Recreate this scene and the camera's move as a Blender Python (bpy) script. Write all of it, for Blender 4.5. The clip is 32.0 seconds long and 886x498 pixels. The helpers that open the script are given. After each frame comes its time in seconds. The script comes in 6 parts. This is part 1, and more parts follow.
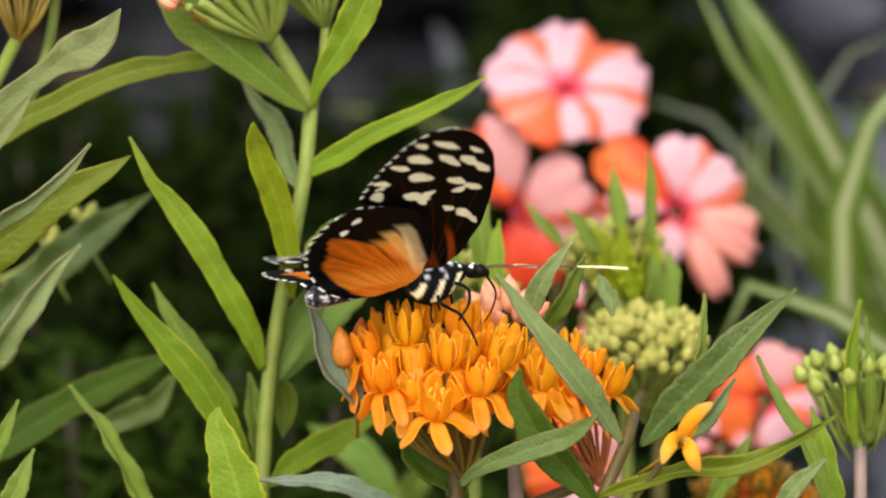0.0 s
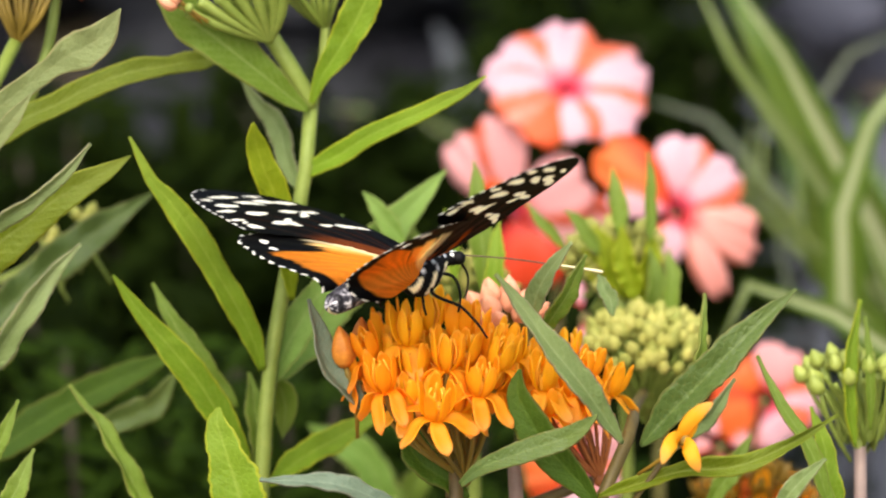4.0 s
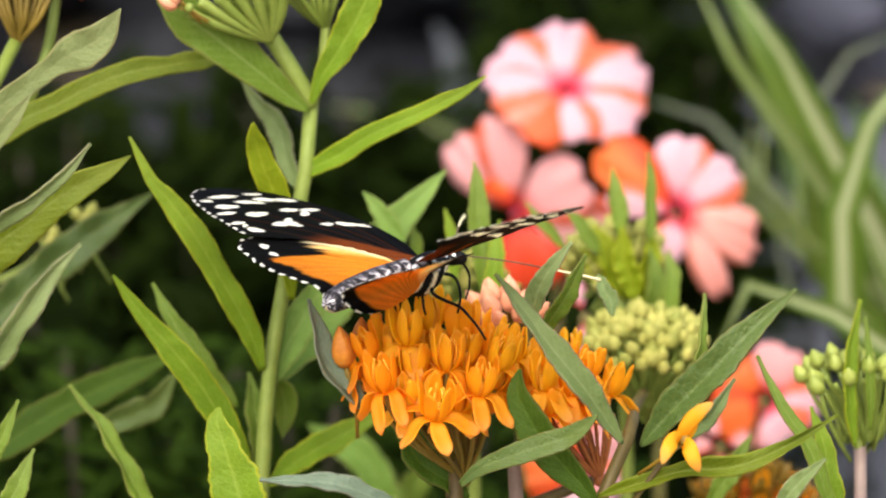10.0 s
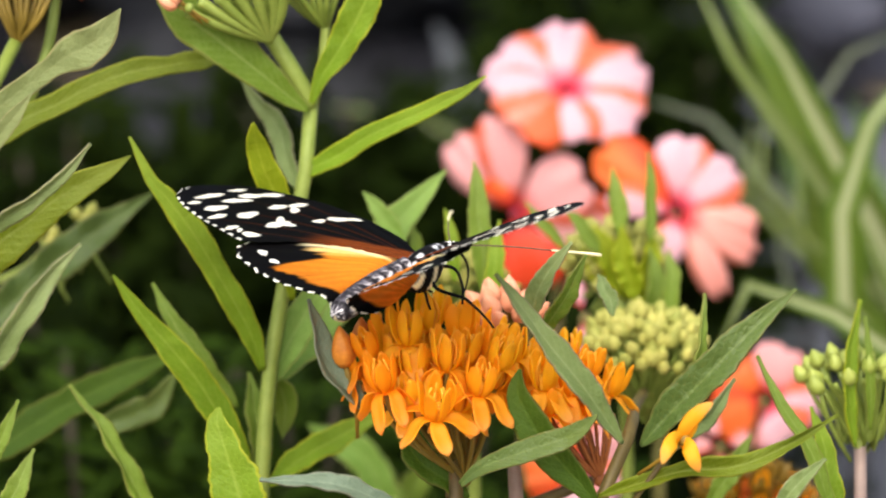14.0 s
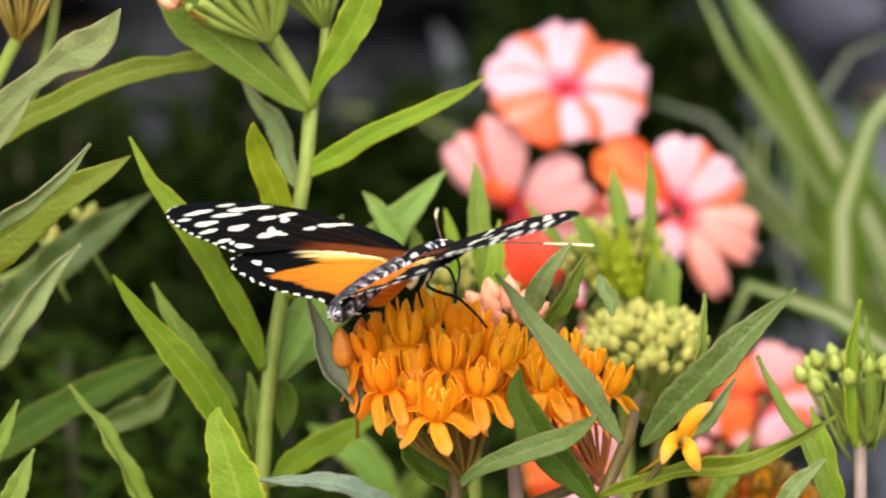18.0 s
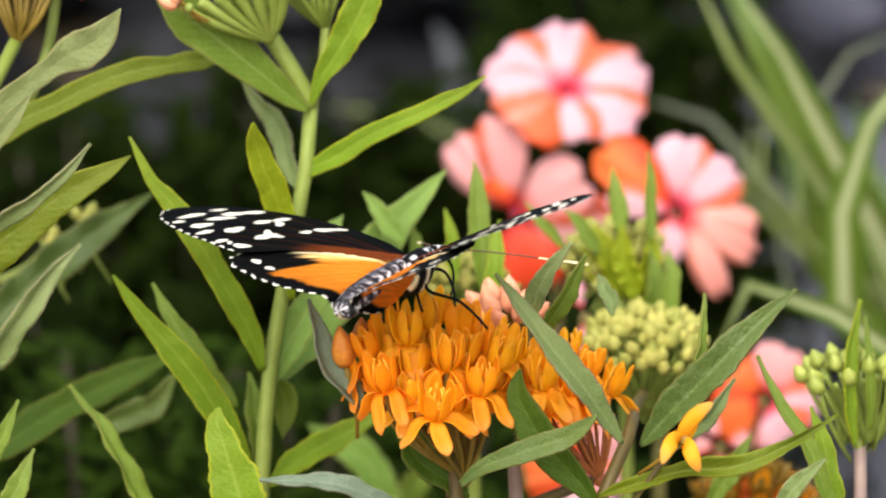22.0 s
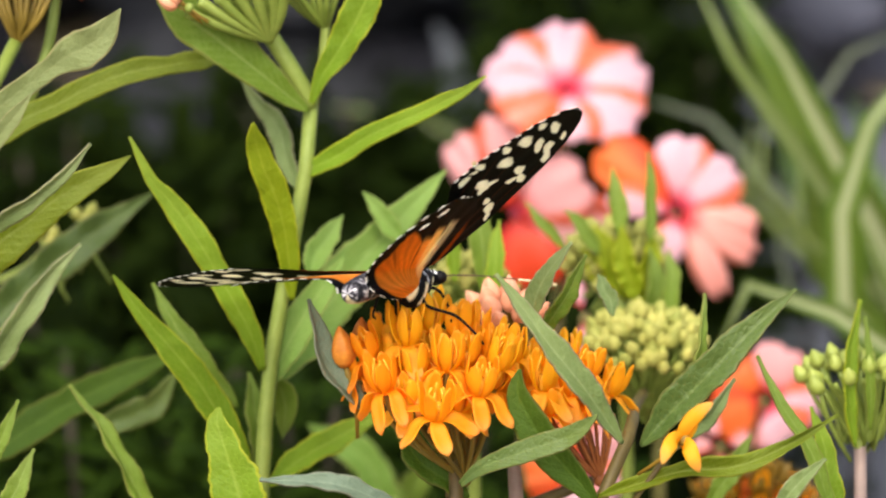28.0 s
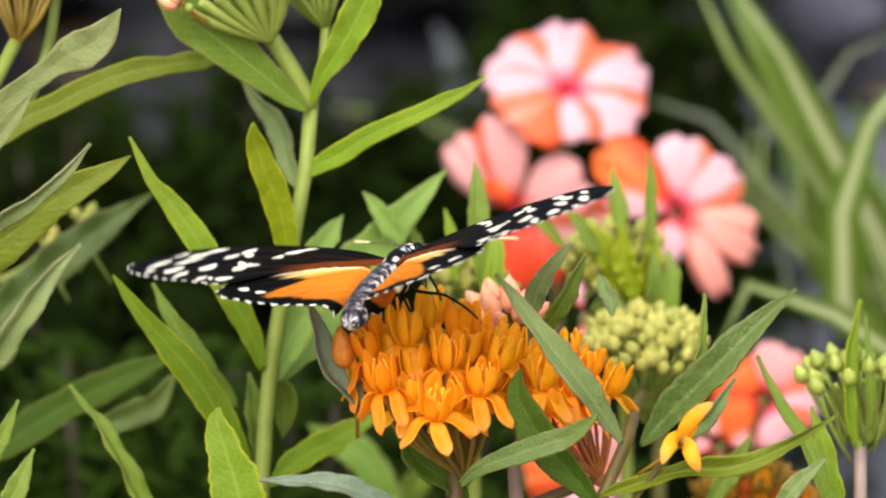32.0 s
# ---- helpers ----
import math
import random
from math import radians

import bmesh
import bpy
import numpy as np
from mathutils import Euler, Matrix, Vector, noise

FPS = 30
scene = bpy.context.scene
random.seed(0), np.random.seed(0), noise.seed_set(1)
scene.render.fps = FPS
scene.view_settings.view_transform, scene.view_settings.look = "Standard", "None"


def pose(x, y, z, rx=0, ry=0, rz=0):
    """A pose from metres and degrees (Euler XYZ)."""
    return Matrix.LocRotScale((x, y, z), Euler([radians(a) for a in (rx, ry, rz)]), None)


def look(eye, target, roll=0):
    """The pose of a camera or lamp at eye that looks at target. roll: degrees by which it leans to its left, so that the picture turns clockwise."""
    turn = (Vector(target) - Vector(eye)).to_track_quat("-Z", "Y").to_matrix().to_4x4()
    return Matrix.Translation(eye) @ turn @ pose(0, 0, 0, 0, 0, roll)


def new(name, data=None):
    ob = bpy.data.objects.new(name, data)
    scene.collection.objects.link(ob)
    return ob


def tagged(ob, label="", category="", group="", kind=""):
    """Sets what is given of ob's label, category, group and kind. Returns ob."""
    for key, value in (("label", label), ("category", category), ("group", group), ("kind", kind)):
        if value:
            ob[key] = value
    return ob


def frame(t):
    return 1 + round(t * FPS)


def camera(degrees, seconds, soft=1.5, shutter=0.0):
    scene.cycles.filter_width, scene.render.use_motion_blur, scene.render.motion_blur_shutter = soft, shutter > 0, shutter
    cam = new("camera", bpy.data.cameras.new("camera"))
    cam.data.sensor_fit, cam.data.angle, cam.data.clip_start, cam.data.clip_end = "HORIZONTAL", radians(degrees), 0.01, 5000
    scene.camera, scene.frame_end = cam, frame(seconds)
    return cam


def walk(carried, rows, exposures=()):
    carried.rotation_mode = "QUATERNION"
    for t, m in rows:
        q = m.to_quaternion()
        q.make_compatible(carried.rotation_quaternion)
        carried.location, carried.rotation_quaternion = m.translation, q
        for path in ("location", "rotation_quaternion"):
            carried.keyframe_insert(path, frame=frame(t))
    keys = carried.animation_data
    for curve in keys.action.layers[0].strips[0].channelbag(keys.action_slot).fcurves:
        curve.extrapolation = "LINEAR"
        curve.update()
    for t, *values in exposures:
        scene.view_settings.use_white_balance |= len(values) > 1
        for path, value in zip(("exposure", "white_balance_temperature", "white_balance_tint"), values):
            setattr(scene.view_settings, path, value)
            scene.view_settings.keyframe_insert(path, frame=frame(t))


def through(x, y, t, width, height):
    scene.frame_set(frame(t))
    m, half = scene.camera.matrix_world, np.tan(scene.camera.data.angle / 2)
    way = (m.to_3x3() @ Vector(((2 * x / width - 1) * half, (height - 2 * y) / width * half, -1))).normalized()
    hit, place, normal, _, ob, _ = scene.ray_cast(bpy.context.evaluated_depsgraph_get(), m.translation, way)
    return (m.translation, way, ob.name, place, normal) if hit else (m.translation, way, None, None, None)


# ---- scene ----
# The camera stands still on a tripod, a little above the flower head, with a long lens.
cam = camera(16, 32.0, soft=2.1, shutter=0.5)
EYE = (0.0, 0.0, 0.68)
AIM = (0.0, 0.97815, 0.47209)
cam.data.dof.use_dof = True
cam.data.dof.focus_distance = 0.556
cam.data.dof.aperture_fstop = 15.0
walk(cam, [(0.0, look(EYE, AIM)), (32.0, look(EYE, AIM))], [(0.0, 0.35), (0.6, 0.45), (3.0, 0.62), (32.0, 0.62)])

# Soft overcast daylight from above.
SUN_UP, SUN_TURN = 50.0, 192.0
world = bpy.data.worlds.new("sky")
world.use_nodes = True
scene.world = world
wn = world.node_tree.nodes
sky = wn.new("ShaderNodeTexSky")
sky.sky_type, sky.sun_disc = "NISHITA", False
sky.sun_elevation, sky.sun_rotation = radians(SUN_UP), radians(SUN_TURN)
sky.air_density, sky.dust_density, sky.ozone_density = 1.0, 4.0, 0.6
world.node_tree.links.new(sky.outputs[0], wn["Background"].inputs[0])
wn["Background"].inputs[1].default_value = 0.14
sun = new("sun", bpy.data.lights.new("sun", "SUN"))
sun.data.energy, sun.data.angle, sun.data.color = 3.8, radians(75), (1.0, 0.96, 0.9)
sun_from = Vector((math.sin(radians(SUN_TURN)) * math.cos(radians(SUN_UP)), math.cos(radians(SUN_TURN)) * math.cos(radians(SUN_UP)), math.sin(radians(SUN_UP))))
sun.matrix_world = look(sun_from * 8, (0, 0, 0))

# ---- materials ----


def lin(r, g, b):
    """A colour from 0..255 display values."""
    return tuple((c / 255 / 12.92) if c / 255 <= 0.04045 else ((c / 255 + 0.055) / 1.055) ** 2.4 for c in (r, g, b)) + (1.0,)


class Mat:
    """A node material with short ways to add and join nodes."""

    def __init__(self, name):
        self.m = bpy.data.materials.new(name)
        self.m.use_nodes = True
        self.n, self.l = self.m.node_tree.nodes, self.m.node_tree.links
        self.p = self.n["Principled BSDF"]

    def add(self, kind, **values):
        node = self.n.new(kind)
        for key, value in values.items():
            node.inputs[key.replace("_", " ")].default_value = value
        return node

    def link(self, a, b):
        self.l.new(a, b)

    def noise(self, scale, detail=3.0, rough=0.55, vector=None):
        node = self.add("ShaderNodeTexNoise", Scale=scale, Detail=detail, Roughness=rough)
        if vector is None:
            vector = self.n.new("ShaderNodeTexCoord").outputs["Object"]
        self.link(vector, node.inputs["Vector"])
        return node.outputs["Fac"]

    def ramp(self, fac, *stops):
        node = self.n.new("ShaderNodeValToRGB")
        els = node.color_ramp.elements
        while len(els) < len(stops):
            els.new(0.5)
        for el, (at, colour) in zip(els, stops):
            el.position, el.color = at, colour
        self.link(fac, node.inputs[0])
        return node.outputs[0]

    def mix(self, fac, a, b, how="MIX"):
        node = self.n.new("ShaderNodeMix")
        node.data_type, node.blend_type = "RGBA", how
        for value, slot in ((fac, 0), (a, 6), (b, 7)):
            if hasattr(value, "links"):
                self.link(value, node.inputs[slot])
            else:
                node.inputs[slot].default_value = value
        return node.outputs[2]

    def math(self, op, a, b=0.0):
        node = self.n.new("ShaderNodeMath")
        node.operation = op
        for value, slot in ((a, 0), (b, 1)):
            if hasattr(value, "links"):
                self.link(value, node.inputs[slot])
            else:
                node.inputs[slot].default_value = value
        return node.outputs[0]

    def bump(self, height, strength=0.3, distance=0.0005):
        node = self.add("ShaderNodeBump", Strength=strength, Distance=distance)
        self.link(height, node.inputs["Height"])
        self.link(node.outputs[0], self.p.inputs["Normal"])

    def done(self, colour, rough=0.5, through=0.0, gloss=0.5):
        if hasattr(colour, "links"):
            self.link(colour, self.p.inputs["Base Color"])
        else:
            self.p.inputs["Base Color"].default_value = colour
        self.p.inputs["Roughness"].default_value = rough
        self.p.inputs["Specular IOR Level"].default_value = gloss
        if through:
            thin = self.n.new("ShaderNodeBsdfTranslucent")
            both = self.n.new("ShaderNodeMixShader")
            both.inputs[0].default_value = through
            if hasattr(colour, "links"):
                self.link(colour, thin.inputs[0])
            else:
                thin.inputs[0].default_value = colour
            self.link(self.p.outputs[0], both.inputs[1])
            self.link(thin.outputs[0], both.inputs[2])
            self.link(both.outputs[0], self.n["Material Output"].inputs[0])
        return self.m


def leaf_material(name, dark, light, rib, edge=None, rough=0.5, through=0.35, vein=0.1, gloss=0.35):
    """Leaf skin: blotches, a pale midrib and slanting side veins, by the leaf's own across/along map."""
    k = Mat(name)
    uv = k.n.new("ShaderNodeUVMap")
    sep = k.n.new("ShaderNodeSeparateXYZ")
    k.link(uv.outputs[0], sep.inputs[0])
    across = k.math("ABSOLUTE", k.math("SUBTRACT", sep.outputs[0], 0.5))
    lines = k.math("FRACT", k.math("ADD", k.math("MULTIPLY", sep.outputs[1], 15.0), k.math("MULTIPLY", across, -5.0)))
    lines = k.math("POWER", k.math("ABSOLUTE", k.math("SUBTRACT", lines, 0.5)), 3.0)
    blotch = k.noise(120.0, 4.0, 0.6)
    pucker = k.noise(330.0, 2.0, 0.5)
    speck = k.noise(1400.0, 2.0)
    rnd = k.n.new("ShaderNodeObjectInfo").outputs["Random"]
    base = k.mix(k.math("ADD", k.math("MULTIPLY", blotch, 0.7), k.math("MULTIPLY", rnd, 0.35)), dark, light)
    base = k.mix(k.math("MULTIPLY", speck, 0.25), base, light)
    worn = k.math("MULTIPLY", k.math("MULTIPLY", sep.outputs[1], sep.outputs[1]), k.math("ADD", 0.1, k.math("MULTIPLY", rnd, 0.5)))
    base = k.mix(worn, base, rib)
    patch = k.ramp(k.noise(45.0, 3.0, 0.6), (0.45, (0, 0, 0, 1)), (0.75, (1, 1, 1, 1)))
    base = k.mix(k.math("MULTIPLY", patch, 0.4), base, dark)
    base = k.mix(k.math("MULTIPLY", lines, vein * 8), base, rib)
    mid = k.ramp(across, (0.0, (1, 1, 1, 1)), (0.05, (0, 0, 0, 1)))
    base = k.mix(k.math("MULTIPLY", mid, 0.4), base, rib)
    if edge:
        rim = k.math("GREATER_THAN", k.math("ADD", across, k.math("MULTIPLY", blotch, 0.06)), 0.475)
        base = k.mix(k.math("MULTIPLY", rim, 0.5), base, edge)
    warp = k.n.new("ShaderNodeTexCoord").outputs["Object"]
    net = k.add("ShaderNodeTexVoronoi", Scale=880.0, Randomness=1.0)
    net.feature = "DISTANCE_TO_EDGE"
    k.link(warp, net.inputs["Vector"])
    cell = k.ramp(net.outputs["Distance"], (0.0, (0, 0, 0, 1)), (0.22, (1, 1, 1, 1)))
    base = k.mix(k.math("MULTIPLY", k.math("SUBTRACT", 1.0, cell), 0.08 if vein else 0.0), base, rib)
    relief = k.math("ADD", k.math("ADD", k.math("MULTIPLY", lines, 1.5), k.math("MULTIPLY", cell, 0.22)), k.math("ADD", k.math("MULTIPLY", speck, 0.35), k.math("MULTIPLY", pucker, 1.6)))
    k.bump(relief, 0.4, 0.0008)
    return k.done(base, rough, through, gloss)


LEAF_BRIGHT = leaf_material("milkweed_leaf_bright", lin(84, 117, 10), lin(134, 166, 32), lin(170, 186, 80), lin(196, 192, 50), 0.55, 0.42, 0.1, 0.25)
LEAF_MID = leaf_material("milkweed_leaf", lin(76, 104, 18), lin(128, 154, 42), lin(162, 178, 104), lin(140, 136, 70), 0.55, 0.4, 0.1, 0.25)
LEAF_GREY = leaf_material("milkweed_leaf_underside", lin(84, 108, 50), lin(138, 156, 92), lin(162, 174, 122), lin(150, 128, 108), 0.6)
# Darker copy of the milkweed leaf: dark green with shade put into the colour.
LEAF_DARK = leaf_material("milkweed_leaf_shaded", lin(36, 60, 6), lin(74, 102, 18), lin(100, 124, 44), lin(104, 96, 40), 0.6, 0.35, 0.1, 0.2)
LEAF_TAN = leaf_material("milkweed_leaf_buff", lin(90, 104, 54), lin(134, 146, 88), lin(152, 160, 108), lin(158, 140, 100), 0.6)
LEAF_LIME = leaf_material("milkweed_leaf_lime", lin(106, 130, 4), lin(152, 168, 14), lin(176, 182, 60), lin(200, 196, 40), 0.55, 0.42, 0.1, 0.25)
LEAF_OLIVE = leaf_material("milkweed_leaf_olive", lin(78, 96, 2), lin(122, 136, 8), lin(154, 164, 84), lin(150, 150, 40), 0.55, 0.4, 0.12, 0.25)
LEAF_SLATE = leaf_material("milkweed_leaf_slate", lin(76, 94, 74), lin(122, 138, 114), lin(130, 146, 120), lin(118, 110, 92), 0.55, 0.2)
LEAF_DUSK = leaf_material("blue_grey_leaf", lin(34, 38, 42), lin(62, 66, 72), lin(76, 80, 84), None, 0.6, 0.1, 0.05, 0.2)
LEAF_DEEP = leaf_material("milkweed_leaf_deep", lin(40, 60, 20), lin(88, 110, 48), lin(118, 134, 68), lin(112, 104, 50), 0.45, 0.25, 0.12)
LEAF_PALE = leaf_material("milkweed_leaf_pale", lin(98, 138, 44), lin(148, 180, 84), lin(170, 194, 112), lin(170, 170, 100), 0.55, 0.42, 0.1, 0.25)
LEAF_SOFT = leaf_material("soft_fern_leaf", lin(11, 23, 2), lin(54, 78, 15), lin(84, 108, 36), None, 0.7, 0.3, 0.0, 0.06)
# Near-black green: deep shade behind the bed is put into this leaf colour.
LEAF_FERN_SHADE = leaf_material("ferny_leaf_shade_black", lin(8, 14, 2), lin(24, 36, 5), lin(34, 46, 9), None, 0.8, 0.15, 0.0, 0.03)


def plain_material(name, a, b, scale, rough=0.5, through=0.0, relief=0.25, depth=0.0004, gloss=0.4):
    k = Mat(name)
    n1, n2 = k.noise(scale, 4.0, 0.6), k.noise(scale * 9, 2.0)
    rnd = k.n.new("ShaderNodeObjectInfo").outputs["Random"]
    fac = k.math("ADD", k.math("MULTIPLY", n1, 0.75), k.math("ADD", k.math("MULTIPLY", n2, 0.2), k.math("MULTIPLY", rnd, 0.2)))
    k.bump(k.math("ADD", n1, k.math("MULTIPLY", n2, 0.4)), relief, depth)
    return k.done(k.ramp(fac, (0.28, a), (0.85, b)), rough, through, gloss)


STEM = plain_material("green_stem", lin(96, 114, 34), lin(136, 150, 68), 220, 0.55, 0.08)
STEM_BROWN = plain_material("brown_stem", lin(60, 48, 20), lin(100, 86, 40), 220, 0.55, 0.05)
STEM_PURPLE = plain_material("purple_stem", lin(120, 100, 92), lin(156, 136, 124), 220, 0.55, 0.05)
BUD_GREEN = plain_material("green_bud", lin(112, 130, 40), lin(180, 188, 94), 420, 0.5, 0.2)
BUD_DULL = plain_material("yellow_green_bud", lin(104, 120, 28), lin(204, 194, 108), 420, 0.6, 0.2)
BUD_ORANGE = plain_material("orange_bud", lin(166, 72, 18), lin(244, 166, 60), 520, 0.5, 0.25)
BUD_SALMON = plain_material("salmon_bud", lin(228, 146, 104), lin(240, 190, 156), 420, 0.5, 0.25)
PEDICEL = plain_material("pedicel_skin", lin(100, 76, 8), lin(138, 108, 24), 300, 0.55, 0.1)


def petal_material(name, root, body, tip, deep, rough=0.5, through=0.66):
    """Petal skin that shifts from root to tip along the petal's map, with fine length-wise streaks."""
    k = Mat(name)
    uv = k.n.new("ShaderNodeUVMap")
    sep = k.n.new("ShaderNodeSeparateXYZ")
    k.link(uv.outputs[0], sep.inputs[0])
    stretch = k.add("ShaderNodeMapping")
    stretch.inputs["Scale"].default_value = (9.0, 1.2, 1.0)
    k.link(uv.outputs[0], stretch.inputs[0])
    streak = k.noise(3.0, 3.0, 0.6, stretch.outputs[0])
    along = k.math("ADD", sep.outputs[1], k.math("MULTIPLY", k.math("SUBTRACT", streak, 0.5), 0.35))
    rnd = k.n.new("ShaderNodeObjectInfo").outputs["Random"]
    colour = k.ramp(along, (0.02, root), (0.3, body), (0.62, body), (1.0, tip))
    colour = k.mix(k.math("MULTIPLY", k.math("POWER", rnd, 2.0), 0.6), colour, deep)
    k.bump(streak, 0.25, 0.0003)
    return k.done(colour, rough, through, 0.4)


PETAL_ORANGE = petal_material("orange_petal", lin(255, 192, 18), lin(255, 208, 52), lin(255, 212, 120), lin(252, 156, 10))
HOOD_ORANGE = petal_material("orange_hood", lin(255, 219, 24), lin(255, 215, 40), lin(255, 204, 54), lin(252, 158, 10))
COLUMN_YELLOW = plain_material("yellow_column", lin(236, 160, 26), lin(250, 196, 60), 500, 0.5, 0.15)
PETAL_DULL = petal_material("dull_orange_petal", lin(180, 84, 14), lin(214, 116, 28), lin(230, 140, 60), lin(180, 84, 14))


def impatiens_material(name, throat, pale, hot, share):
    """Two-tone petal: near-white or pink panels, orange towards some margins, magenta at the throat."""
    k = Mat(name)
    uv = k.n.new("ShaderNodeUVMap")
    sep = k.n.new("ShaderNodeSeparateXYZ")
    k.link(uv.outputs[0], sep.inputs[0])
    rnd = k.n.new("ShaderNodeObjectInfo").outputs["Random"]
    flip = k.math("GREATER_THAN", rnd, 0.5)
    along_u = k.math("ABSOLUTE", k.math("SUBTRACT", sep.outputs[0], flip))
    side = k.math("ABSOLUTE", k.math("SUBTRACT", along_u, 0.36))
    cloud = k.noise(90.0, 3.0, 0.6)
    edge = k.math("ADD", k.math("ADD", side, k.math("MULTIPLY", k.math("SUBTRACT", rnd, 0.5), 0.16)), k.math("MULTIPLY", k.math("SUBTRACT", cloud, 0.5), 0.45))
    colour = k.ramp(edge, (0.0, pale), (share, pale), (share + 0.14, hot), (0.6, hot))
    veins = k.math("FRACT", k.math("MULTIPLY", sep.outputs[0], 14.0))
    colour = k.mix(k.math("MULTIPLY", veins, 0.08), colour, hot)
    near = k.ramp(sep.outputs[1], (0.06, (1, 1, 1, 1)), (0.3, (0, 0, 0, 1)))
    colour = k.mix(near, colour, throat)
    k.bump(cloud, 0.2, 0.001)
    return k.done(colour, 0.5, 0.35, 0.35)


IMP_PALE = impatiens_material("impatiens_petal_pale", lin(226, 66, 92), lin(218, 174, 184), lin(222, 110, 76), 0.28)
IMP_BLUSH = impatiens_material("impatiens_petal_blush", lin(220, 60, 60), lin(232, 150, 130), lin(226, 96, 50), 0.14)
IMP_PINK = impatiens_material("impatiens_petal_pink", lin(206, 46, 40), lin(218, 160, 160), lin(212, 96, 66), 0.34)
IMP_SALMON = impatiens_material("impatiens_petal_salmon", lin(214, 60, 70), lin(238, 168, 156), lin(232, 142, 120), 0.44)
IMP_RED = impatiens_material("impatiens_petal_red", lin(170, 30, 24), lin(206, 62, 26), lin(186, 40, 16), 0.25)
IMP_HOT = impatiens_material("impatiens_petal_orange", lin(196, 40, 30), lin(228, 110, 48), lin(210, 78, 30), 0.25)


def strap_material(name, stripe):
    """Strap leaf: a wide pale stripe down the middle, green margins, fine length-wise lines."""
    k = Mat(name)
    uv = k.n.new("ShaderNodeUVMap")
    sep = k.n.new("ShaderNodeSeparateXYZ")
    k.link(uv.outputs[0], sep.inputs[0])
    rnd = k.n.new("ShaderNodeObjectInfo").outputs["Random"]
    across = k.math("ABSOLUTE", k.math("SUBTRACT", sep.outputs[0], 0.5))
    cloud = k.noise(40.0, 3.0)
    wide = k.math("ADD", across, k.math("MULTIPLY", k.math("SUBTRACT", rnd, 0.5), 0.1))
    colour = k.ramp(wide, (0.02, stripe[0]), (0.15, stripe[1]), (0.24, stripe[2]), (0.5, stripe[3]))
    colour = k.mix(k.math("MULTIPLY", cloud, 0.3), colour, lin(70, 96, 40))
    lines = k.math("FRACT", k.math("MULTIPLY", sep.outputs[0], 18.0))
    k.bump(lines, 0.2, 0.0006)
    return k.done(colour, 0.45, 0.2, 0.35)


STRAP = strap_material("strap_leaf", (lin(162, 168, 130), lin(148, 156, 110), lin(84, 104, 26), lin(64, 88, 8)))
STRAP_GREY = strap_material("grey_strap_leaf", (lin(112, 116, 106), lin(106, 111, 98), lin(96, 103, 84), lin(84, 94, 70)))
STRAP_LIME = strap_material("lime_strap_leaf", (lin(140, 150, 100), lin(128, 140, 84), lin(104, 120, 54), lin(78, 98, 26)))
STRAP_FRESH = strap_material("fresh_strap_leaf", (lin(104, 122, 48), lin(96, 116, 36), lin(82, 104, 20), lin(70, 92, 12)))
STRAP_GREEN = strap_material("plain_strap_leaf", (lin(74, 100, 30), lin(70, 96, 26), lin(54, 82, 16), lin(42, 68, 10)))
# Bank rock in near-black; the shade behind the bed is in its colour.
ROCK = plain_material("rock_deep_shade", lin(4, 4, 6), lin(22, 22, 28), 7, 0.8, 0.0, 0.7, 0.02, 0.2)
# Mostly hidden soil, paled so that it bounces light up under the wings.
SOIL = plain_material("bounce_soil", lin(100, 90, 72), lin(150, 136, 112), 40, 0.9, 0.0, 0.8, 0.01, 0.2)


def scale_material(name, rough, through):
    """Butterfly scales: the colour is the wing's own pattern, broken by a fine powdery grain."""
    k = Mat(name)
    att = k.n.new("ShaderNodeAttribute")
    att.attribute_name = "pattern"
    grain = k.noise(5200.0, 2.0, 0.6)
    dust = k.noise(700.0, 3.0, 0.6)
    value = k.ramp(k.math("ADD", k.math("MULTIPLY", grain, 0.55), k.math("MULTIPLY", dust, 0.45)), (0.3, (0.84, 0.84, 0.84, 1)), (0.7, (1.15, 1.14, 1.12, 1)))
    colour = k.mix(1.0, att.outputs[0], value, "MULTIPLY")
    k.bump(grain, 0.25, 0.00008)
    return k.done(colour, rough, through, 0.12)


WING = scale_material("wing_scales", 0.62, 0.5)
FUR = scale_material("body_scales", 0.7, 0.0)
BLACK = plain_material("black_chitin", lin(4, 4, 4), lin(14, 13, 13), 900, 0.6, 0.0, 0.2, 0.0001, 0.15)
ANTENNA_SHAFT = plain_material("brown_antenna", lin(40, 28, 20), lin(130, 108, 86), 1600, 0.6, 0.0, 0.2, 0.0001, 0.15)
ANTENNA_TIP = plain_material("cream_antenna_tip", lin(222, 208, 150), lin(244, 236, 196), 900, 0.5, 0.0, 0.2, 0.0001)

# ---- building helpers ----
OUT = Vector((0.0, -0.978, 0.208))


def thing(name, base, label, category, group="", kind=""):
    ob = new(name)
    ob.empty_display_size = 0.01
    ob.location = base
    ob["base"] = list(base)
    return tagged(ob, label, category, group, kind)


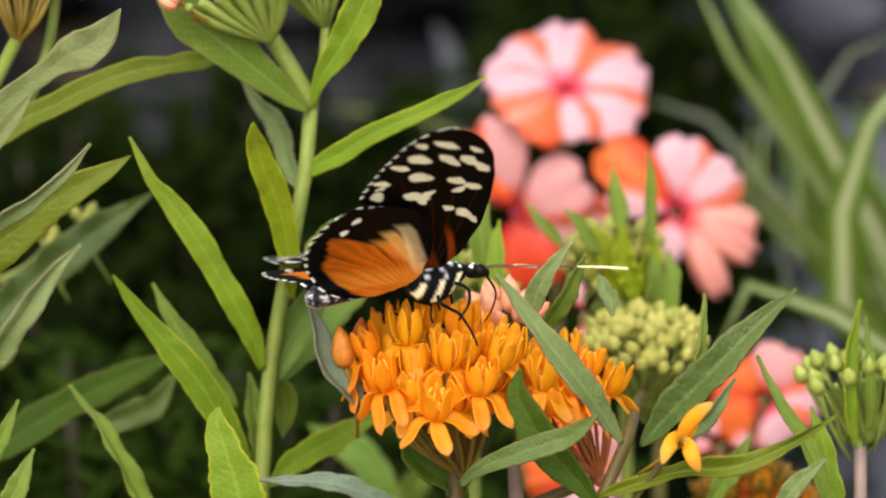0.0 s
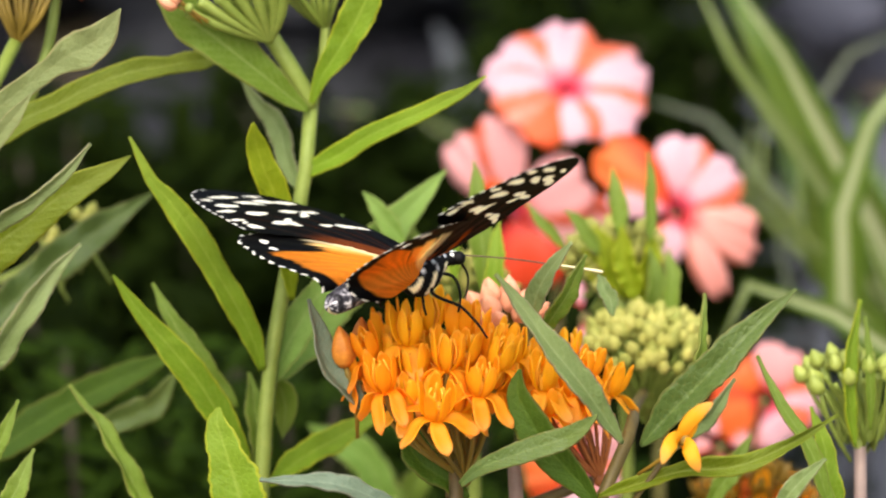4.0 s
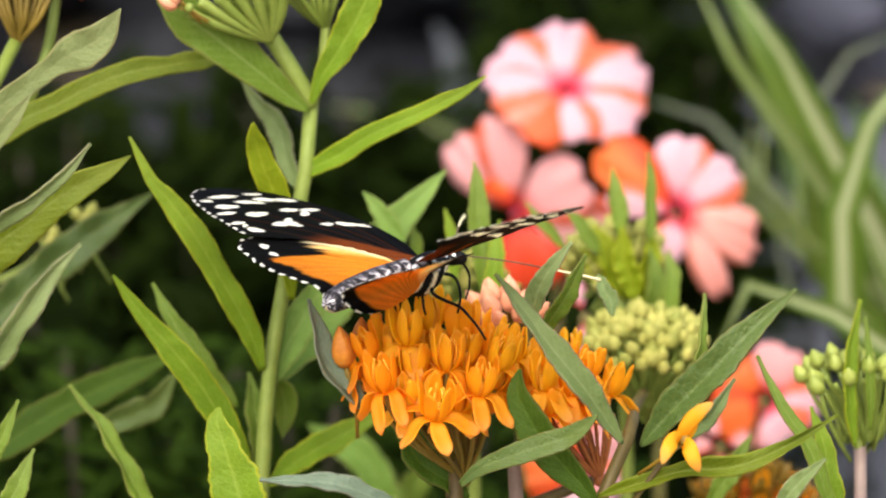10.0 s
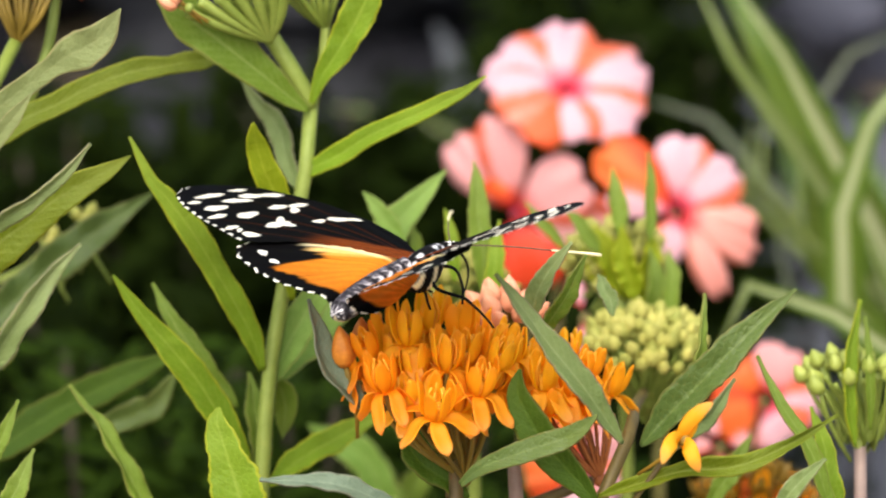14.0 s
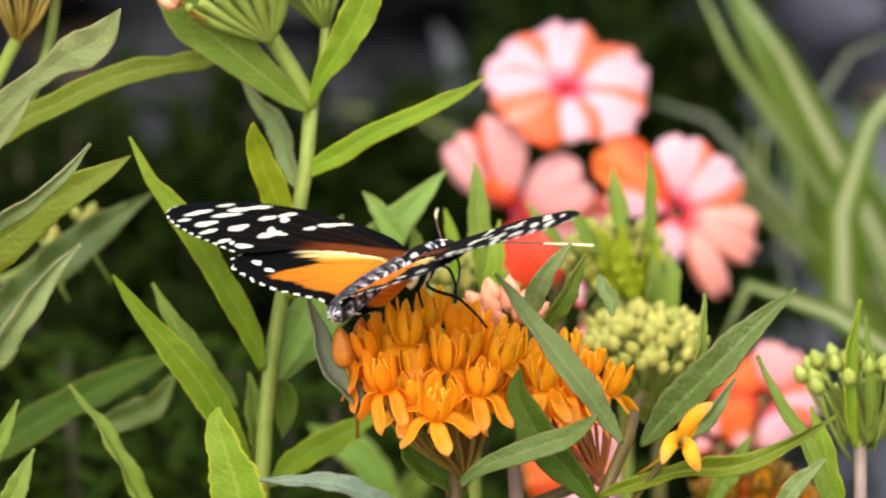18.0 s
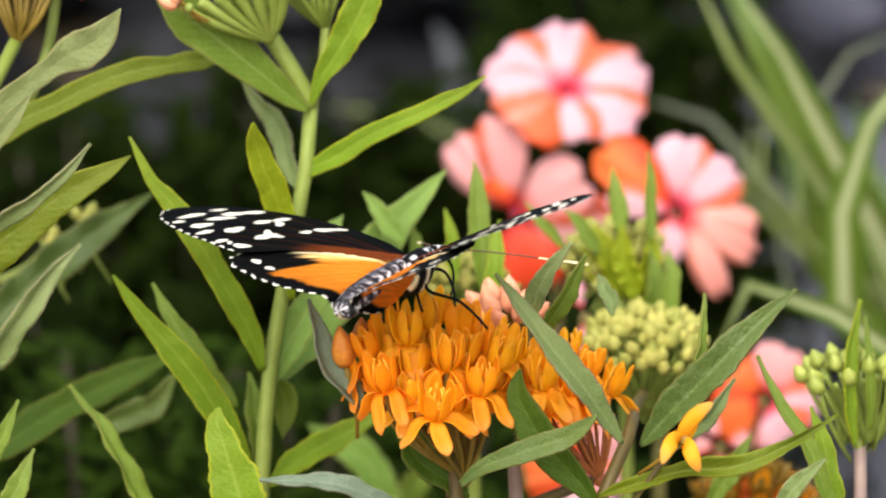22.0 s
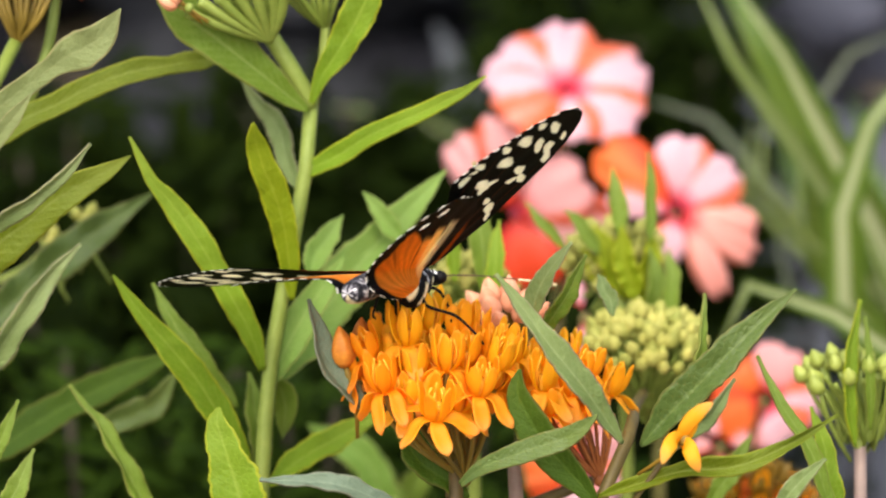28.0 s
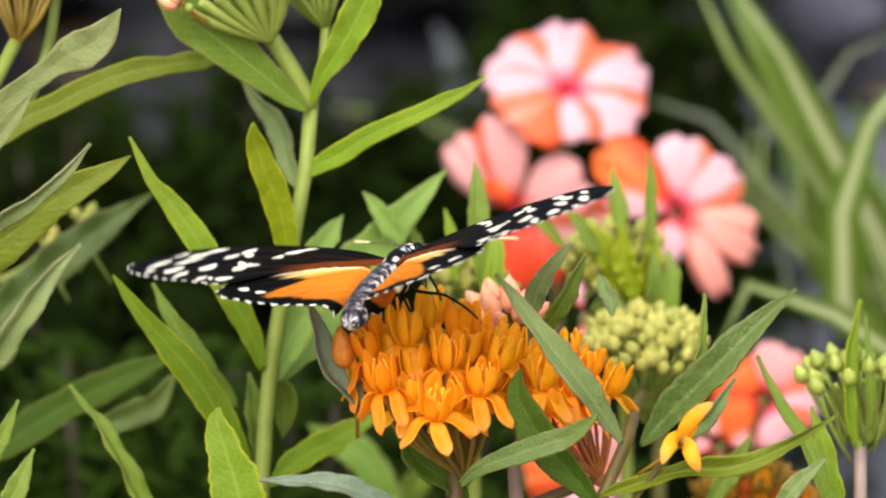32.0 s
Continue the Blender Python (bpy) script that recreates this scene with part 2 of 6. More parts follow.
def part(name, mesh, material, parent, label="", at=None):
    """Links a mesh or bmesh as one object under a thing or under a part; the mesh is in the parent's space."""
    if isinstance(mesh, bmesh.types.BMesh):
        data = bpy.data.meshes.new(name)
        mesh.to_mesh(data)
        mesh.free()
        for poly in data.polygons:
            poly.use_smooth = True
    else:
        data = mesh
    for one in material if isinstance(material, (list, tuple)) else (material,):
        if one is not None and one.name not in data.materials:
            data.materials.append(one)
    ob = new(name, data)
    ob.parent = parent
    if at is not None:
        ob.matrix_basis = at
    return tagged(ob, label)


def smooth_path(points, steps):
    """A smooth curve through the points (centripetal), stepped evenly along its length."""
    p = [Vector(q) for q in points]
    p = [p[0] * 2 - p[1]] + p + [p[-1] * 2 - p[-2]]
    fine = []
    for k in range(len(p) - 3):
        a, b, c, d = p[k:k + 4]
        t0 = 0.0
        t1 = t0 + math.sqrt((b - a).length + 1e-9)
        t2 = t1 + math.sqrt((c - b).length + 1e-9)
        t3 = t2 + math.sqrt((d - c).length + 1e-9)
        for i in range(16):
            t = t1 + (t2 - t1) * i / 16
            a1, a2, a3 = a.lerp(b, (t - t0) / (t1 - t0)), b.lerp(c, (t - t1) / (t2 - t1)), c.lerp(d, (t - t2) / (t3 - t2))
            b1, b2 = a1.lerp(a2, (t - t0) / (t2 - t0)), a2.lerp(a3, (t - t1) / (t3 - t1))
            fine.append(b1.lerp(b2, (t - t1) / (t2 - t1)))
    fine.append(p[-2])
    run = np.r_[0, np.cumsum([(q - r).length for r, q in zip(fine, fine[1:])])]
    at = np.interp(np.linspace(0, run[-1], steps + 1), run, np.arange(len(fine)))
    return [fine[int(f)].lerp(fine[min(int(f) + 1, len(fine) - 1)], f - int(f)) for f in at]


def tube(bm, points, r0, r1, sides=8, steps=None, mat=0):
    path = smooth_path(points, steps or 8 * (len(points) - 1))
    rings = []
    for i, c in enumerate(path):
        t = (path[min(i + 1, len(path) - 1)] - path[max(i - 1, 0)]).normalized()
        a = t.orthogonal().normalized() if i == 0 else (a - t * a.dot(t)).normalized()
        b = t.cross(a)
        r = r0 + (r1 - r0) * i / (len(path) - 1)
        rings.append([bm.verts.new(c + (a * math.cos(2 * math.pi * j / sides) + b * math.sin(2 * math.pi * j / sides)) * r) for j in range(sides)])
    for p, q in zip(rings, rings[1:]):
        for j in range(sides):
            bm.faces.new((p[j], p[(j + 1) % sides], q[(j + 1) % sides], q[j])).material_index = mat
    bm.faces.new(rings[0][::-1]).material_index = mat
    bm.faces.new(rings[-1]).material_index = mat


def blade(bm, spine, half, facing, fold=0.25, wave=0.0, waves=4.0, phase=0.0, roll=0.0, twist=0.0, across=8, thick=0.00025, mat=0, cup=0.0, rag=0.0):
    """A leaf or petal: a two-sided skin along a spine; half(v) is the half width, fold lifts the margins."""
    uv = bm.loops.layers.uv.verify()
    n = len(spine) - 1
    top, low = [], []
    for i, c in enumerate(spine):
        v = i / n
        t = (spine[min(i + 1, n)] - spine[max(i - 1, 0)]).normalized()
        nrm = (facing - t * facing.dot(t)).normalized()
        nrm = Matrix.Rotation(radians(roll + twist * v), 3, t) @ nrm
        s = t.cross(nrm)
        w = half(v)
        rt, rl = [], []
        for j in range(across + 1):
            u = 2 * j / across - 1
            lift = fold * abs(u) * w + cup * u * u * w + wave * u * u * w * math.sin(waves * 6.283 * v + phase + (1.3 if u > 0 else 0))
            g = w * (1 + rag * (math.sin(13 * v + phase * (2 if u > 0 else 3)) + 0.6 * math.sin(29 * v + phase * (5 if u > 0 else 4)) + 0.5 * math.sin(71 * v + phase * (7 if u > 0 else 6)) + 0.3 * math.sin(127 * v + phase * (3 if u > 0 else 8)))) if rag else w
            q = c + s * (u * g) + nrm * lift
            rt.append((bm.verts.new(q + nrm * thick), u, v))
            rl.append((bm.verts.new(q - nrm * thick), u, v))
        top.append(rt)
        low.append(rl)

    def face(*vs):
        f = bm.faces.new([x[0] for x in vs])
        f.material_index = mat
        for loop, x in zip(f.loops, vs):
            loop[uv].uv = ((x[1] + 1) / 2, x[2])

    for i in range(n):
        for j in range(across):
            face(top[i][j], top[i][j + 1], top[i + 1][j + 1], top[i + 1][j])
            face(low[i][j], low[i + 1][j], low[i + 1][j + 1], low[i][j + 1])
        face(top[i][0], top[i + 1][0], low[i + 1][0], low[i][0])
        face(top[i][across], low[i][across], low[i + 1][across], top[i + 1][across])
    for j in range(across):
        face(top[0][j], low[0][j], low[0][j + 1], top[0][j + 1])
        face(top[n][j], top[n][j + 1], low[n][j + 1], low[n][j])


def lance(width, peak=0.42):
    """Half width of a lance-shaped leaf."""
    q = 0.95
    p = q * peak / (1 - peak)
    top = peak ** p * (1 - peak) ** q
    return lambda v: max(0.0003, width / 2 * ((max(v, 0.004) ** p) * (max(1 - v, 0.0) ** q)) / top)


rng = random.Random(7)


def leaf(plant, points, width, mat, roll=0.0, fold=0.22, wave=0.14, twist=0.0, peak=0.42, cup=0.0, label="", rag=0.08):
    base = Vector(plant["base"])
    bm = bmesh.new()
    spine = smooth_path([Vector(p) - base for p in points], 44)
    wob, ph = width * rng.uniform(0.03, 0.08), rng.uniform(0, 6)
    spine = [p + Vector((math.sin(ph + 9 * i / 44), 0, math.cos(ph + 7 * i / 44))) * wob * math.sin(3.1416 * i / 44) for i, p in enumerate(spine)]
    blade(bm, spine, lance(width * 0.8, peak), OUT, fold * 1.5, wave * 1.7, rng.uniform(2.5, 5.0), rng.uniform(0, 6), roll, twist + rng.uniform(-9, 9), cup=cup, rag=rag)
    return part("leaf", bm, mat, plant, label)


def broad_leaf(plant, stations, mat, roll=0.0, fold=0.2, wave=0.1, rag=0.04):
    """A leaf along stations (x, y, z and its width there in mm)."""
    base = Vector(plant["base"])
    ends = [Vector(q[:3]) - base for q in stations]
    run = np.r_[0, np.cumsum([(b - a).length for a, b in zip(ends, ends[1:])])]
    run /= run[-1]
    fine = np.linspace(0, 1, 121)
    wide = np.interp(fine, run, [q[3] for q in stations])
    k = np.hanning(11) / np.hanning(11).sum()
    wide = np.convolve(np.r_[[wide[0]] * 5, wide, [0.0] * 5], k, "valid")
    grow = 0.0005 / math.cos(radians(roll)) * math.hypot(1, fold) ** 0.5
    bm = bmesh.new()
    blade(bm, smooth_path(ends, 60), lambda v: max(0.00015, float(np.interp(v, fine, wide)) * grow), OUT, fold, wave, rng.uniform(2.5, 5.0), rng.uniform(0, 6), roll, rng.uniform(-8, 8), across=10, rag=rag)
    return part("leaf", bm, mat, plant)


def stem(plant, points, r0, r1, mat=STEM, name="stem"):
    base = Vector(plant["base"])
    bm = bmesh.new()
    tube(bm, [Vector(p) - base for p in points], r0, r1, 10)
    return part(name, bm, mat, plant)


def aim(direction, spin=0.0):
    """A turn that takes local z to the direction, after a spin about z."""
    return Vector(direction).to_track_quat("Z", "Y").to_matrix().to_4x4() @ Matrix.Rotation(spin, 4, "Z")


def spoon(w, neck, v0, tip):
    """Half width along a hood or petal: a narrow neck that swells to w and ends round."""
    return lambda v: w / 2 * (neck + (1 - neck) * math.sin(min(1.0, v / v0) * math.pi / 2) ** 1.4) * (1 if v < tip else math.sqrt(max(0.015, 1 - ((v - tip) / (1 - tip)) ** 2.2)))


def floret_mesh(seed, droop, size=1.0, stalk=0.0):
    """A milkweed floret, facing local +z: five bent-back petals, five tall spoon-shaped hoods with horns, a pale column."""
    r = random.Random(seed)
    bm = bmesh.new()
    up = Vector((0, 0, 1))
    if stalk:
        tube(bm, [(0, 0, -stalk), (0.0004, 0.0003, -stalk * 0.5), (0, 0, -0.0002)], 0.00035, 0.00045, 6, 4, 2)
    for k in range(5):
        a = k * 1.2566 + r.uniform(-0.16, 0.16)
        d = Vector((math.cos(a), math.sin(a), 0))
        side = Vector((-d.y, d.x, 0)) * r.uniform(-0.0009, 0.0009)
        ln = 0.0083 * size * r.uniform(0.88, 1.1)
        bend = droop + r.uniform(-0.16, 0.16)
        pts = [d * 0.0005, d * ln * 0.32 + up * ln * (0.06 - 0.12 * bend), d * ln * (0.70 - 0.26 * bend) - up * ln * 0.52 * bend + side, d * ln * (1.0 - 0.38 * bend) - up * ln * (0.95 * bend - 0.04) + side * 2]
        blade(bm, smooth_path(pts, 10), spoon(0.0030 * size * r.uniform(0.88, 1.12), 0.42, 0.5, 0.62), up + d * 0.4, 0.22, 0.10, 1.2, r.uniform(0, 6), r.uniform(-14, 14), r.uniform(-25, 25), 6, 0.00012, 0)
        a += 0.6283 + r.uniform(-0.1, 0.1)
        d = Vector((math.cos(a), math.sin(a), 0))
        hl = 0.0070 * size * r.uniform(0.9, 1.12)
        flare = r.uniform(0.8, 1.2)
        pts = [d * 0.0010, d * 0.0024 + up * hl * 0.26, d * 0.0029 + up * hl * 0.62, d * 0.0030 * flare + up * hl]
        blade(bm, smooth_path(pts, 10), spoon(0.0025 * size * r.uniform(0.85, 1.15), 0.4, 0.55, 0.52), d, -0.28, 0.08, 1.0, r.uniform(0, 6), r.uniform(-22, 22), r.uniform(-15, 15), 6, 0.00013, 1)
        tube(bm, [d * 0.0012 + up * 0.0012, d * 0.0017 + up * hl * 0.5, d * 0.0010 + up * hl * 0.84], 0.00034, 0.00016, 5, 4, 3)
    tube(bm, [(0, 0, -0.0004), (0, 0, 0.0012), (0, 0, 0.0029)], 0.0009, 0.0010, 10, 3, 3)
    data = bpy.data.meshes.new("floret")
    bm.to_mesh(data)
    bm.free()
    for poly in data.polygons:
        poly.use_smooth = True
    return data


FLORETS_OPEN = [floret_mesh(31 + i, (0.66, 0.5, 0.8, 0.58)[i % 4]) for i in range(6)] + [floret_mesh(51, 0.34)]
FLORETS = [floret_mesh(11 + i, (0.3, 0.45, 0.6, 0.8)[i % 4], 0.9, 0.0125) for i in range(8)]


def bud_mesh(seed, length, radius, stalk=0.0105):
    """A closed bud facing +z: five soft lobes and its pedicel."""
    bm = bmesh.new()
    r = random.Random(seed)
    rings = []
    for i in range(8):
        v = i / 7
        rad = radius * (math.sin(math.pi * (0.14 + 0.84 * v ** 0.8)) ** 0.9)
        rings.append([bm.verts.new((rad * (1 + 0.09 * math.cos(5 * t)) * math.cos(t), rad * (1 + 0.09 * math.cos(5 * t)) * math.sin(t), length * v)) for t in (6.2832 * j / 15 + 0.06 * i for j in range(15))])
    for p, q in zip(rings, rings[1:]):
        for j in range(15):
            bm.faces.new((p[j], p[(j + 1) % 15], q[(j + 1) % 15], q[j]))
    bm.faces.new(rings[0][::-1])
    bm.faces.new(rings[-1])
    b = r.uniform(-0.0006, 0.0006)
    tube(bm, [(0, 0, -stalk), (b, b, -stalk / 2), (0, 0, 0.0003)], 0.0003, 0.0004, 6, 4, 1)
    data = bpy.data.meshes.new("bud")
    bm.to_mesh(data)
    bm.free()
    for poly in data.polygons:
        poly.use_smooth = True
    return data


BUDS_GREEN = [bud_mesh(i, 0.0028, 0.00105) for i in range(3)]
BUDS_LONG = [bud_mesh(i, 0.0031, 0.0012, 0.0118) for i in range(3)]
BUDS_ORANGE = [bud_mesh(i, 0.0058, 0.0017) for i in range(3)]
BUDS_DULL = [bud_mesh(i, 0.0028, 0.00110, 0.0135) for i in range(3)]
BUDS_SALMON = [bud_mesh(i, 0.0062, 0.0021) for i in range(3)]


def head(plant, centre, radius, count, meshes, mats, name, piece, lean=(0, -0.2, 1), spread=1.9, start=0.0, label="", size=1.0, seed=1, flat=1.0, lift=0.3, deep=0.9):
    """A flower head (umbel): pieces fanned over a dome round the centre, each on its pedicel."""
    r = random.Random(seed)
    base = Vector(plant["base"])
    c = Vector(centre) - base
    bm = bmesh.new()
    bmesh.ops.create_icosphere(bm, subdivisions=2, radius=0.0010)
    core = part(name, bm, mats[2] if len(mats) > 2 else mats[1], plant, label, at=Matrix.Translation(c))
    tilt = aim(lean)
    for i in range(count):
        z = 1 - (i + 0.5) / count * (1 - math.cos(spread))
        th = start + i * 2.39996 + r.uniform(-0.18, 0.18)
        s = math.sqrt(max(0, 1 - z * z))
        d = (tilt.to_3x3() @ Vector((s * math.cos(th), s * math.sin(th), z * flat))).normalized()
        d = (d + Vector((r.uniform(-.1, .1), r.uniform(-.1, .1), r.uniform(-.1, .1)))).normalized()
        up = (d + Vector((r.uniform(-.22, .22), r.uniform(-.22, .22), lift))).normalized()
        m = Matrix.Translation(d * radius * r.uniform(deep, 1.06)) @ aim(up, r.uniform(0, 6.28)) @ Matrix.Scale(size * r.uniform(0.86, 1.12), 4)
        part(piece, meshes[i % len(meshes)], mats, core, at=m)
    return core

FLOWER_MATS = (PETAL_ORANGE, HOOD_ORANGE, PEDICEL, COLUMN_YELLOW)


def fan(plant, root, places, meshes, mats, piece, label, stalk):
    """A flower head of single pieces: (place, way it faces, spin, size, which mesh) each, on a stalk from the root."""
    base = Vector(plant["base"])
    bm = bmesh.new()
    bmesh.ops.create_icosphere(bm, subdivisions=2, radius=0.0013)
    c = Vector(root) - base
    core = part("flower_head", bm, stalk, plant, label, at=Matrix.Translation(c))
    for place, face, spin, size, which in places:
        q, d = Vector(place) - base - c, Vector(face).normalized()
        bm = bmesh.new()
        tube(bm, [(0, 0, 0), q * 0.45 + Vector((q.x * 0.12, 0, -0.001)), q - d * 0.003, q], 0.00042, 0.0005, 6, 9)
        part("pedicel", bm, stalk, core)
        part(piece, meshes[which], mats, core, at=Matrix.Translation(q) @ aim(d, spin) @ Matrix.Scale(size, 4))
    return core


# ---- the ground and the bank of dark rocks behind the bed ----


def rise(x, y):
    """Height of the ground: a level bed, and a bank behind it that climbs to a terrace."""
    t = min(1.0, max(0.0, (y - 1.5) / 0.75))
    return 0.56 * t * t * (3 - 2 * t)


def ground():
    bm = bmesh.new()
    xs = [-300, -60, -12] + [i * 0.125 - 4 for i in range(65)] + [12, 60, 300]
    grid = []
    for y in xs:
        row = []
        for x in xs:
            near = abs(x) < 5 and abs(y) < 5
            row.append(bm.verts.new((x, y + 2.0, rise(x, y + 2.0) + (0.03 * noise.noise(Vector((x * 2, y * 2, 0))) if near else 0.0))))
        grid.append(row)
    for a, b in zip(grid, grid[1:]):
        for j in range(len(xs) - 1):
            bm.faces.new((a[j], a[j + 1], b[j + 1], b[j]))
    data = bpy.data.meshes.new("ground")
    bm.to_mesh(data)
    bm.free()
    data.materials.append(SOIL)
    tagged(new("ground", data), "bare garden soil rising to a bank, paled to bounce light", "soil", kind="structure")


ground()


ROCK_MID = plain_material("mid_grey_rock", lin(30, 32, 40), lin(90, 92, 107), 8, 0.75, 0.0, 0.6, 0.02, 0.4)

# The same bank rock with less shade put into the colour.
ROCK_DIM = plain_material("rock_half_shade", lin(7, 8, 10), lin(34, 36, 43), 8, 0.75, 0.0, 0.6, 0.02, 0.3)


def boulder(x, y, z, size, seed, mat=ROCK, label="dark grey weathered boulder stacked in a rock bank"):
    r = random.Random(seed)
    bm = bmesh.new()
    bmesh.ops.create_icosphere(bm, subdivisions=4, radius=1.0)
    off = Vector((r.uniform(-9, 9), r.uniform(-9, 9), r.uniform(-9, 9)))
    sx, sy, sz = size * r.uniform(0.9, 1.4), size * r.uniform(0.8, 1.1), size * r.uniform(0.6, 0.95)
    for v in bm.verts:
        d = v.co.normalized()
        k = 1 + 0.35 * noise.noise(d * 1.3 + off) + 0.12 * noise.noise(d * 4 + off) + 0.05 * noise.noise(d * 11 + off)
        v.co = Vector((d.x * sx * k, d.y * sy * k, d.z * sz * k))
    data = bpy.data.meshes.new("boulder")
    bm.to_mesh(data)
    bm.free()
    data.materials.append(mat)
    ob = new("boulder", data)
    ob.matrix_world = pose(x, y, z, r.uniform(-12, 12), r.uniform(-12, 12), r.uniform(0, 360))
    tagged(ob, label, "rock", "boulders of the rock bank")


# Boulder tone by position stands in for shade over the one bank.
for k in range(60):
    row, col = divmod(k, 12)
    r = random.Random(100 + k)
    y = 1.55 + row * 0.15 + r.uniform(-.04, .04)
    x = (col - 5.5) * 0.24 + (row % 2) * 0.12 + r.uniform(-.04, .04)
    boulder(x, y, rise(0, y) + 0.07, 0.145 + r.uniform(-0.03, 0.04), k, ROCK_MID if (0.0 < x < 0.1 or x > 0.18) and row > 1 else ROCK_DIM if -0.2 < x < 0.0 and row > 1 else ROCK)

ROCK_PALE = plain_material("grey_rock", lin(44, 46, 52), lin(104, 106, 114), 9, 0.75, 0.0, 0.6, 0.02, 0.4)
for k, (x, y, z, size) in enumerate(((0.13, 1.42, 0.20, 0.17), (0.22, 1.34, 0.20, 0.15), (0.34, 1.40, 0.21, 0.18), (0.16, 1.60, 0.27, 0.19))):
    boulder(x, y, z, size, 200 + k, ROCK_PALE, "pale grey weathered boulder behind the strap leaves")

# ---- the plants, from the butterfly's flower head outwards ----


STEM_RUSSET = plain_material("russet_stalk", lin(120, 62, 26), lin(158, 96, 48), 300, 0.55, 0.1)
STEM_OCHRE = plain_material("ochre_stem", lin(100, 82, 20), lin(134, 112, 40), 220, 0.55, 0.15)


def milkweed(base, label, group="milkweed plants in the bed"):
    return thing("milkweed", base, label, "milkweed", group)


# The flowering milkweed on which the butterfly feeds.
m = milkweed((0.0016, 0.5527, 0), "flowering milkweed with a bright orange flower head under the butterfly")
stem(m, [(0.0016, 0.5595, 0), (0.0029, 0.5455, 0.495), (0.0025, 0.5472, 0.5126), (0.0022, 0.5477, 0.5248)], 0.0020, 0.0013, STEM_BROWN)
FRONT_FLORETS = [
    ((-0.0101, 0.5365, 0.5403), (-0.22, -0.12, 1), 0.3, 1, 0),
    ((-0.0012, 0.531, 0.5368), (0.05, -0.30, 1), 0.95, 1.08, 6),
    ((-0.0063, 0.5465, 0.5462), (-0.02, -0.03, 1), 0.5, 1.02, 1),
    ((0.0006, 0.54, 0.5434), (0.04, -0.08, 1), 1.1, 1.06, 2),
    ((0.0062, 0.5375, 0.5394), (0.16, -0.14, 1), 0.2, 1, 3),
    ((0.01, 0.542, 0.5429), (0.25, -0.08, 1), 0.7, 0.95, 4),
    ((-0.0024, 0.553, 0.5475), (0.0, 0.03, 1), 0.9, 1, 5),
]
CROWN_FLORETS = [
    ((0.0028, 0.551, 0.5466), (0.06, 0.01, 1), 0.3, 1, 0),
    ((-0.013, 0.547, 0.5432), (-0.35, -0.03, 1), 1.2, 0.92, 4),
    ((-0.0096, 0.556, 0.5452), (-0.2, 0.06, 1), 0.1, 0.92, 2),
    ((0.0079, 0.55, 0.5424), (0.2, 0.03, 1), 0.8, 0.95, 1),
    ((-0.0049, 0.544, 0.5406), (-0.08, -0.06, 1), 0.8, 0.95, 3),
    ((-0.0146, 0.549, 0.5398), (-0.45, 0.00, 1), 0.6, 0.9, 1),
    ((-0.0085, 0.55, 0.5414), (-0.15, 0.00, 1), 0.2, 0.95, 5),
]
REAR_FLORETS = [
    ((-0.0033, 0.55, 0.5424), (0, 0.00, 1), 0.4, 0.95, 0),
    ((0.0038, 0.546, 0.5424), (0.1, -0.03, 1), 0.9, 0.95, 5),
    ((0.0087, 0.544, 0.5387), (0.3, -0.11, 1), 0.4, 0.9, 2),
    ((0.0028, 0.54, 0.5359), (0.15, -0.17, 1), 0.6, 0.9, 1),
    ((-0.0062, 0.54, 0.5365), (-0.15, -0.19, 1), 0.2, 0.9, 5),
    ((0.0057, 0.556, 0.5452), (0.15, 0.06, 1), 0.5, 0.9, 3),
    ((0.0108, 0.55, 0.544), (0.3, 0.03, 1), 0.1, 0.85, 0),
]
fan(m, (0.0039, 0.548, 0.5209), FRONT_FLORETS + CROWN_FLORETS + REAR_FLORETS, FLORETS_OPEN, FLOWER_MATS, "floret", "dome of bright orange florets with upright hoods", STEM_OCHRE)
fan(m, (0.0016, 0.552, 0.5272), [
    ((-0.0174, 0.547, 0.5423), (-0.15, -0.06, 1), 0, 1.3, 0),
    ((-0.0148, 0.556, 0.5425), (0.0, 0.00, 1), 1, 1.15, 1),
    ((-0.0126, 0.56, 0.5429), (0.1, 0.00, 1), 2, 1.1, 2),
], BUDS_ORANGE, (BUD_ORANGE, PEDICEL), "bud", "closed brownish-orange buds", STEM_OCHRE)
stem(m, [(0.0021, 0.5469, 0.5116), (0.0141, 0.5574, 0.5127), (0.0278, 0.5614, 0.517)], 0.0014, 0.001, STEM_BROWN)
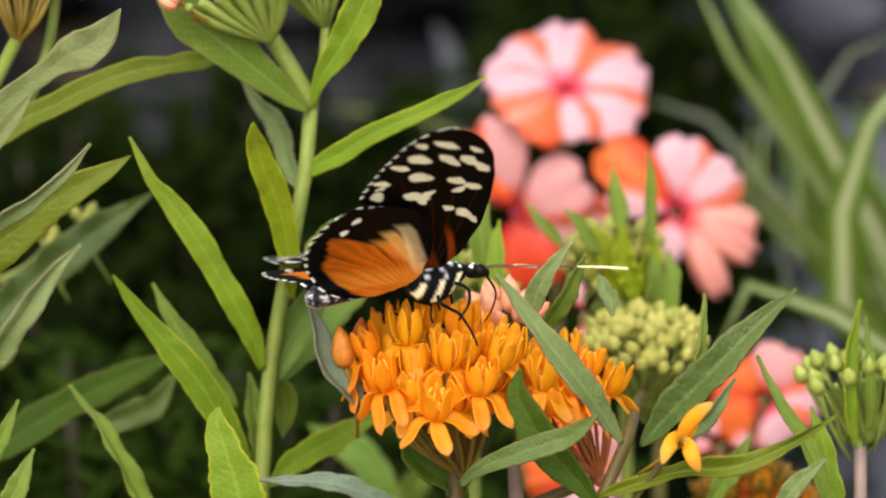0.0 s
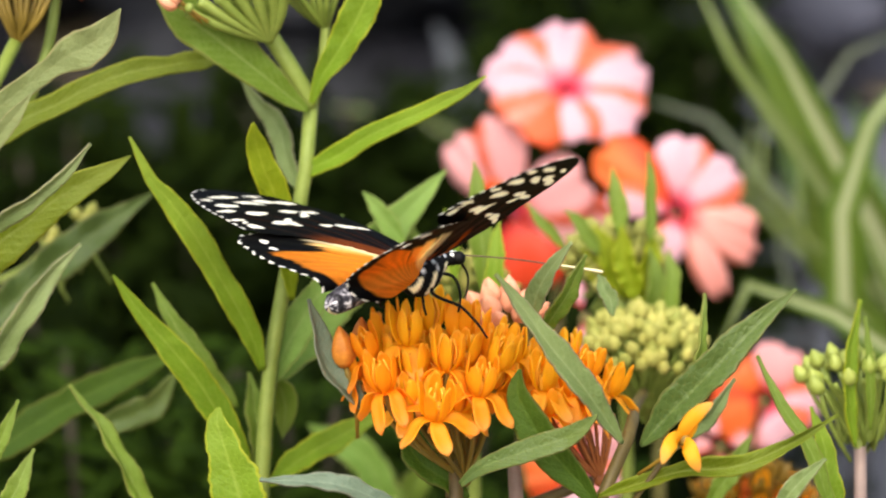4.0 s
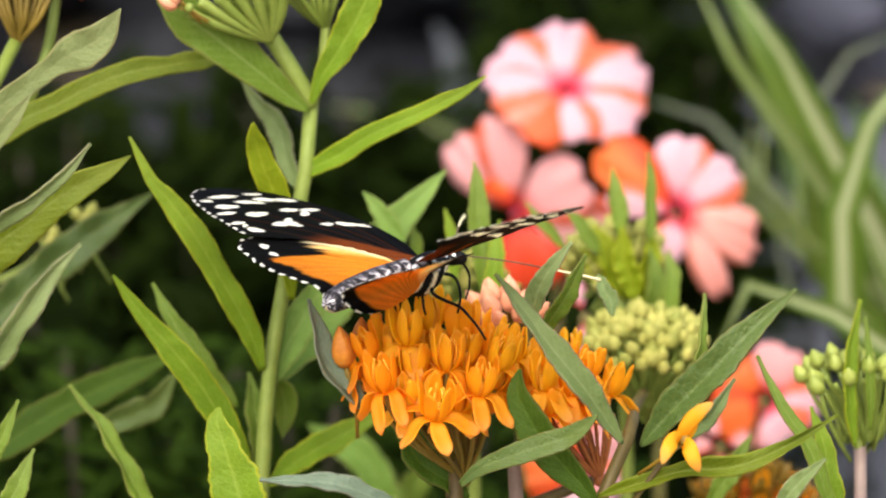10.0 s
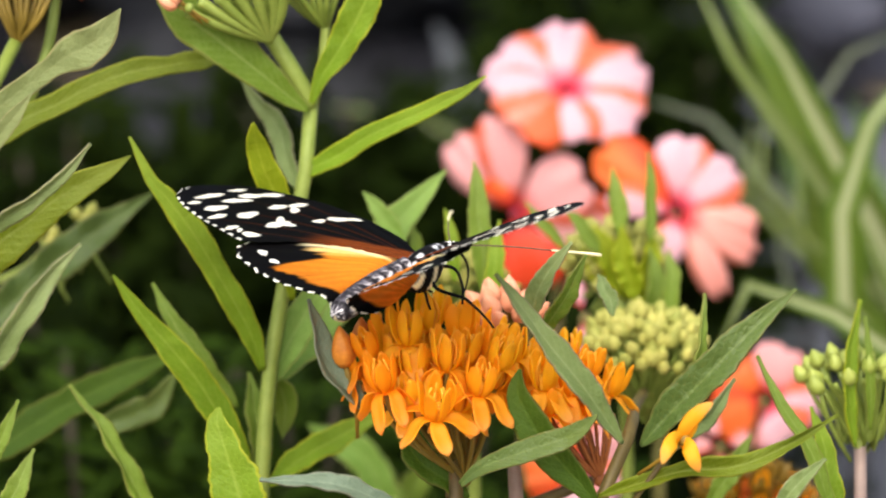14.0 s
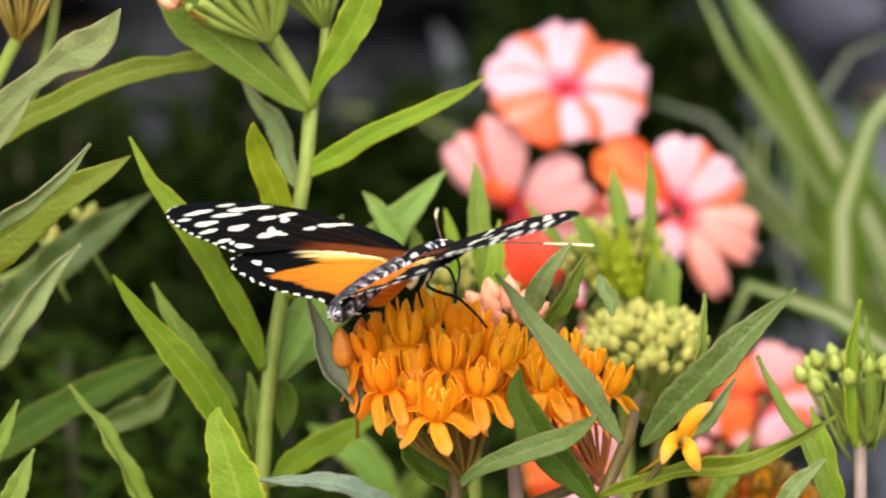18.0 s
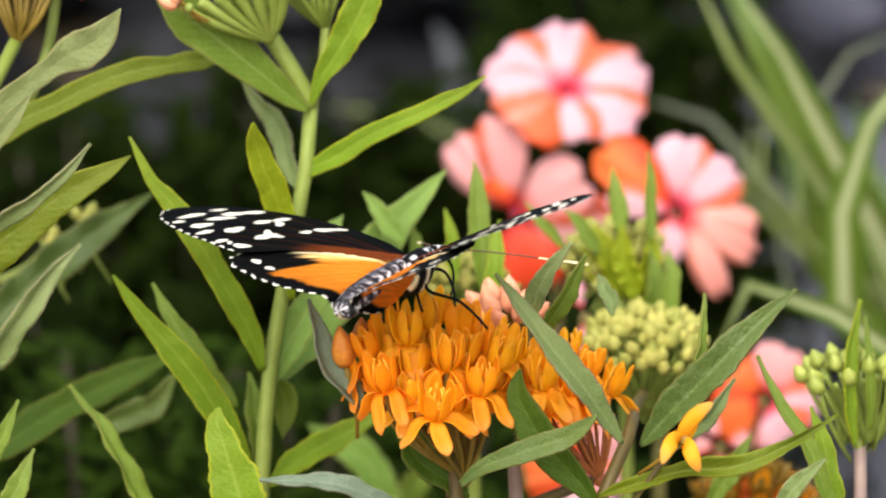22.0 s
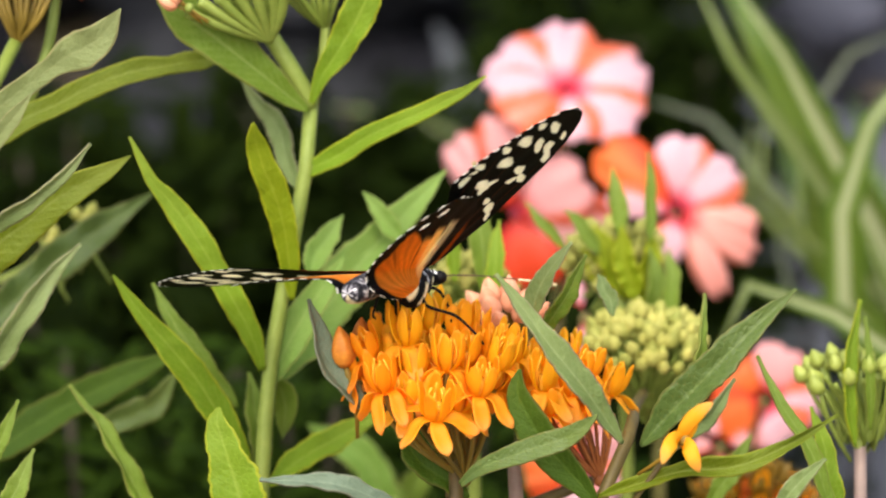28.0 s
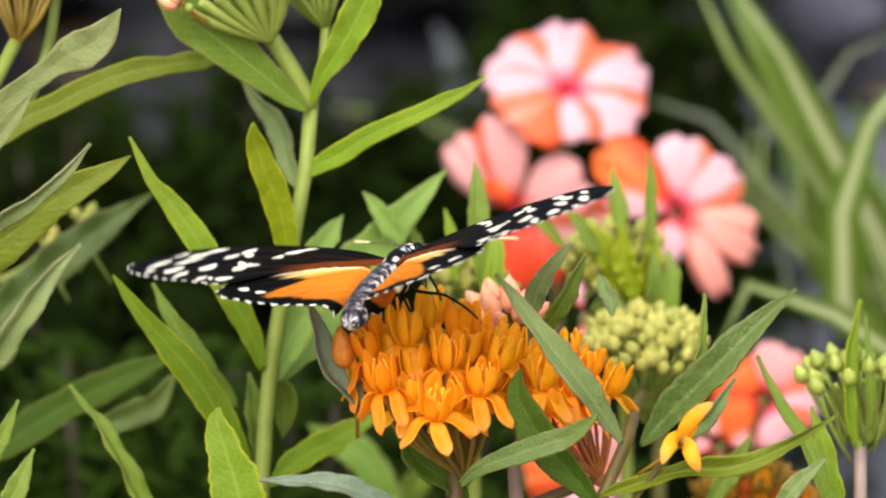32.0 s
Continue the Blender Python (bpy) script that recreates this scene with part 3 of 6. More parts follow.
fan(m, (0.0286, 0.552, 0.5197), [
    ((0.0179, 0.544, 0.5387), (0.02, -0.17, 1), 0.4, 0.95, 1),
    ((0.013, 0.549, 0.5427), (-0.1, 0.00, 1), 0.9, 0.85, 2),
    ((0.0229, 0.548, 0.5367), (0.1, -0.11, 1), 0.2, 0.95, 3),
    ((0.0257, 0.554, 0.5381), (0.2, 0.00, 1), 1, 0.9, 0),
    ((0.0207, 0.556, 0.538), (0, 0.03, 1), 0.6, 0.9, 4),
    ((0.0307, 0.56, 0.5335), (0.25, 0.00, 1), 0.1, 0.88, 5),
    ((0.0149, 0.552, 0.5377), (-0.1, -0.06, 1), 0.5, 0.85, 5),
    ((0.0165, 0.554, 0.5398), (0, 0.06, 1), 0.3, 0.85, 0),
    ((0.0223, 0.56, 0.5399), (0.1, 0.06, 1), 0.5, 0.85, 1),
    ((0.0261, 0.55, 0.534), (0.2, -0.11, 1), 0.7, 0.85, 2),
    ((0.0188, 0.544, 0.5341), (-0.05, -0.17, 1), 0.9, 0.85, 4),
], FLORETS_OPEN, FLOWER_MATS, "floret", "smaller fan of orange florets with bare reddish stalks", STEM_RUSSET)
head(m, (0.0114, 0.569, 0.5433), 0.0056, 17, BUDS_SALMON, (BUD_SALMON, PEDICEL), "bud_head", "bud", (0, -0.1, 1), 1.15, 0.2, "closed salmon-orange buds", .82, 6)
stem(m, [(0.0016, 0.5482, 0.5176), (0.0069, 0.5606, 0.528), (0.0106, 0.5668, 0.5425)], 0.0013, 0.001, STEM_BROWN)
stem(m, [(0.0286, 0.552, 0.5197), (0.027, 0.551, 0.5258), (0.026, 0.552, 0.5322)], 0.0004, 0.00035, STEM_RUSSET, "pedicel")
stem(m, [(0.0286, 0.552, 0.5197), (0.028, 0.551, 0.5258), (0.0276, 0.552, 0.5316)], 0.0004, 0.00035, STEM_RUSSET, "pedicel")
stem(m, [(0.0286, 0.552, 0.5197), (0.029, 0.551, 0.5258), (0.0294, 0.552, 0.5317)], 0.0004, 0.00035, STEM_RUSSET, "pedicel")
stem(m, [(0.0286, 0.552, 0.5197), (0.0299, 0.551, 0.5258), (0.0309, 0.552, 0.5322)], 0.0004, 0.00035, STEM_RUSSET, "pedicel")
stem(m, [(0.014, 0.556, 0.5012), (0.0134, 0.555, 0.5156), (0.0128, 0.556, 0.5239)], 0.0016, 0.0012, STEM_PURPLE)
leaf(m, [(-0.0141, 0.5466, 0.5339), (-0.0214, 0.5466, 0.5438), (-0.024, 0.5459, 0.5548)], 0.0060, LEAF_SLATE, 35, .5, .04, 10, rag=.03)
broad_leaf(m, [(0.0031, 0.5320, 0.5247, 1.0), (0.0065, 0.5312, 0.5278, 2.5), (0.0114, 0.5303, 0.5301, 3.6), (0.0163, 0.5295, 0.5321, 4.0), (0.0212, 0.5287, 0.5340, 3.9), (0.0241, 0.5278, 0.5361, 2.7), (0.0268, 0.5270, 0.5388, 0.3)], LEAF_DEEP, -15, 0.25, 0.08, 0.03)
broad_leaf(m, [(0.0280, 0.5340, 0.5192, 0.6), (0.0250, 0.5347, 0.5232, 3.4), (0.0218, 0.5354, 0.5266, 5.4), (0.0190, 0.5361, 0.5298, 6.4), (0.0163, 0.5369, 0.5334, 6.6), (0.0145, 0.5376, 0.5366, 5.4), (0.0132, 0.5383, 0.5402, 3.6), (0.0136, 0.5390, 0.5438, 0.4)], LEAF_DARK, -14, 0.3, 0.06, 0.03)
leaf(m, [(-0.0063, 0.5237, 0.5223), (-0.0178, 0.5197, 0.5279), (-0.0314, 0.52, 0.529)], 0.0046, LEAF_SLATE, 40, .3, .1)
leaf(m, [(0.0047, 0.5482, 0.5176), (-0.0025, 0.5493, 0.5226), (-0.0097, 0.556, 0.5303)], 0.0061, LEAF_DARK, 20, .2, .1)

# The budding stem in front, with the broad leaf.
m = milkweed((0.0267, 0.5478, 0), "budding milkweed with a pale green bud head and broad leaves")
stem(m, [(0.0267, 0.5478, 0), (0.0247, 0.5351, 0.5038), (0.0278, 0.5367, 0.521), (0.0327, 0.5407, 0.5303), (0.036, 0.575, 0.527), (0.0408, 0.6160, 0.5199)], 0.0017, 0.0011, STEM_BROWN)
head(m, (0.0408, 0.6160, 0.5199), 0.0150, 150, BUDS_DULL, (BUD_DULL, STEM), "bud_head", "bud", (0, -0.16, 1), .86, 0.2, "tight pale green buds tinged with pink", 1.22, 12, 1.0, .3, .86)
leaf(m, [(0.0313, 0.5329, 0.5319), (0.0196, 0.5294, 0.5491), (0.009, 0.5302, 0.5629)], 0.0061, LEAF_GREY, 30, .3, .08)
leaf(m, [(0.0347, 0.5328, 0.5315), (0.0471, 0.5298, 0.5465), (0.061, 0.5316, 0.5599)], 0.0080, LEAF_DEEP, -20, .35, .06)
leaf(m, [(0.0272, 0.529, 0.5233), (0.0406, 0.525, 0.5287), (0.0504, 0.5252, 0.5297), (0.0604, 0.528, 0.5333), (0.0691, 0.5339, 0.5368)], 0.0042, LEAF_OLIVE, -35, .5, .32, 40)
leaf(m, [(0.0389, 0.5499, 0.5256), (0.048, 0.556, 0.5303), (0.0536, 0.5624, 0.5361)], 0.0041, LEAF_GREY, 30, .3, .1)
leaf(m, [(0.0433, 0.5426, 0.5391), (0.0458, 0.5442, 0.547), (0.0466, 0.5481, 0.5554)], 0.0026, LEAF_MID, 45, .2, .1)
leaf(m, [(0.031, 0.5599, 0.5485), (0.0301, 0.5627, 0.552), (0.0285, 0.5663, 0.5547)], 0.0037, LEAF_GREY, 0, .3, .1)
leaf(m, [(0.0153, 0.5506, 0.548), (0.0177, 0.5485, 0.5573), (0.0229, 0.548, 0.5648)], 0.0046, LEAF_GREY, -15, .3, .06)
leaf(m, [(0.0178, 0.5544, 0.5466), (0.0219, 0.5519, 0.554), (0.0255, 0.5515, 0.5618)], 0.0045, LEAF_MID, 25, .25, .06)

# One open floret on its own stalk.
m = milkweed((0.0332, 0.5399, 0), "single open orange milkweed floret on a slanting stalk")
stem(m, [(0.0332, 0.5399, 0), (0.0303, 0.5293, 0.515), (0.0342, 0.531, 0.5279), (0.0403, 0.5223, 0.5352)], 0.0009, 0.0005, STEM_BROWN)
side = part("floret", bud_mesh(4, 0.0022, 0.0012), FLOWER_MATS[2], m, at=Matrix.Translation(Vector((0.0406, 0.5213, 0.5353)) - Vector(m["base"])) @ aim((0.5, -0.3, 0.5)))
for pts in ([(0.0406, 0.5213, 0.5353), (0.0416, 0.5199, 0.5385), (0.0439, 0.5195, 0.5414), (0.046, 0.5198, 0.5428)], [(0.0408, 0.5213, 0.5354), (0.0418, 0.5183, 0.5355), (0.0427, 0.5168, 0.5334), (0.0437, 0.5174, 0.5312)], [(0.0406, 0.5213, 0.5354), (0.0395, 0.5176, 0.5369), (0.0381, 0.5153, 0.5358), (0.0371, 0.5147, 0.5333)], [(0.0406, 0.5214, 0.5356), (0.0417, 0.5207, 0.5373), (0.0426, 0.5201, 0.5395), (0.0432, 0.5204, 0.5406)]):
    bm = bmesh.new()
    turned = side.matrix_basis.inverted()
    blade(bm, smooth_path([turned @ (Vector(q) - Vector(m["base"])) for q in pts], 14), lambda v: 0.00112 * (0.45 + 0.75 * math.sin(math.pi * min(1.0, v * 0.85 + 0.1))) * (1 if v < 0.72 else 0.12 + 0.88 * math.sqrt(max(0.0, 1 - ((v - 0.72) / 0.28) ** 2))), turned.to_3x3() @ OUT, -0.2, 0.1, 1.2, across=6, thick=0.00012)
    part("petal", bm, PETAL_ORANGE, side)

# The tall green milkweed.
m = milkweed((-0.0354, 0.5869, 0), "tall green milkweed stem with long wavy leaves and bud heads")
stem(m, [(-0.0354, 0.5869, 0), (-0.0348, 0.5744, 0.4964), (-0.0342, 0.5789, 0.5175), (-0.0329, 0.5822, 0.5333), (-0.0295, 0.5862, 0.5522), (-0.0261, 0.59, 0.5701), (-0.0251, 0.5926, 0.5822)], 0.0022, 0.0014)
stem(m, [(-0.0251, 0.5925, 0.5817), (-0.0283, 0.5919, 0.5883), (-0.0336, 0.5927, 0.5968)], 0.0018, 0.0016)
stem(m, [(-0.0251, 0.5925, 0.5817), (-0.023, 0.5941, 0.589), (-0.0223, 0.5957, 0.5969)], 0.0011, 0.0009)
head(m, (-0.0384, 0.5942, 0.6041), 0.0085, 30, BUDS_GREEN, (BUD_GREEN, STEM), "bud_head", "bud", (-0.2, -0.1, 1), 1.3, 0.2, "pale green buds on fanned stalks", 1.0, 21)
head(m, (-0.0241, 0.5976, 0.6059), 0.0085, 30, BUDS_GREEN, (BUD_GREEN, STEM), "bud_head", "bud", (-0.2, -0.1, 1), 1.2, 0.9, "pale green buds on fanned stalks", 1.0, 22)
for k in range(7):
    stem(m, [(-0.0334, 0.5925, 0.5963), (Vector((-0.0366, 0.5906, 0.6014)) + Vector((k * .0016 - .003, -.001 * (k % 3), 0))), (Vector((-0.0416, 0.5895, 0.6058)) + Vector((k * .0032 - .004, -.002 * (k % 3), .001 * (k % 2))))], .0007, .0006, STEM, "pedicel")
    stem(m, [(-0.0223, 0.5956, 0.5964), (Vector((-0.024, 0.5945, 0.6009)) + Vector((k * .0012 - .004, -.001 * (k % 3), 0))), (Vector((-0.0253, 0.5947, 0.6062)) + Vector((k * .0024 - .008, -.002 * (k % 3), .001 * (k % 2))))], .0007, .0006, STEM, "pedicel")
stem(m, [(-0.0324, 0.586, 0.5954), (-0.0409, 0.583, 0.5984), (-0.0474, 0.581, 0.6014)], .0008, .0011, STEM, "pedicel")
stem(m, [(-0.0324, 0.586, 0.5954), (-0.0383, 0.583, 0.5988), (-0.0452, 0.581, 0.6035)], .0008, .0011, STEM, "pedicel")
stem(m, [(-0.0324, 0.586, 0.5954), (-0.037, 0.583, 0.5994), (-0.0418, 0.581, 0.6043)], .0008, .0011, STEM, "pedicel")
stem(m, [(-0.0324, 0.586, 0.5954), (-0.0356, 0.583, 0.6003), (-0.0386, 0.581, 0.6052)], .0008, .0011, STEM, "pedicel")
stem(m, [(-0.0324, 0.586, 0.5954), (-0.0335, 0.583, 0.6003), (-0.035, 0.581, 0.6056)], .0008, .0011, STEM, "pedicel")
stem(m, [(-0.0324, 0.586, 0.5954), (-0.0313, 0.583, 0.6005), (-0.0316, 0.581, 0.6056)], .0008, .0011, STEM, "pedicel")
stem(m, [(-0.0324, 0.586, 0.5954), (-0.0303, 0.583, 0.6003), (-0.0292, 0.581, 0.6052)], .0008, .0011, STEM, "pedicel")
head(m, (-0.0469, 0.579, 0.6025), 0.0022, 5, BUDS_SALMON, (BUD_SALMON, STEM), "bud_head", "bud", (-1, -.2, .5), .5, .3, "salmon-tinted closed buds", .6, 23)
stem(m, [(-0.0334, 0.5924, 0.5958), (-0.0398, 0.5898, 0.5977), (-0.0454, 0.5881, 0.5996)], .0007, .0006, STEM, "pedicel")
broad_leaf(m, [(-0.0256, 0.5900, 0.5699, 2.8), (-0.0197, 0.5877, 0.5732, 4.1), (-0.0143, 0.5854, 0.5771, 3.8), (-0.0089, 0.5831, 0.5800, 3.3), (-0.0036, 0.5809, 0.5827, 3.0), (0.0006, 0.5786, 0.5852, 2.8), (0.0043, 0.5763, 0.5875, 1.6), (0.0079, 0.5740, 0.5905, 0.2)], LEAF_BRIGHT, -14, 0.25, 0.08, 0.03)
broad_leaf(m, [(-0.0287, 0.5830, 0.5463, 0.9), (-0.0291, 0.5820, 0.5533, 3.8), (-0.0298, 0.5810, 0.5599, 4.7), (-0.0309, 0.5800, 0.5650, 5.3), (-0.0321, 0.5790, 0.5689, 5.4), (-0.0334, 0.5780, 0.5723, 5.1), (-0.0346, 0.5770, 0.5768, 4.2), (-0.0350, 0.5760, 0.5791, 2.9), (-0.0351, 0.5750, 0.5816, 0.4)], LEAF_LIME, 6, 0.2, 0.08, 0.04)
leaf(m, [(-0.0275, 0.5922, 0.5658), (-0.0319, 0.6014, 0.5752), (-0.0392, 0.6085, 0.5848)], 0.0057, LEAF_GREY, -25, .2, .1)
broad_leaf(m, [(-0.0344, 0.5810, 0.5330, 1.3), (-0.0360, 0.5800, 0.5393, 3.6), (-0.0388, 0.5790, 0.5456, 4.7), (-0.0424, 0.5780, 0.5524, 4.8), (-0.0450, 0.5770, 0.5575, 5.0), (-0.0484, 0.5760, 0.5631, 4.7), (-0.0515, 0.5750, 0.5676, 3.2), (-0.0537, 0.5740, 0.5704, 2.4), (-0.0555, 0.5730, 0.5743, 1.8), (-0.0577, 0.5720, 0.5795, 0.3)], LEAF_BRIGHT, 10, 0.2, 0.16, 0.05)
broad_leaf(m, [(-0.0371, 0.5790, 0.5135, 1.1), (-0.0382, 0.5780, 0.5166, 3.2), (-0.0403, 0.5770, 0.5213, 4.7), (-0.0431, 0.5760, 0.5269, 5.8), (-0.0466, 0.5750, 0.5330, 5.8), (-0.0505, 0.5740, 0.5384, 5.2), (-0.0547, 0.5730, 0.5437, 3.4), (-0.0585, 0.5720, 0.5492, 2.3), (-0.0612, 0.5710, 0.5537, 0.3)], LEAF_BRIGHT, 8, 0.25, 0.12, 0.04)
leaf(m, [(-0.0395, 0.5855, 0.5246), (-0.0492, 0.588, 0.5363), (-0.0559, 0.5924, 0.5473)], 0.0056, LEAF_MID, 15, .2, .1)
broad_leaf(m, [(-0.0354, 0.5500, 0.5053, 4.1), (-0.0362, 0.5509, 0.5115, 7.8), (-0.0369, 0.5517, 0.5164, 9.5), (-0.0380, 0.5526, 0.5200, 9.1), (-0.0393, 0.5534, 0.5241, 7.2), (-0.0403, 0.5543, 0.5271, 5.8), (-0.0411, 0.5551, 0.5300, 3.4), (-0.0408, 0.5560, 0.5323, 0.4)], LEAF_BRIGHT, -5, 0.25, 0.06, 0.07)
leaf(m, [(-0.0338, 0.5852, 0.5281), (-0.0263, 0.5984, 0.5371), (-0.0138, 0.6084, 0.5508), (0.0005, 0.6195, 0.5644)], 0.0129, LEAF_PALE, 5, .2, .08)
broad_leaf(m, [(-0.0334, 0.5830, 0.5286, 1.5), (-0.0315, 0.5848, 0.5332, 4.8), (-0.0291, 0.5866, 0.5377, 6.7), (-0.0264, 0.5884, 0.5423, 6.5), (-0.0227, 0.5902, 0.5475, 4.6), (-0.0189, 0.5920, 0.5526, 0.4)], LEAF_PALE, -5, 0.15, 0.08, 0.03)
leaf(m, [(-0.0261, 0.5956, 0.5479), (-0.0233, 0.5999, 0.5537), (-0.0196, 0.6029, 0.5585)], 0.0062, LEAF_PALE, 0, .25, .06)
leaf(m, [(-0.0077, 0.6067, 0.5523), (-0.0116, 0.6077, 0.5572), (-0.0157, 0.6088, 0.5621)], 0.0049, LEAF_PALE, 0, .25, .08)
broad_leaf(m, [(-0.0256, 0.5900, 0.5813, 0.9), (-0.0291, 0.5890, 0.5842, 3.8), (-0.0329, 0.5880, 0.5876, 5.5), (-0.0376, 0.5870, 0.5916, 7.4), (-0.0423, 0.5860, 0.5956, 8.5), (-0.0474, 0.5850, 0.5998, 8.2), (-0.0509, 0.5840, 0.6054, 5.9), (-0.0523, 0.5830, 0.6098, 1.0)], LEAF_MID, 14, 0.25, 0.08, 0.03)
broad_leaf(m, [(-0.0249, 0.5910, 0.5826, 0.9), (-0.0231, 0.5904, 0.5874, 2.8), (-0.0207, 0.5899, 0.5913, 4.5), (-0.0183, 0.5893, 0.5951, 6.0), (-0.0161, 0.5887, 0.5990, 6.4), (-0.0144, 0.5881, 0.6028, 6.1), (-0.0127, 0.5876, 0.6076, 3.8), (-0.0110, 0.5870, 0.6130, 0.4)], LEAF_BRIGHT, -10, 0.3, 0.14, 0.05)
leaf(m, [(-0.0332, 0.5775, 0.5112), (-0.0234, 0.5887, 0.5158), (-0.0104, 0.5999, 0.5202)], 0.0068, LEAF_BRIGHT, -20, .25, .08)
broad_leaf(m, [(-0.0331, 0.5850, 0.5306, 1.5), (-0.0310, 0.5862, 0.5278, 4.8), (-0.0303, 0.5875, 0.5241, 5.0), (-0.0306, 0.5887, 0.5204, 2.8), (-0.0311, 0.5900, 0.5172, 0.3)], LEAF_MID, 10, 0.2, 0.10, 0.03)
leaf(m, [(-0.036, 0.5823, 0.5098), (-0.0357, 0.585, 0.5225), (-0.0376, 0.5917, 0.5297)], 0.0065, LEAF_MID, 40, .2, .1)

# Milkweeds at the edge of the bed.
m = milkweed((-0.0956, 0.5771, 0), "milkweed with grey-green folded leaves and a fading orange head", )
stem(m, [(-0.0956, 0.5771, 0), (-0.0946, 0.567, 0.5098), (-0.0928, 0.5778, 0.5508), (-0.09, 0.5862, 0.5762), (-0.0832, 0.5941, 0.589), (-0.0814, 0.5972, 0.594)], 0.0024, 0.0013)
head(m, (-0.0812, 0.6004, 0.6093), 0.0105, 16, FLORETS, (PETAL_DULL, PETAL_DULL, PEDICEL, COLUMN_YELLOW), "flower_head", "floret", (0, 0, 1), 1.5, 0.3, "fading orange florets", .9, 31)
head(m, (-0.0737, 0.6083, 0.6078), 0.0095, 14, FLORETS, (PETAL_DULL, PETAL_DULL, PEDICEL, COLUMN_YELLOW), "flower_head", "floret", (0.3, 0, 1), 1.5, 0.3, "fading orange florets", .9, 32)
stem(m, [(-0.0908, 0.5909, 0.5743), (-0.0807, 0.5974, 0.5808), (-0.0767, 0.6002, 0.5892), (-0.075, 0.6043, 0.5985), (-0.0744, 0.6081, 0.6068)], 0.0012, 0.0010)
for k in range(9):
    stem(m, [(-0.0814, 0.597, 0.5932), (Vector((-0.0838, 0.5963, 0.5985)) + Vector((k * .0009, -.001 * (k % 3), 0))), (Vector((-0.0880, 0.5983, 0.607)) + Vector((k * .0019, -.001 * (k % 3), 0)))], .0006, .0005, STEM_OCHRE, "pedicel")
broad_leaf(m, [(-0.0855, 0.5710, 0.5826, 4.8), (-0.0812, 0.5704, 0.5853, 5.2), (-0.0758, 0.5699, 0.5896, 4.1), (-0.0710, 0.5693, 0.5931, 3.7), (-0.0678, 0.5687, 0.5953, 6.4), (-0.0651, 0.5682, 0.5965, 7.6), (-0.0625, 0.5676, 0.5983, 6.2), (-0.0603, 0.5671, 0.6009, 3.7), (-0.0583, 0.5665, 0.6040, 0.2)], LEAF_TAN, 8, 0.2, 0.12, 0.03)
broad_leaf(m, [(-0.0868, 0.5860, 0.5754, 3.8), (-0.0838, 0.5874, 0.5771, 4.3), (-0.0785, 0.5888, 0.5803, 4.9), (-0.0733, 0.5902, 0.5824, 4.3), (-0.0680, 0.5916, 0.5851, 4.5), (-0.0627, 0.5930, 0.5872, 4.4), (-0.0575, 0.5944, 0.5885, 4.7), (-0.0522, 0.5958, 0.5891, 3.1), (-0.0485, 0.5972, 0.5896, 4.1), (-0.0454, 0.5986, 0.5896, 3.0), (-0.0423, 0.6000, 0.5907, 0.3)], LEAF_OLIVE, -12, 0.25, 0.10, 0.02)
broad_leaf(m, [(-0.0856, 0.5700, 0.5738, 2.7), (-0.0818, 0.5697, 0.5795, 3.1), (-0.0785, 0.5693, 0.5837, 2.9), (-0.0751, 0.5690, 0.5881, 0.3)], LEAF_TAN, 10, 0.3, 0.10, 0.03)
leaf(m, [(-0.088, 0.5625, 0.5606), (-0.074, 0.5595, 0.5706), (-0.0689, 0.5603, 0.5746), (-0.0638, 0.5615, 0.5802)], 0.0041, LEAF_GREY, 40, .4, .12)
broad_leaf(m, [(-0.0885, 0.5710, 0.5545, 9.4), (-0.0826, 0.5713, 0.5595, 9.2), (-0.0768, 0.5717, 0.5636, 6.9), (-0.0715, 0.5720, 0.5679, 6.7), (-0.0662, 0.5723, 0.5709, 4.8), (-0.0615, 0.5727, 0.5734, 2.7), (-0.0577, 0.5730, 0.5758, 0.2)], LEAF_OLIVE, 8, 0.2, 0.10, 0.03)
head(m, (-0.075, 0.6465, 0.5473), 0.0022, 3, BUDS_DULL, (BUD_DULL, PEDICEL), "bud_head", "bud", (0, -0.2, 1), 1.0, .3, "small yellow-green buds", 1.2, 33)
head(m, (-0.0828, 0.6456, 0.5429), 0.0022, 3, BUDS_DULL, (BUD_DULL, PEDICEL), "bud_head", "bud", (0, -0.2, 1), 1.0, .3, "small yellow-green buds", 1.2, 34)
stem(m, [(-0.0999, 0.6436, 0.5336), (-0.088, 0.6447, 0.5388), (-0.0828, 0.6456, 0.5429), (-0.075, 0.6465, 0.5473)], .0007, .0005, STEM)
m = milkweed((-0.1049, 0.6065, 0), "leafy milkweed crowding the edge of the bed")
stem(m, [(-0.1049, 0.6065, 0), (-0.1038, 0.5958, 0.5012), (-0.1005, 0.6051, 0.5447)], 0.0022, 0.0016)
leaf(m, [(-0.0968, 0.6217, 0.5268), (-0.0837, 0.6295, 0.5392), (-0.0727, 0.6363, 0.5473), (-0.0601, 0.6432, 0.5554)], 0.0106, LEAF_DEEP, 0, .3, .2)
leaf(m, [(-0.0893, 0.5716, 0.5316), (-0.078, 0.5696, 0.5462), (-0.0733, 0.5711, 0.5533), (-0.0673, 0.5724, 0.5593)], 0.0061, LEAF_GREY, 30, .4, .14)
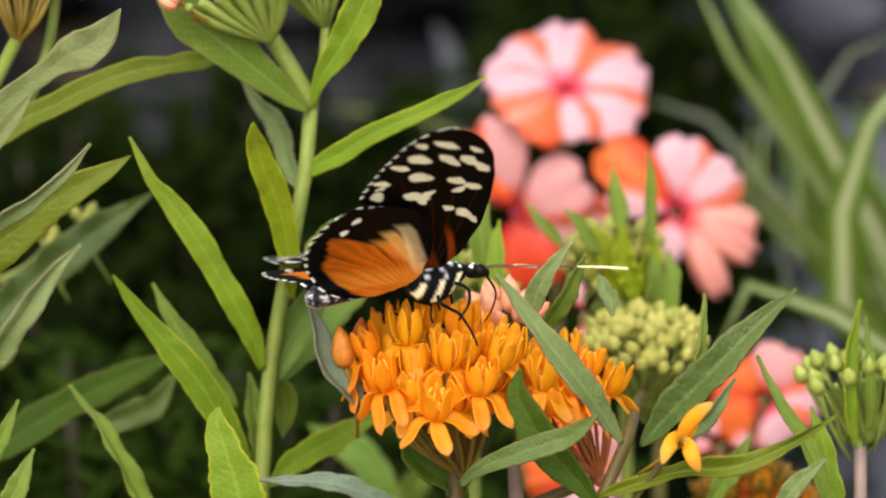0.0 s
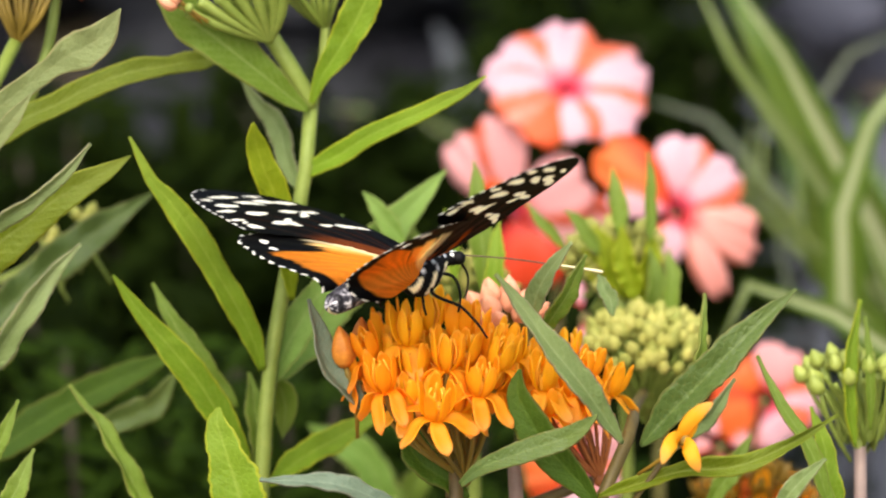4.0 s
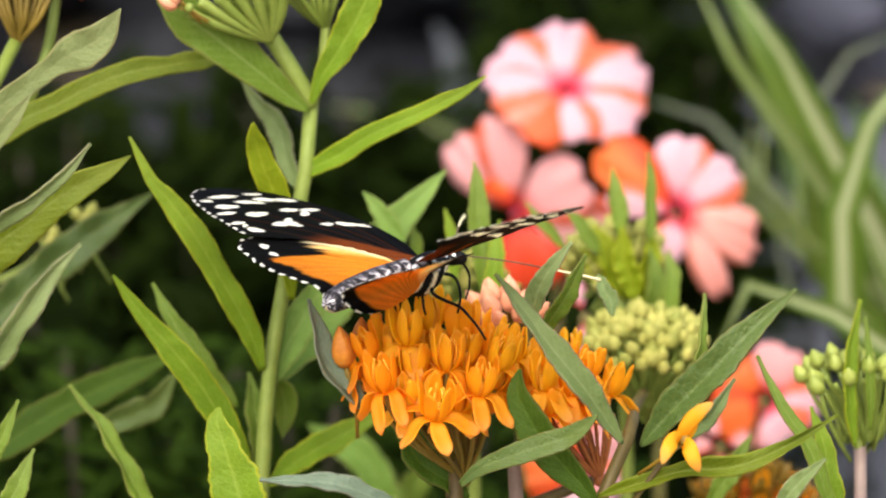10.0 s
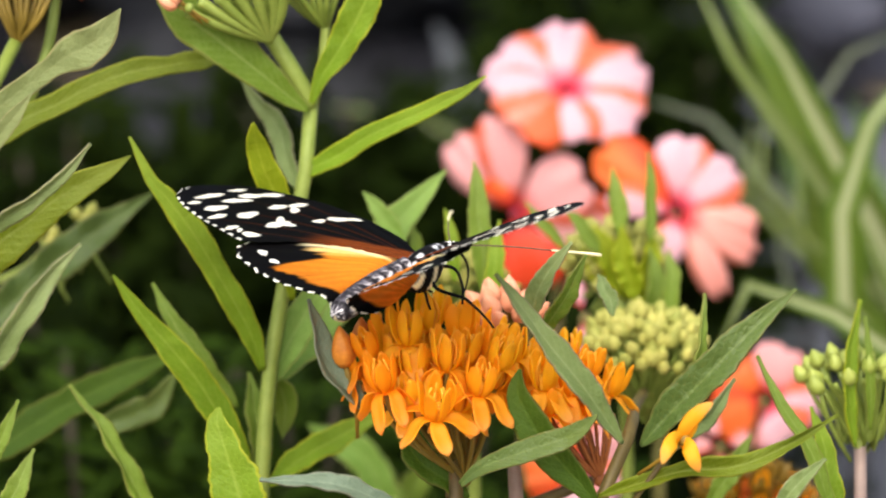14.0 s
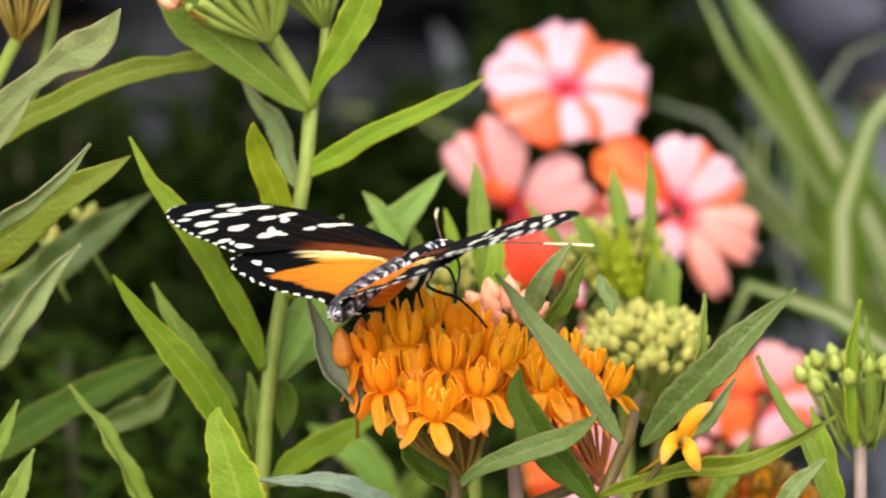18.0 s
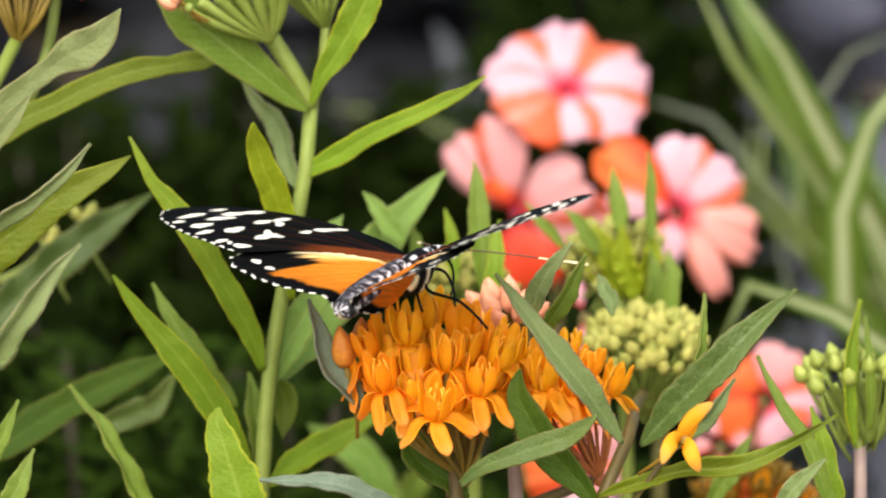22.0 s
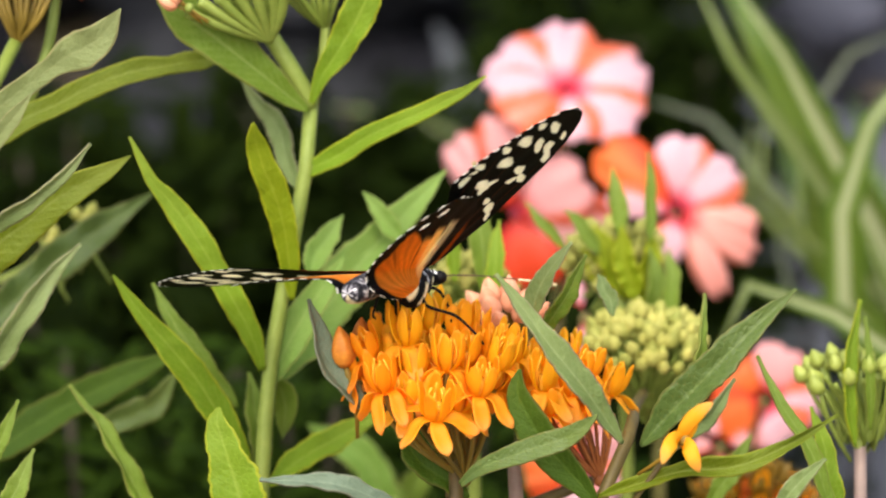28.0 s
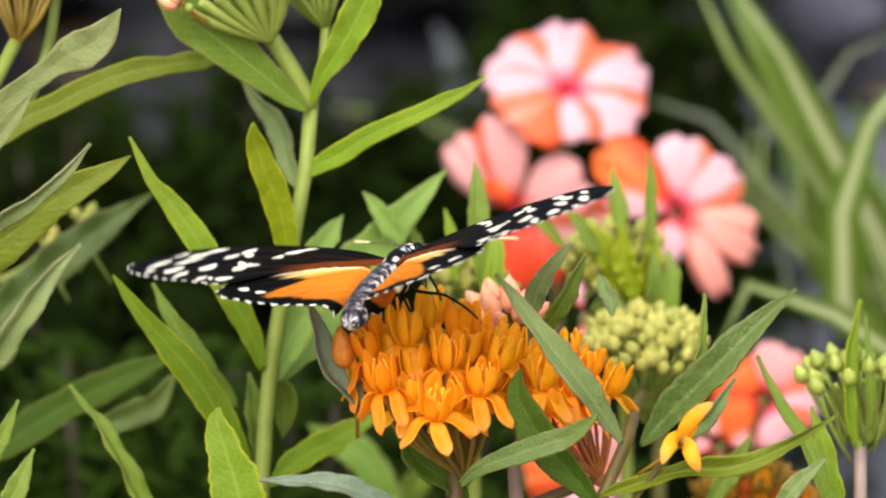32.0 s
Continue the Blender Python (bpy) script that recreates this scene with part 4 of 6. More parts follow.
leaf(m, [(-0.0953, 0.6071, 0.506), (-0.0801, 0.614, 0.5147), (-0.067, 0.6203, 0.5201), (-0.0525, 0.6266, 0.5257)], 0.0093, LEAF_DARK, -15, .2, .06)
leaf(m, [(-0.0708, 0.6163, 0.5127), (-0.0627, 0.6163, 0.5146), (-0.0573, 0.6163, 0.5183), (-0.0537, 0.6163, 0.5241)], 0.0072, LEAF_DEEP, 10, .25, .1)
leaf(m, [(-0.0849, 0.5537, 0.5192), (-0.0808, 0.5552, 0.5263), (-0.0775, 0.5567, 0.5335)], 0.0037, LEAF_MID, 15, .2, .08)
leaf(m, [(-0.0839, 0.5513, 0.5081), (-0.0787, 0.553, 0.5162), (-0.0746, 0.5548, 0.5248)], 0.0056, LEAF_MID, 10, .2, .08)
leaf(m, [(-0.0886, 0.5824, 0.5343), (-0.0835, 0.5831, 0.5375), (-0.0822, 0.5842, 0.5427)], 0.0075, LEAF_MID, 10, .2, .08)
leaf(m, [(-0.0516, 0.57, 0.5001), (-0.0578, 0.5708, 0.5131), (-0.0653, 0.5732, 0.5246), (-0.0706, 0.5767, 0.5311)], 0.0051, LEAF_MID, 30, .35, .2, 40)

# Budding milkweeds behind and beside.
m = milkweed((0.0386, 0.6456, 0), "budding milkweed with narrow upright leaves behind the flowers")
stem(m, [(0.0386, 0.6456, 0), (0.0386, 0.6343, 0.4897), (0.0377, 0.6358, 0.521), (0.0362, 0.6344, 0.5381)], 0.0021, 0.0014)
head(m, (0.0364, 0.6446, 0.5383), 0.0092, 60, BUDS_DULL, (BUD_DULL, STEM), "bud_head", "bud", (0, -0.15, 1), 1.6, 0.2, "loose pale green buds", 1.25, 41)
leaf(m, [(0.0392, 0.634, 0.5346), (0.035, 0.634, 0.5418), (0.0309, 0.634, 0.5501)], 0.0075, LEAF_LIME, 10, .3, .1)
leaf(m, [(0.0395, 0.63, 0.5355), (0.0374, 0.63, 0.5438), (0.0364, 0.63, 0.5509)], 0.0065, LEAF_LIME, -10, .3, .1)
leaf(m, [(0.0402, 0.632, 0.5339), (0.042, 0.632, 0.541), (0.0426, 0.632, 0.5491)], 0.0062, LEAF_LIME, 20, .3, .1)
leaf(m, [(0.0393, 0.636, 0.5336), (0.0322, 0.636, 0.5402), (0.0287, 0.636, 0.5449)], 0.0055, LEAF_LIME, 0, .3, .1)
leaf(m, [(0.0365, 0.6314, 0.5483), (0.0356, 0.6331, 0.5562), (0.0346, 0.6344, 0.5622)], 0.0046, LEAF_MID, 0, .2, .06)
leaf(m, [(0.0423, 0.6312, 0.5471), (0.0425, 0.6331, 0.5562), (0.0419, 0.635, 0.5652)], 0.0032, LEAF_MID, 10, .2, .06)
leaf(m, [(0.0468, 0.6232, 0.5336), (0.0463, 0.6248, 0.5414), (0.0459, 0.626, 0.547)], 0.0044, LEAF_MID, 0, .2, .06)
leaf(m, [(0.0319, 0.6307, 0.5449), (0.0284, 0.6319, 0.5505), (0.025, 0.6326, 0.5537)], 0.0039, LEAF_MID, 0, .2, .06)
leaf(m, [(0.0252, 0.6358, 0.545), (0.0211, 0.6368, 0.5495), (0.017, 0.6378, 0.5543)], 0.0030, LEAF_MID, 0, .2, .06)
leaf(m, [(0.0392, 0.6319, 0.5267), (0.0435, 0.6288, 0.5358), (0.0423, 0.6309, 0.546)], 0.0058, LEAF_MID, 15, .2, .06)
m = milkweed((0.0063, 0.6113, 0), "budding milkweed half hidden behind the butterfly")
stem(m, [(0.0063, 0.6113, 0), (0.0063, 0.6007, 0.4998), (0.0057, 0.6047, 0.5333), (0.0053, 0.6042, 0.5403)], 0.0019, 0.0013)
head(m, (0.0055, 0.6238, 0.5364), 0.0080, 70, BUDS_DULL, (BUD_DULL, STEM), "bud_head", "bud", (0, -0.15, 1), 1.5, 0.4, "loose pale green buds", 1.05, 43)
leaf(m, [(0.0078, 0.5997, 0.5436), (0.0073, 0.6025, 0.5566), (0.006, 0.6051, 0.5688)], 0.0064, LEAF_MID, 10, .2, .06)
leaf(m, [(0.0023, 0.6051, 0.5447), (0.0018, 0.6067, 0.5523), (0.0004, 0.6081, 0.5588)], 0.0036, LEAF_BRIGHT, 10, .2, .06)
leaf(m, [(0.0105, 0.5959, 0.54), (0.0101, 0.598, 0.5496), (0.011, 0.6017, 0.5578)], 0.0048, LEAF_BRIGHT, -10, .2, .06)
leaf(m, [(-0.0055, 0.6156, 0.5458), (-0.0055, 0.6165, 0.5502), (-0.0061, 0.6173, 0.554)], 0.0034, LEAF_MID, 0, .2, .06)
m = milkweed((0.0797, 0.5869, 0), "milkweed with a purplish stem and pale yellow-green buds")
stem(m, [(0.0797, 0.5869, 0), (0.0796, 0.5744, 0.4964), (0.0796, 0.5771, 0.5091), (0.0794, 0.5791, 0.5185)], 0.0014, 0.0012, STEM_PURPLE)
head(m, (0.0792, 0.5794, 0.5198), 0.0150, 24, BUDS_LONG, (BUD_GREEN, STEM), "bud_head", "bud", (-0.08, 0.2, 1), .8, 0.2, "pale yellow-green buds", 1.25, 53)
stem(m, [(0.0794, 0.579, 0.518), (0.0786, 0.5803, 0.5243)], 0.0012, 0.001, STEM)
for k in range(9):
    stem(m, [(0.0794, 0.579, 0.518), (Vector((0.0765, 0.5803, 0.5243)) + Vector((k * .0008, -.001 * (k % 3), 0))), (Vector((0.0703, 0.5798, 0.5317)) + Vector((k * .0018, -.002 * (k % 3), .001 * (k % 2))))], .0006, .0005, STEM, "pedicel")
leaf(m, [(0.0776, 0.5743, 0.5199), (0.076, 0.5742, 0.5342), (0.0781, 0.5752, 0.5481)], 0.0036, LEAF_BRIGHT, 25, .3, .08)
leaf(m, [(0.0806, 0.5749, 0.523), (0.0802, 0.5745, 0.5352), (0.0792, 0.5764, 0.5446)], 0.0025, LEAF_MID, 0, .3, .08)
leaf(m, [(0.0724, 0.5484, 0.509), (0.067, 0.5495, 0.5236), (0.0614, 0.5516, 0.5336), (0.057, 0.5555, 0.5421)], 0.0039, LEAF_MID, 25, .25, .1)
leaf(m, [(0.0717, 0.5509, 0.5061), (0.0707, 0.5537, 0.5192), (0.0671, 0.5565, 0.5323)], 0.0056, LEAF_BRIGHT, 10, .25, .1)
leaf(m, [(0.0576, 0.5262, 0.52), (0.0613, 0.5255, 0.5264), (0.0662, 0.5256, 0.5312)], 0.0041, LEAF_GREY, -25, .35, .1)
leaf(m, [(0.0501, 0.5766, 0.507), (0.0544, 0.578, 0.5133), (0.0587, 0.5795, 0.5206)], 0.0049, LEAF_MID, 0, .25, .1)
m = milkweed((0.0646, 0.6456, 0), "milkweed with a low orange flower head")
stem(m, [(0.0646, 0.6456, 0), (0.0646, 0.6323, 0.4804), (0.0648, 0.6335, 0.4862)], 0.0018, 0.0013)
head(m, (0.0648, 0.6334, 0.4856), 0.0105, 24, FLORETS, FLOWER_MATS, "flower_head", "floret", (0, -0.1, 1), 1.6, 0.2, "bright orange florets", .9, 61)

m = milkweed((-0.0108, 0.69, 0), "soft green milkweed shoots low behind the flower head")
stem(m, [(-0.0108, 0.69, 0), (-0.0108, 0.69, 0.4756)], 0.0016, 0.0010)
leaf(m, [(-0.0108, 0.69, 0.4689), (-0.0172, 0.69, 0.4823), (-0.0236, 0.69, 0.4889), (-0.0306, 0.69, 0.4926)], 0.0105, LEAF_PALE, 10, .2, .06)
leaf(m, [(-0.0088, 0.695, 0.4674), (-0.0135, 0.695, 0.4782), (-0.0186, 0.695, 0.4889)], 0.0070, LEAF_PALE, -10, .2, .06)
leaf(m, [(-0.011, 0.7, 0.4672), (-0.0057, 0.7, 0.4767), (-0.0031, 0.7, 0.4848)], 0.0080, LEAF_MID, 15, .2, .06)

# ---- impatiens behind ----


def petal_mesh(seed, length, width):
    """A broad two-lobed petal from the throat along +y, cupped, facing +z."""
    r = random.Random(seed)
    bm = bmesh.new()
    uv = bm.loops.layers.uv.verify()
    nu, nv = 16, 14
    rows = []
    for i in range(nv + 1):
        v = i / nv
        row = []
        for j in range(nu + 1):
            u = 2 * j / nu - 1
            reach = length * (1 - 0.10 * math.exp(-(u / 0.22) ** 2) - 0.18 * u * u)
            y = 0.002 + v * reach
            half = width / 2 * (0.12 + 0.88 * math.sin(min(1.0, v * 1.02) * 1.9) / 0.95) * (1 - 0.1 * max(0, v - 0.8))
            x = u * half
            z = 0.10 * length * math.sin(v * 2.2) - 0.16 * length * v * v + 0.03 * length * math.sin(7 * u + seed) * v * v - 0.05 * length * u * u
            row.append((bm.verts.new((x, y, z + 0.00025)), bm.verts.new((x, y, z - 0.00025)), u, v))
        rows.append(row)

    def face(vs):
        f = bm.faces.new([a for a, _, _ in vs])
        for loop, (_, u, v) in zip(f.loops, vs):
            loop[uv].uv = ((u + 1) / 2, v)

    for i in range(nv):
        for j in range(nu):
            c = (rows[i][j], rows[i][j + 1], rows[i + 1][j + 1], rows[i + 1][j])
            face([(q[0], q[2], q[3]) for q in c])
            face([(q[1], q[2], q[3]) for q in c[::-1]])
    rim = [rows[0][j] for j in range(nu)] + [rows[i][nu] for i in range(nv)] + [rows[nv][j] for j in range(nu, 0, -1)] + [rows[i][0] for i in range(nv, 0, -1)]
    for p, q in zip(rim, rim[1:] + rim[:1]):
        face([(p[0], p[2], p[3]), (p[1], p[2], p[3]), (q[1], q[2], q[3]), (q[0], q[2], q[3])])
    data = bpy.data.meshes.new("petal")
    bm.to_mesh(data)
    bm.free()
    for poly in data.polygons:
        poly.use_smooth = True
    return data


IMP_STEM = plain_material("impatiens_stem", lin(110, 120, 60), lin(150, 120, 84), 150, 0.5, 0.1)


def impatiens(centre, facing, spin, radius, petals, label):
    """A five-petalled flower on its stalk; petals: (angle, length, width, material, tilt forwards) each."""
    c = Vector(centre)
    base = Vector((c.x, c.y + 0.02, 0.0))
    ob = thing("impatiens", base, label, "flower", "impatiens flowers")
    d = Vector(facing).normalized()
    bm = bmesh.new()
    tube(bm, [(0, 0, 0), (0, 0.01, c.z * 0.6), c - base - d * 0.012, c - base], 0.002, 0.0009, 8)
    part("stalk", bm, IMP_STEM, ob)
    frame_m = Matrix.Translation(c - base) @ aim(d)
    # local y of the flower is turned to point upwards
    up = frame_m.to_3x3().inverted() @ Vector((0, 0, 1))
    turn = math.atan2(-up.x, up.y)
    frame_m = frame_m @ Matrix.Rotation(turn + radians(spin), 4, "Z")
    bm = bmesh.new()
    bmesh.ops.create_icosphere(bm, subdivisions=2, radius=radius * 0.06)
    part("throat", bm, IMP_THROAT, ob, at=frame_m @ Matrix.Translation((0, 0, -0.001)))
    for k, (angle, ln, wd, mat, tilt) in enumerate(petals):
        data = petal_mesh(int(angle) + k, radius * ln, radius * wd)
        part("petal", data, mat, ob, at=frame_m @ Matrix.Rotation(radians(angle), 4, "Z") @ Matrix.Rotation(radians(tilt), 4, "X") @ Matrix.Translation((0, 0, 0.0006 * k)))
    return ob


IMP_THROAT = plain_material("impatiens_throat", lin(150, 30, 60), lin(220, 60, 100), 300, 0.5, 0.1)
impatiens((0.0312, 0.791, 0.5522), (0.08, -1, 0.95), 0, 0.0205, [(52, .98, 1.0, IMP_PALE, 3), (-4, 1.06, .78, IMP_PALE, 0), (-66, 1.0, .82, IMP_PALE, 4), (-118, .92, .92, IMP_PALE, 2), (134, .88, .92, IMP_BLUSH, 7), (-172, .74, .6, IMP_PALE, 4), (96, .92, .66, IMP_PALE, 5)], "pale pink impatiens flower with orange margins, facing up")
impatiens((0.0184, 0.7844, 0.5225), (-0.25, -1, 0.1), 0, 0.0247, [(44, .95, .5, IMP_PINK, 4), (12, 1.0, .52, IMP_PINK, 8), (-62, .8, .72, IMP_PINK, 6), (-96, .98, .62, IMP_PINK, -6), (-168, .76, .86, IMP_RED, 10), (28, .7, .5, IMP_HOT, -8)], "salmon-pink impatiens flower with a hot orange lower petal")
impatiens((0.0575, 0.765, 0.5268), (0.1, -1, 0.2), 0, 0.0189, [(-10, .92, .74, IMP_PALE, 4), (-57, .92, .66, IMP_PALE, 2), (-101, 1.06, .44, IMP_SALMON, -3), (-119, 1.16, .45, IMP_SALMON, -6), (-151, 1.2, .40, IMP_SALMON, -2), (158, .6, .52, IMP_PALE, 6), (47, 1.24, .74, IMP_HOT, -4), (76, .9, .42, IMP_PALE, 5)], "pink and orange impatiens flower with a lobed drooping petal")
impatiens((0.0776, 0.7361, 0.4862), (0.1, -1, 0.2), 0, 0.0155, [(40, .6, .95, IMP_HOT, 6), (-25, .8, .9, IMP_PINK, 6), (-95, .75, .8, IMP_PALE, 0), (-150, .62, .95, IMP_PALE, 4), (105, .75, .9, IMP_HOT, 2)], "salmon impatiens flower with white panels, partly hidden")
impatiens((0.0313, 0.7131, 0.4757), (0, -1, 0.25), 0, 0.0126, [(30, .9, .9, IMP_HOT, 6), (-40, .85, .9, IMP_PINK, 6), (-110, .8, .9, IMP_PALE, 0), (180, .8, .95, IMP_PALE, 4), (100, .85, .9, IMP_HOT, 2)], "orange-red impatiens flower low among the leaves")
impatiens((0.0324, 0.7011, 0.5153), (0, -1, 0.25), 0, 0.0077, [(20, .9, .5, IMP_PALE, 6), (175, .85, .5, IMP_PINK, 6)], "half-closed pale pink impatiens flower")
impatiens((0.0651, 0.7142, 0.4809), (0, -1, 0.25), 0, 0.0061, [(20, .9, .7, IMP_PINK, 6), (-70, .9, .7, IMP_PINK, 6), (175, .85, .7, IMP_PINK, 6), (90, .85, .7, IMP_PINK, 6)], "small half-open salmon impatiens flower")

# ---- strap-leaved clumps and dark greenery behind ----


def strap_clump(base, label, blades, mat=STRAP):
    ob = thing("strap_leaf_plant", base, label, "plant", "strap-leaved plants")
    b = Vector(base)
    for pts, width, roll in blades:
        bm = bmesh.new()
        blade(bm, smooth_path([Vector(p) - b for p in pts], 24), lambda v, w=width: w / 2 * min(1.0, 0.6 + v) * (1.0 if v < 0.85 else max(0.03, 1 - ((v - 0.85) / 0.15) ** 1.8)), OUT, 0.3, 0.0, roll=roll)
        part("leaf", bm, mat, ob)
    return ob


strap_clump((0.16, 0.87, 0), "clump of arching pale-striped strap leaves", [
    ([(0.16, 0.87, 0), (0.1344, 0.83, 0.4692), (0.1212, 0.83, 0.4991), (0.11, 0.83, 0.5208), (0.1024, 0.83, 0.5338), (0.0957, 0.83, 0.5468), (0.0913, 0.83, 0.5547), (0.0861, 0.83, 0.5623), (0.0799, 0.83, 0.571), (0.0756, 0.83, 0.577)], 0.0122, -10),
    ([(0.16, 0.87, 0), (0.1298, 0.8, 0.4677), (0.1146, 0.8, 0.4829), (0.1054, 0.8, 0.4936), (0.1019, 0.8, 0.5056), (0.1033, 0.8, 0.5191), (0.1066, 0.8, 0.5325), (0.1102, 0.8, 0.5435), (0.1161, 0.8, 0.5546), (0.1238, 0.8, 0.5619)], 0.0129, -12),
] + [
    ([(0.16, 0.87, 0), (0.1236, 0.745, 0.4851), (0.1095, 0.745, 0.4951), (0.0969, 0.745, 0.5041), (0.0885, 0.745, 0.5109), (0.0808, 0.745, 0.5148), (0.0747, 0.745, 0.5134), (0.0696, 0.745, 0.5071), (0.0665, 0.745, 0.4996), (0.0642, 0.745, 0.4908)], 0.0071, 0),
    ([(0.16, 0.87, 0), (0.1421, 0.84, 0.4699), (0.129, 0.84, 0.4921), (0.1196, 0.84, 0.5079), (0.1147, 0.84, 0.5189), (0.1138, 0.84, 0.5282)], 0.0086, 20),
    ([(0.16, 0.87, 0), (0.1376, 0.82, 0.4624), (0.1265, 0.82, 0.478), (0.1193, 0.82, 0.4904), (0.1145, 0.82, 0.5012), (0.1128, 0.82, 0.5089)], 0.0063, -20),
])
strap_clump((0.16, 0.87, 0), "tuft of narrow arching grey-green leaves", [
    ([(0.16, 0.87, 0), (0.1539, 0.93, 0.4474), (0.1253, 0.93, 0.486), (0.1111, 0.93, 0.5119), (0.1087, 0.93, 0.5256), (0.1122, 0.93, 0.5333), (0.1218, 0.93, 0.5423), (0.1329, 0.93, 0.5486), (0.1437, 0.93, 0.5515)], 0.0044, 10),
    ([(0.16, 0.87, 0), (0.1576, 0.95, 0.4315), (0.1247, 0.95, 0.4747), (0.0999, 0.95, 0.4977), (0.0874, 0.95, 0.5127), (0.0787, 0.95, 0.5209), (0.07, 0.95, 0.5248), (0.0596, 0.95, 0.5255)], 0.0049, 10),
    ([(0.16, 0.87, 0), (0.1494, 0.9, 0.4411), (0.1153, 0.9, 0.4685), (0.0986, 0.9, 0.4753), (0.0927, 0.9, 0.4821), (0.099, 0.9, 0.4922), (0.108, 0.9, 0.4981), (0.1178, 0.9, 0.5006)], 0.0043, 15),
], STRAP_GREY)
strap_clump((0.16, 0.87, 0), "pale green upright strap leaves among the clump", [
    ([(0.16, 0.87, 0), (0.1405, 0.85, 0.4706), (0.1146, 0.85, 0.5027), (0.1001, 0.85, 0.5217), (0.0918, 0.85, 0.5342), (0.0846, 0.85, 0.5436), (0.0778, 0.85, 0.554), (0.0706, 0.85, 0.5684), (0.0679, 0.85, 0.5746)], 0.0075, 8),
    ([(0.16, 0.87, 0), (0.1392, 0.84, 0.4635), (0.1105, 0.84, 0.4921), (0.0985, 0.84, 0.5032), (0.0958, 0.84, 0.511), (0.0956, 0.84, 0.5204), (0.0969, 0.84, 0.5313)], 0.0049, 0),
    ([(0.16, 0.87, 0), (0.1491, 0.9, 0.448), (0.1149, 0.9, 0.4855), (0.0964, 0.9, 0.499), (0.0916, 0.9, 0.509), (0.0919, 0.9, 0.5207), (0.0935, 0.9, 0.5306)], 0.0063, 0),
    ([(0.16, 0.87, 0), (0.1526, 0.92, 0.4394), (0.1141, 0.92, 0.4794), (0.0936, 0.92, 0.4932), (0.0894, 0.92, 0.5018), (0.0895, 0.92, 0.5137), (0.0916, 0.92, 0.5239)], 0.0054, 10),
], STRAP_LIME)
strap_clump((0.16, 0.87, 0), "upright plain green strap leaves among the clump", [
    ([(0.16, 0.87, 0), (0.1426, 0.86, 0.4551), (0.1164, 0.86, 0.4812), (0.1054, 0.86, 0.4925), (0.1026, 0.86, 0.5038), (0.1023, 0.86, 0.515), (0.1042, 0.86, 0.5278), (0.1087, 0.86, 0.5373)], 0.0101, -15),
    ([(0.16, 0.87, 0), (0.1455, 0.88, 0.4632), (0.1154, 0.88, 0.4964), (0.1018, 0.88, 0.5258), (0.0951, 0.88, 0.5372), (0.0885, 0.88, 0.5485), (0.0819, 0.88, 0.5597), (0.0786, 0.88, 0.5692)], 0.0103, 15),
], STRAP_FRESH)
strap_clump((0.1722, 1.0368, 0), "clump of plain dark green strap leaves", [
    ([(0.1722, 1.0368, 0), (0.1688, 1.0653, 0.4013), (0.153, 1.0744, 0.4438), (0.1301, 1.0723, 0.4822), (0.1145, 1.0788, 0.5128), (0.0979, 1.0857, 0.5453), (0.0793, 1.0938, 0.5835)], 0.0090, 15),
    ([(0.1722, 1.0368, 0), (0.1657, 1.046, 0.4064), (0.1412, 1.0744, 0.4438), (0.1237, 1.1014, 0.4748), (0.1217, 1.1064, 0.4984)], 0.0118, -20),
    ([(0.1722, 1.0368, 0), (0.157, 0.9707, 0.4372), (0.1474, 0.9985, 0.4717), (0.1377, 1.0137, 0.4949), (0.134, 1.0179, 0.5148)], 0.0110, 25),
], STRAP_GREEN)
strap_clump((0.0154, 1.2716, 0), "clump of dark narrow strap leaves in the shade", [
    ([(0.0154, 1.2716, 0), (0.026, 1.2199, 0.4072), (0.0034, 1.1828, 0.4728), (-0.0421, 1.1356, 0.4915)], 0.0082, 30),
    ([(0.0154, 1.2716, 0), (0.0215, 1.2199, 0.4072), (0.0077, 1.1801, 0.4602), (-0.031, 1.1823, 0.4707)], 0.0065, 30),
    ([(0.0154, 1.2716, 0), (0.041, 1.2687, 0.3963), (0.0527, 1.2784, 0.4419), (0.0923, 1.2842, 0.4692)], 0.0093, 20),
])


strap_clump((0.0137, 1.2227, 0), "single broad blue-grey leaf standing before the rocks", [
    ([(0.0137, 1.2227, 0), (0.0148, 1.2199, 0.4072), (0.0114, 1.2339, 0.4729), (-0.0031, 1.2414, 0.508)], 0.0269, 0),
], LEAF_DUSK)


TWIG = plain_material("dark_twig", lin(30, 26, 16), lin(54, 48, 30), 200, 0.8)


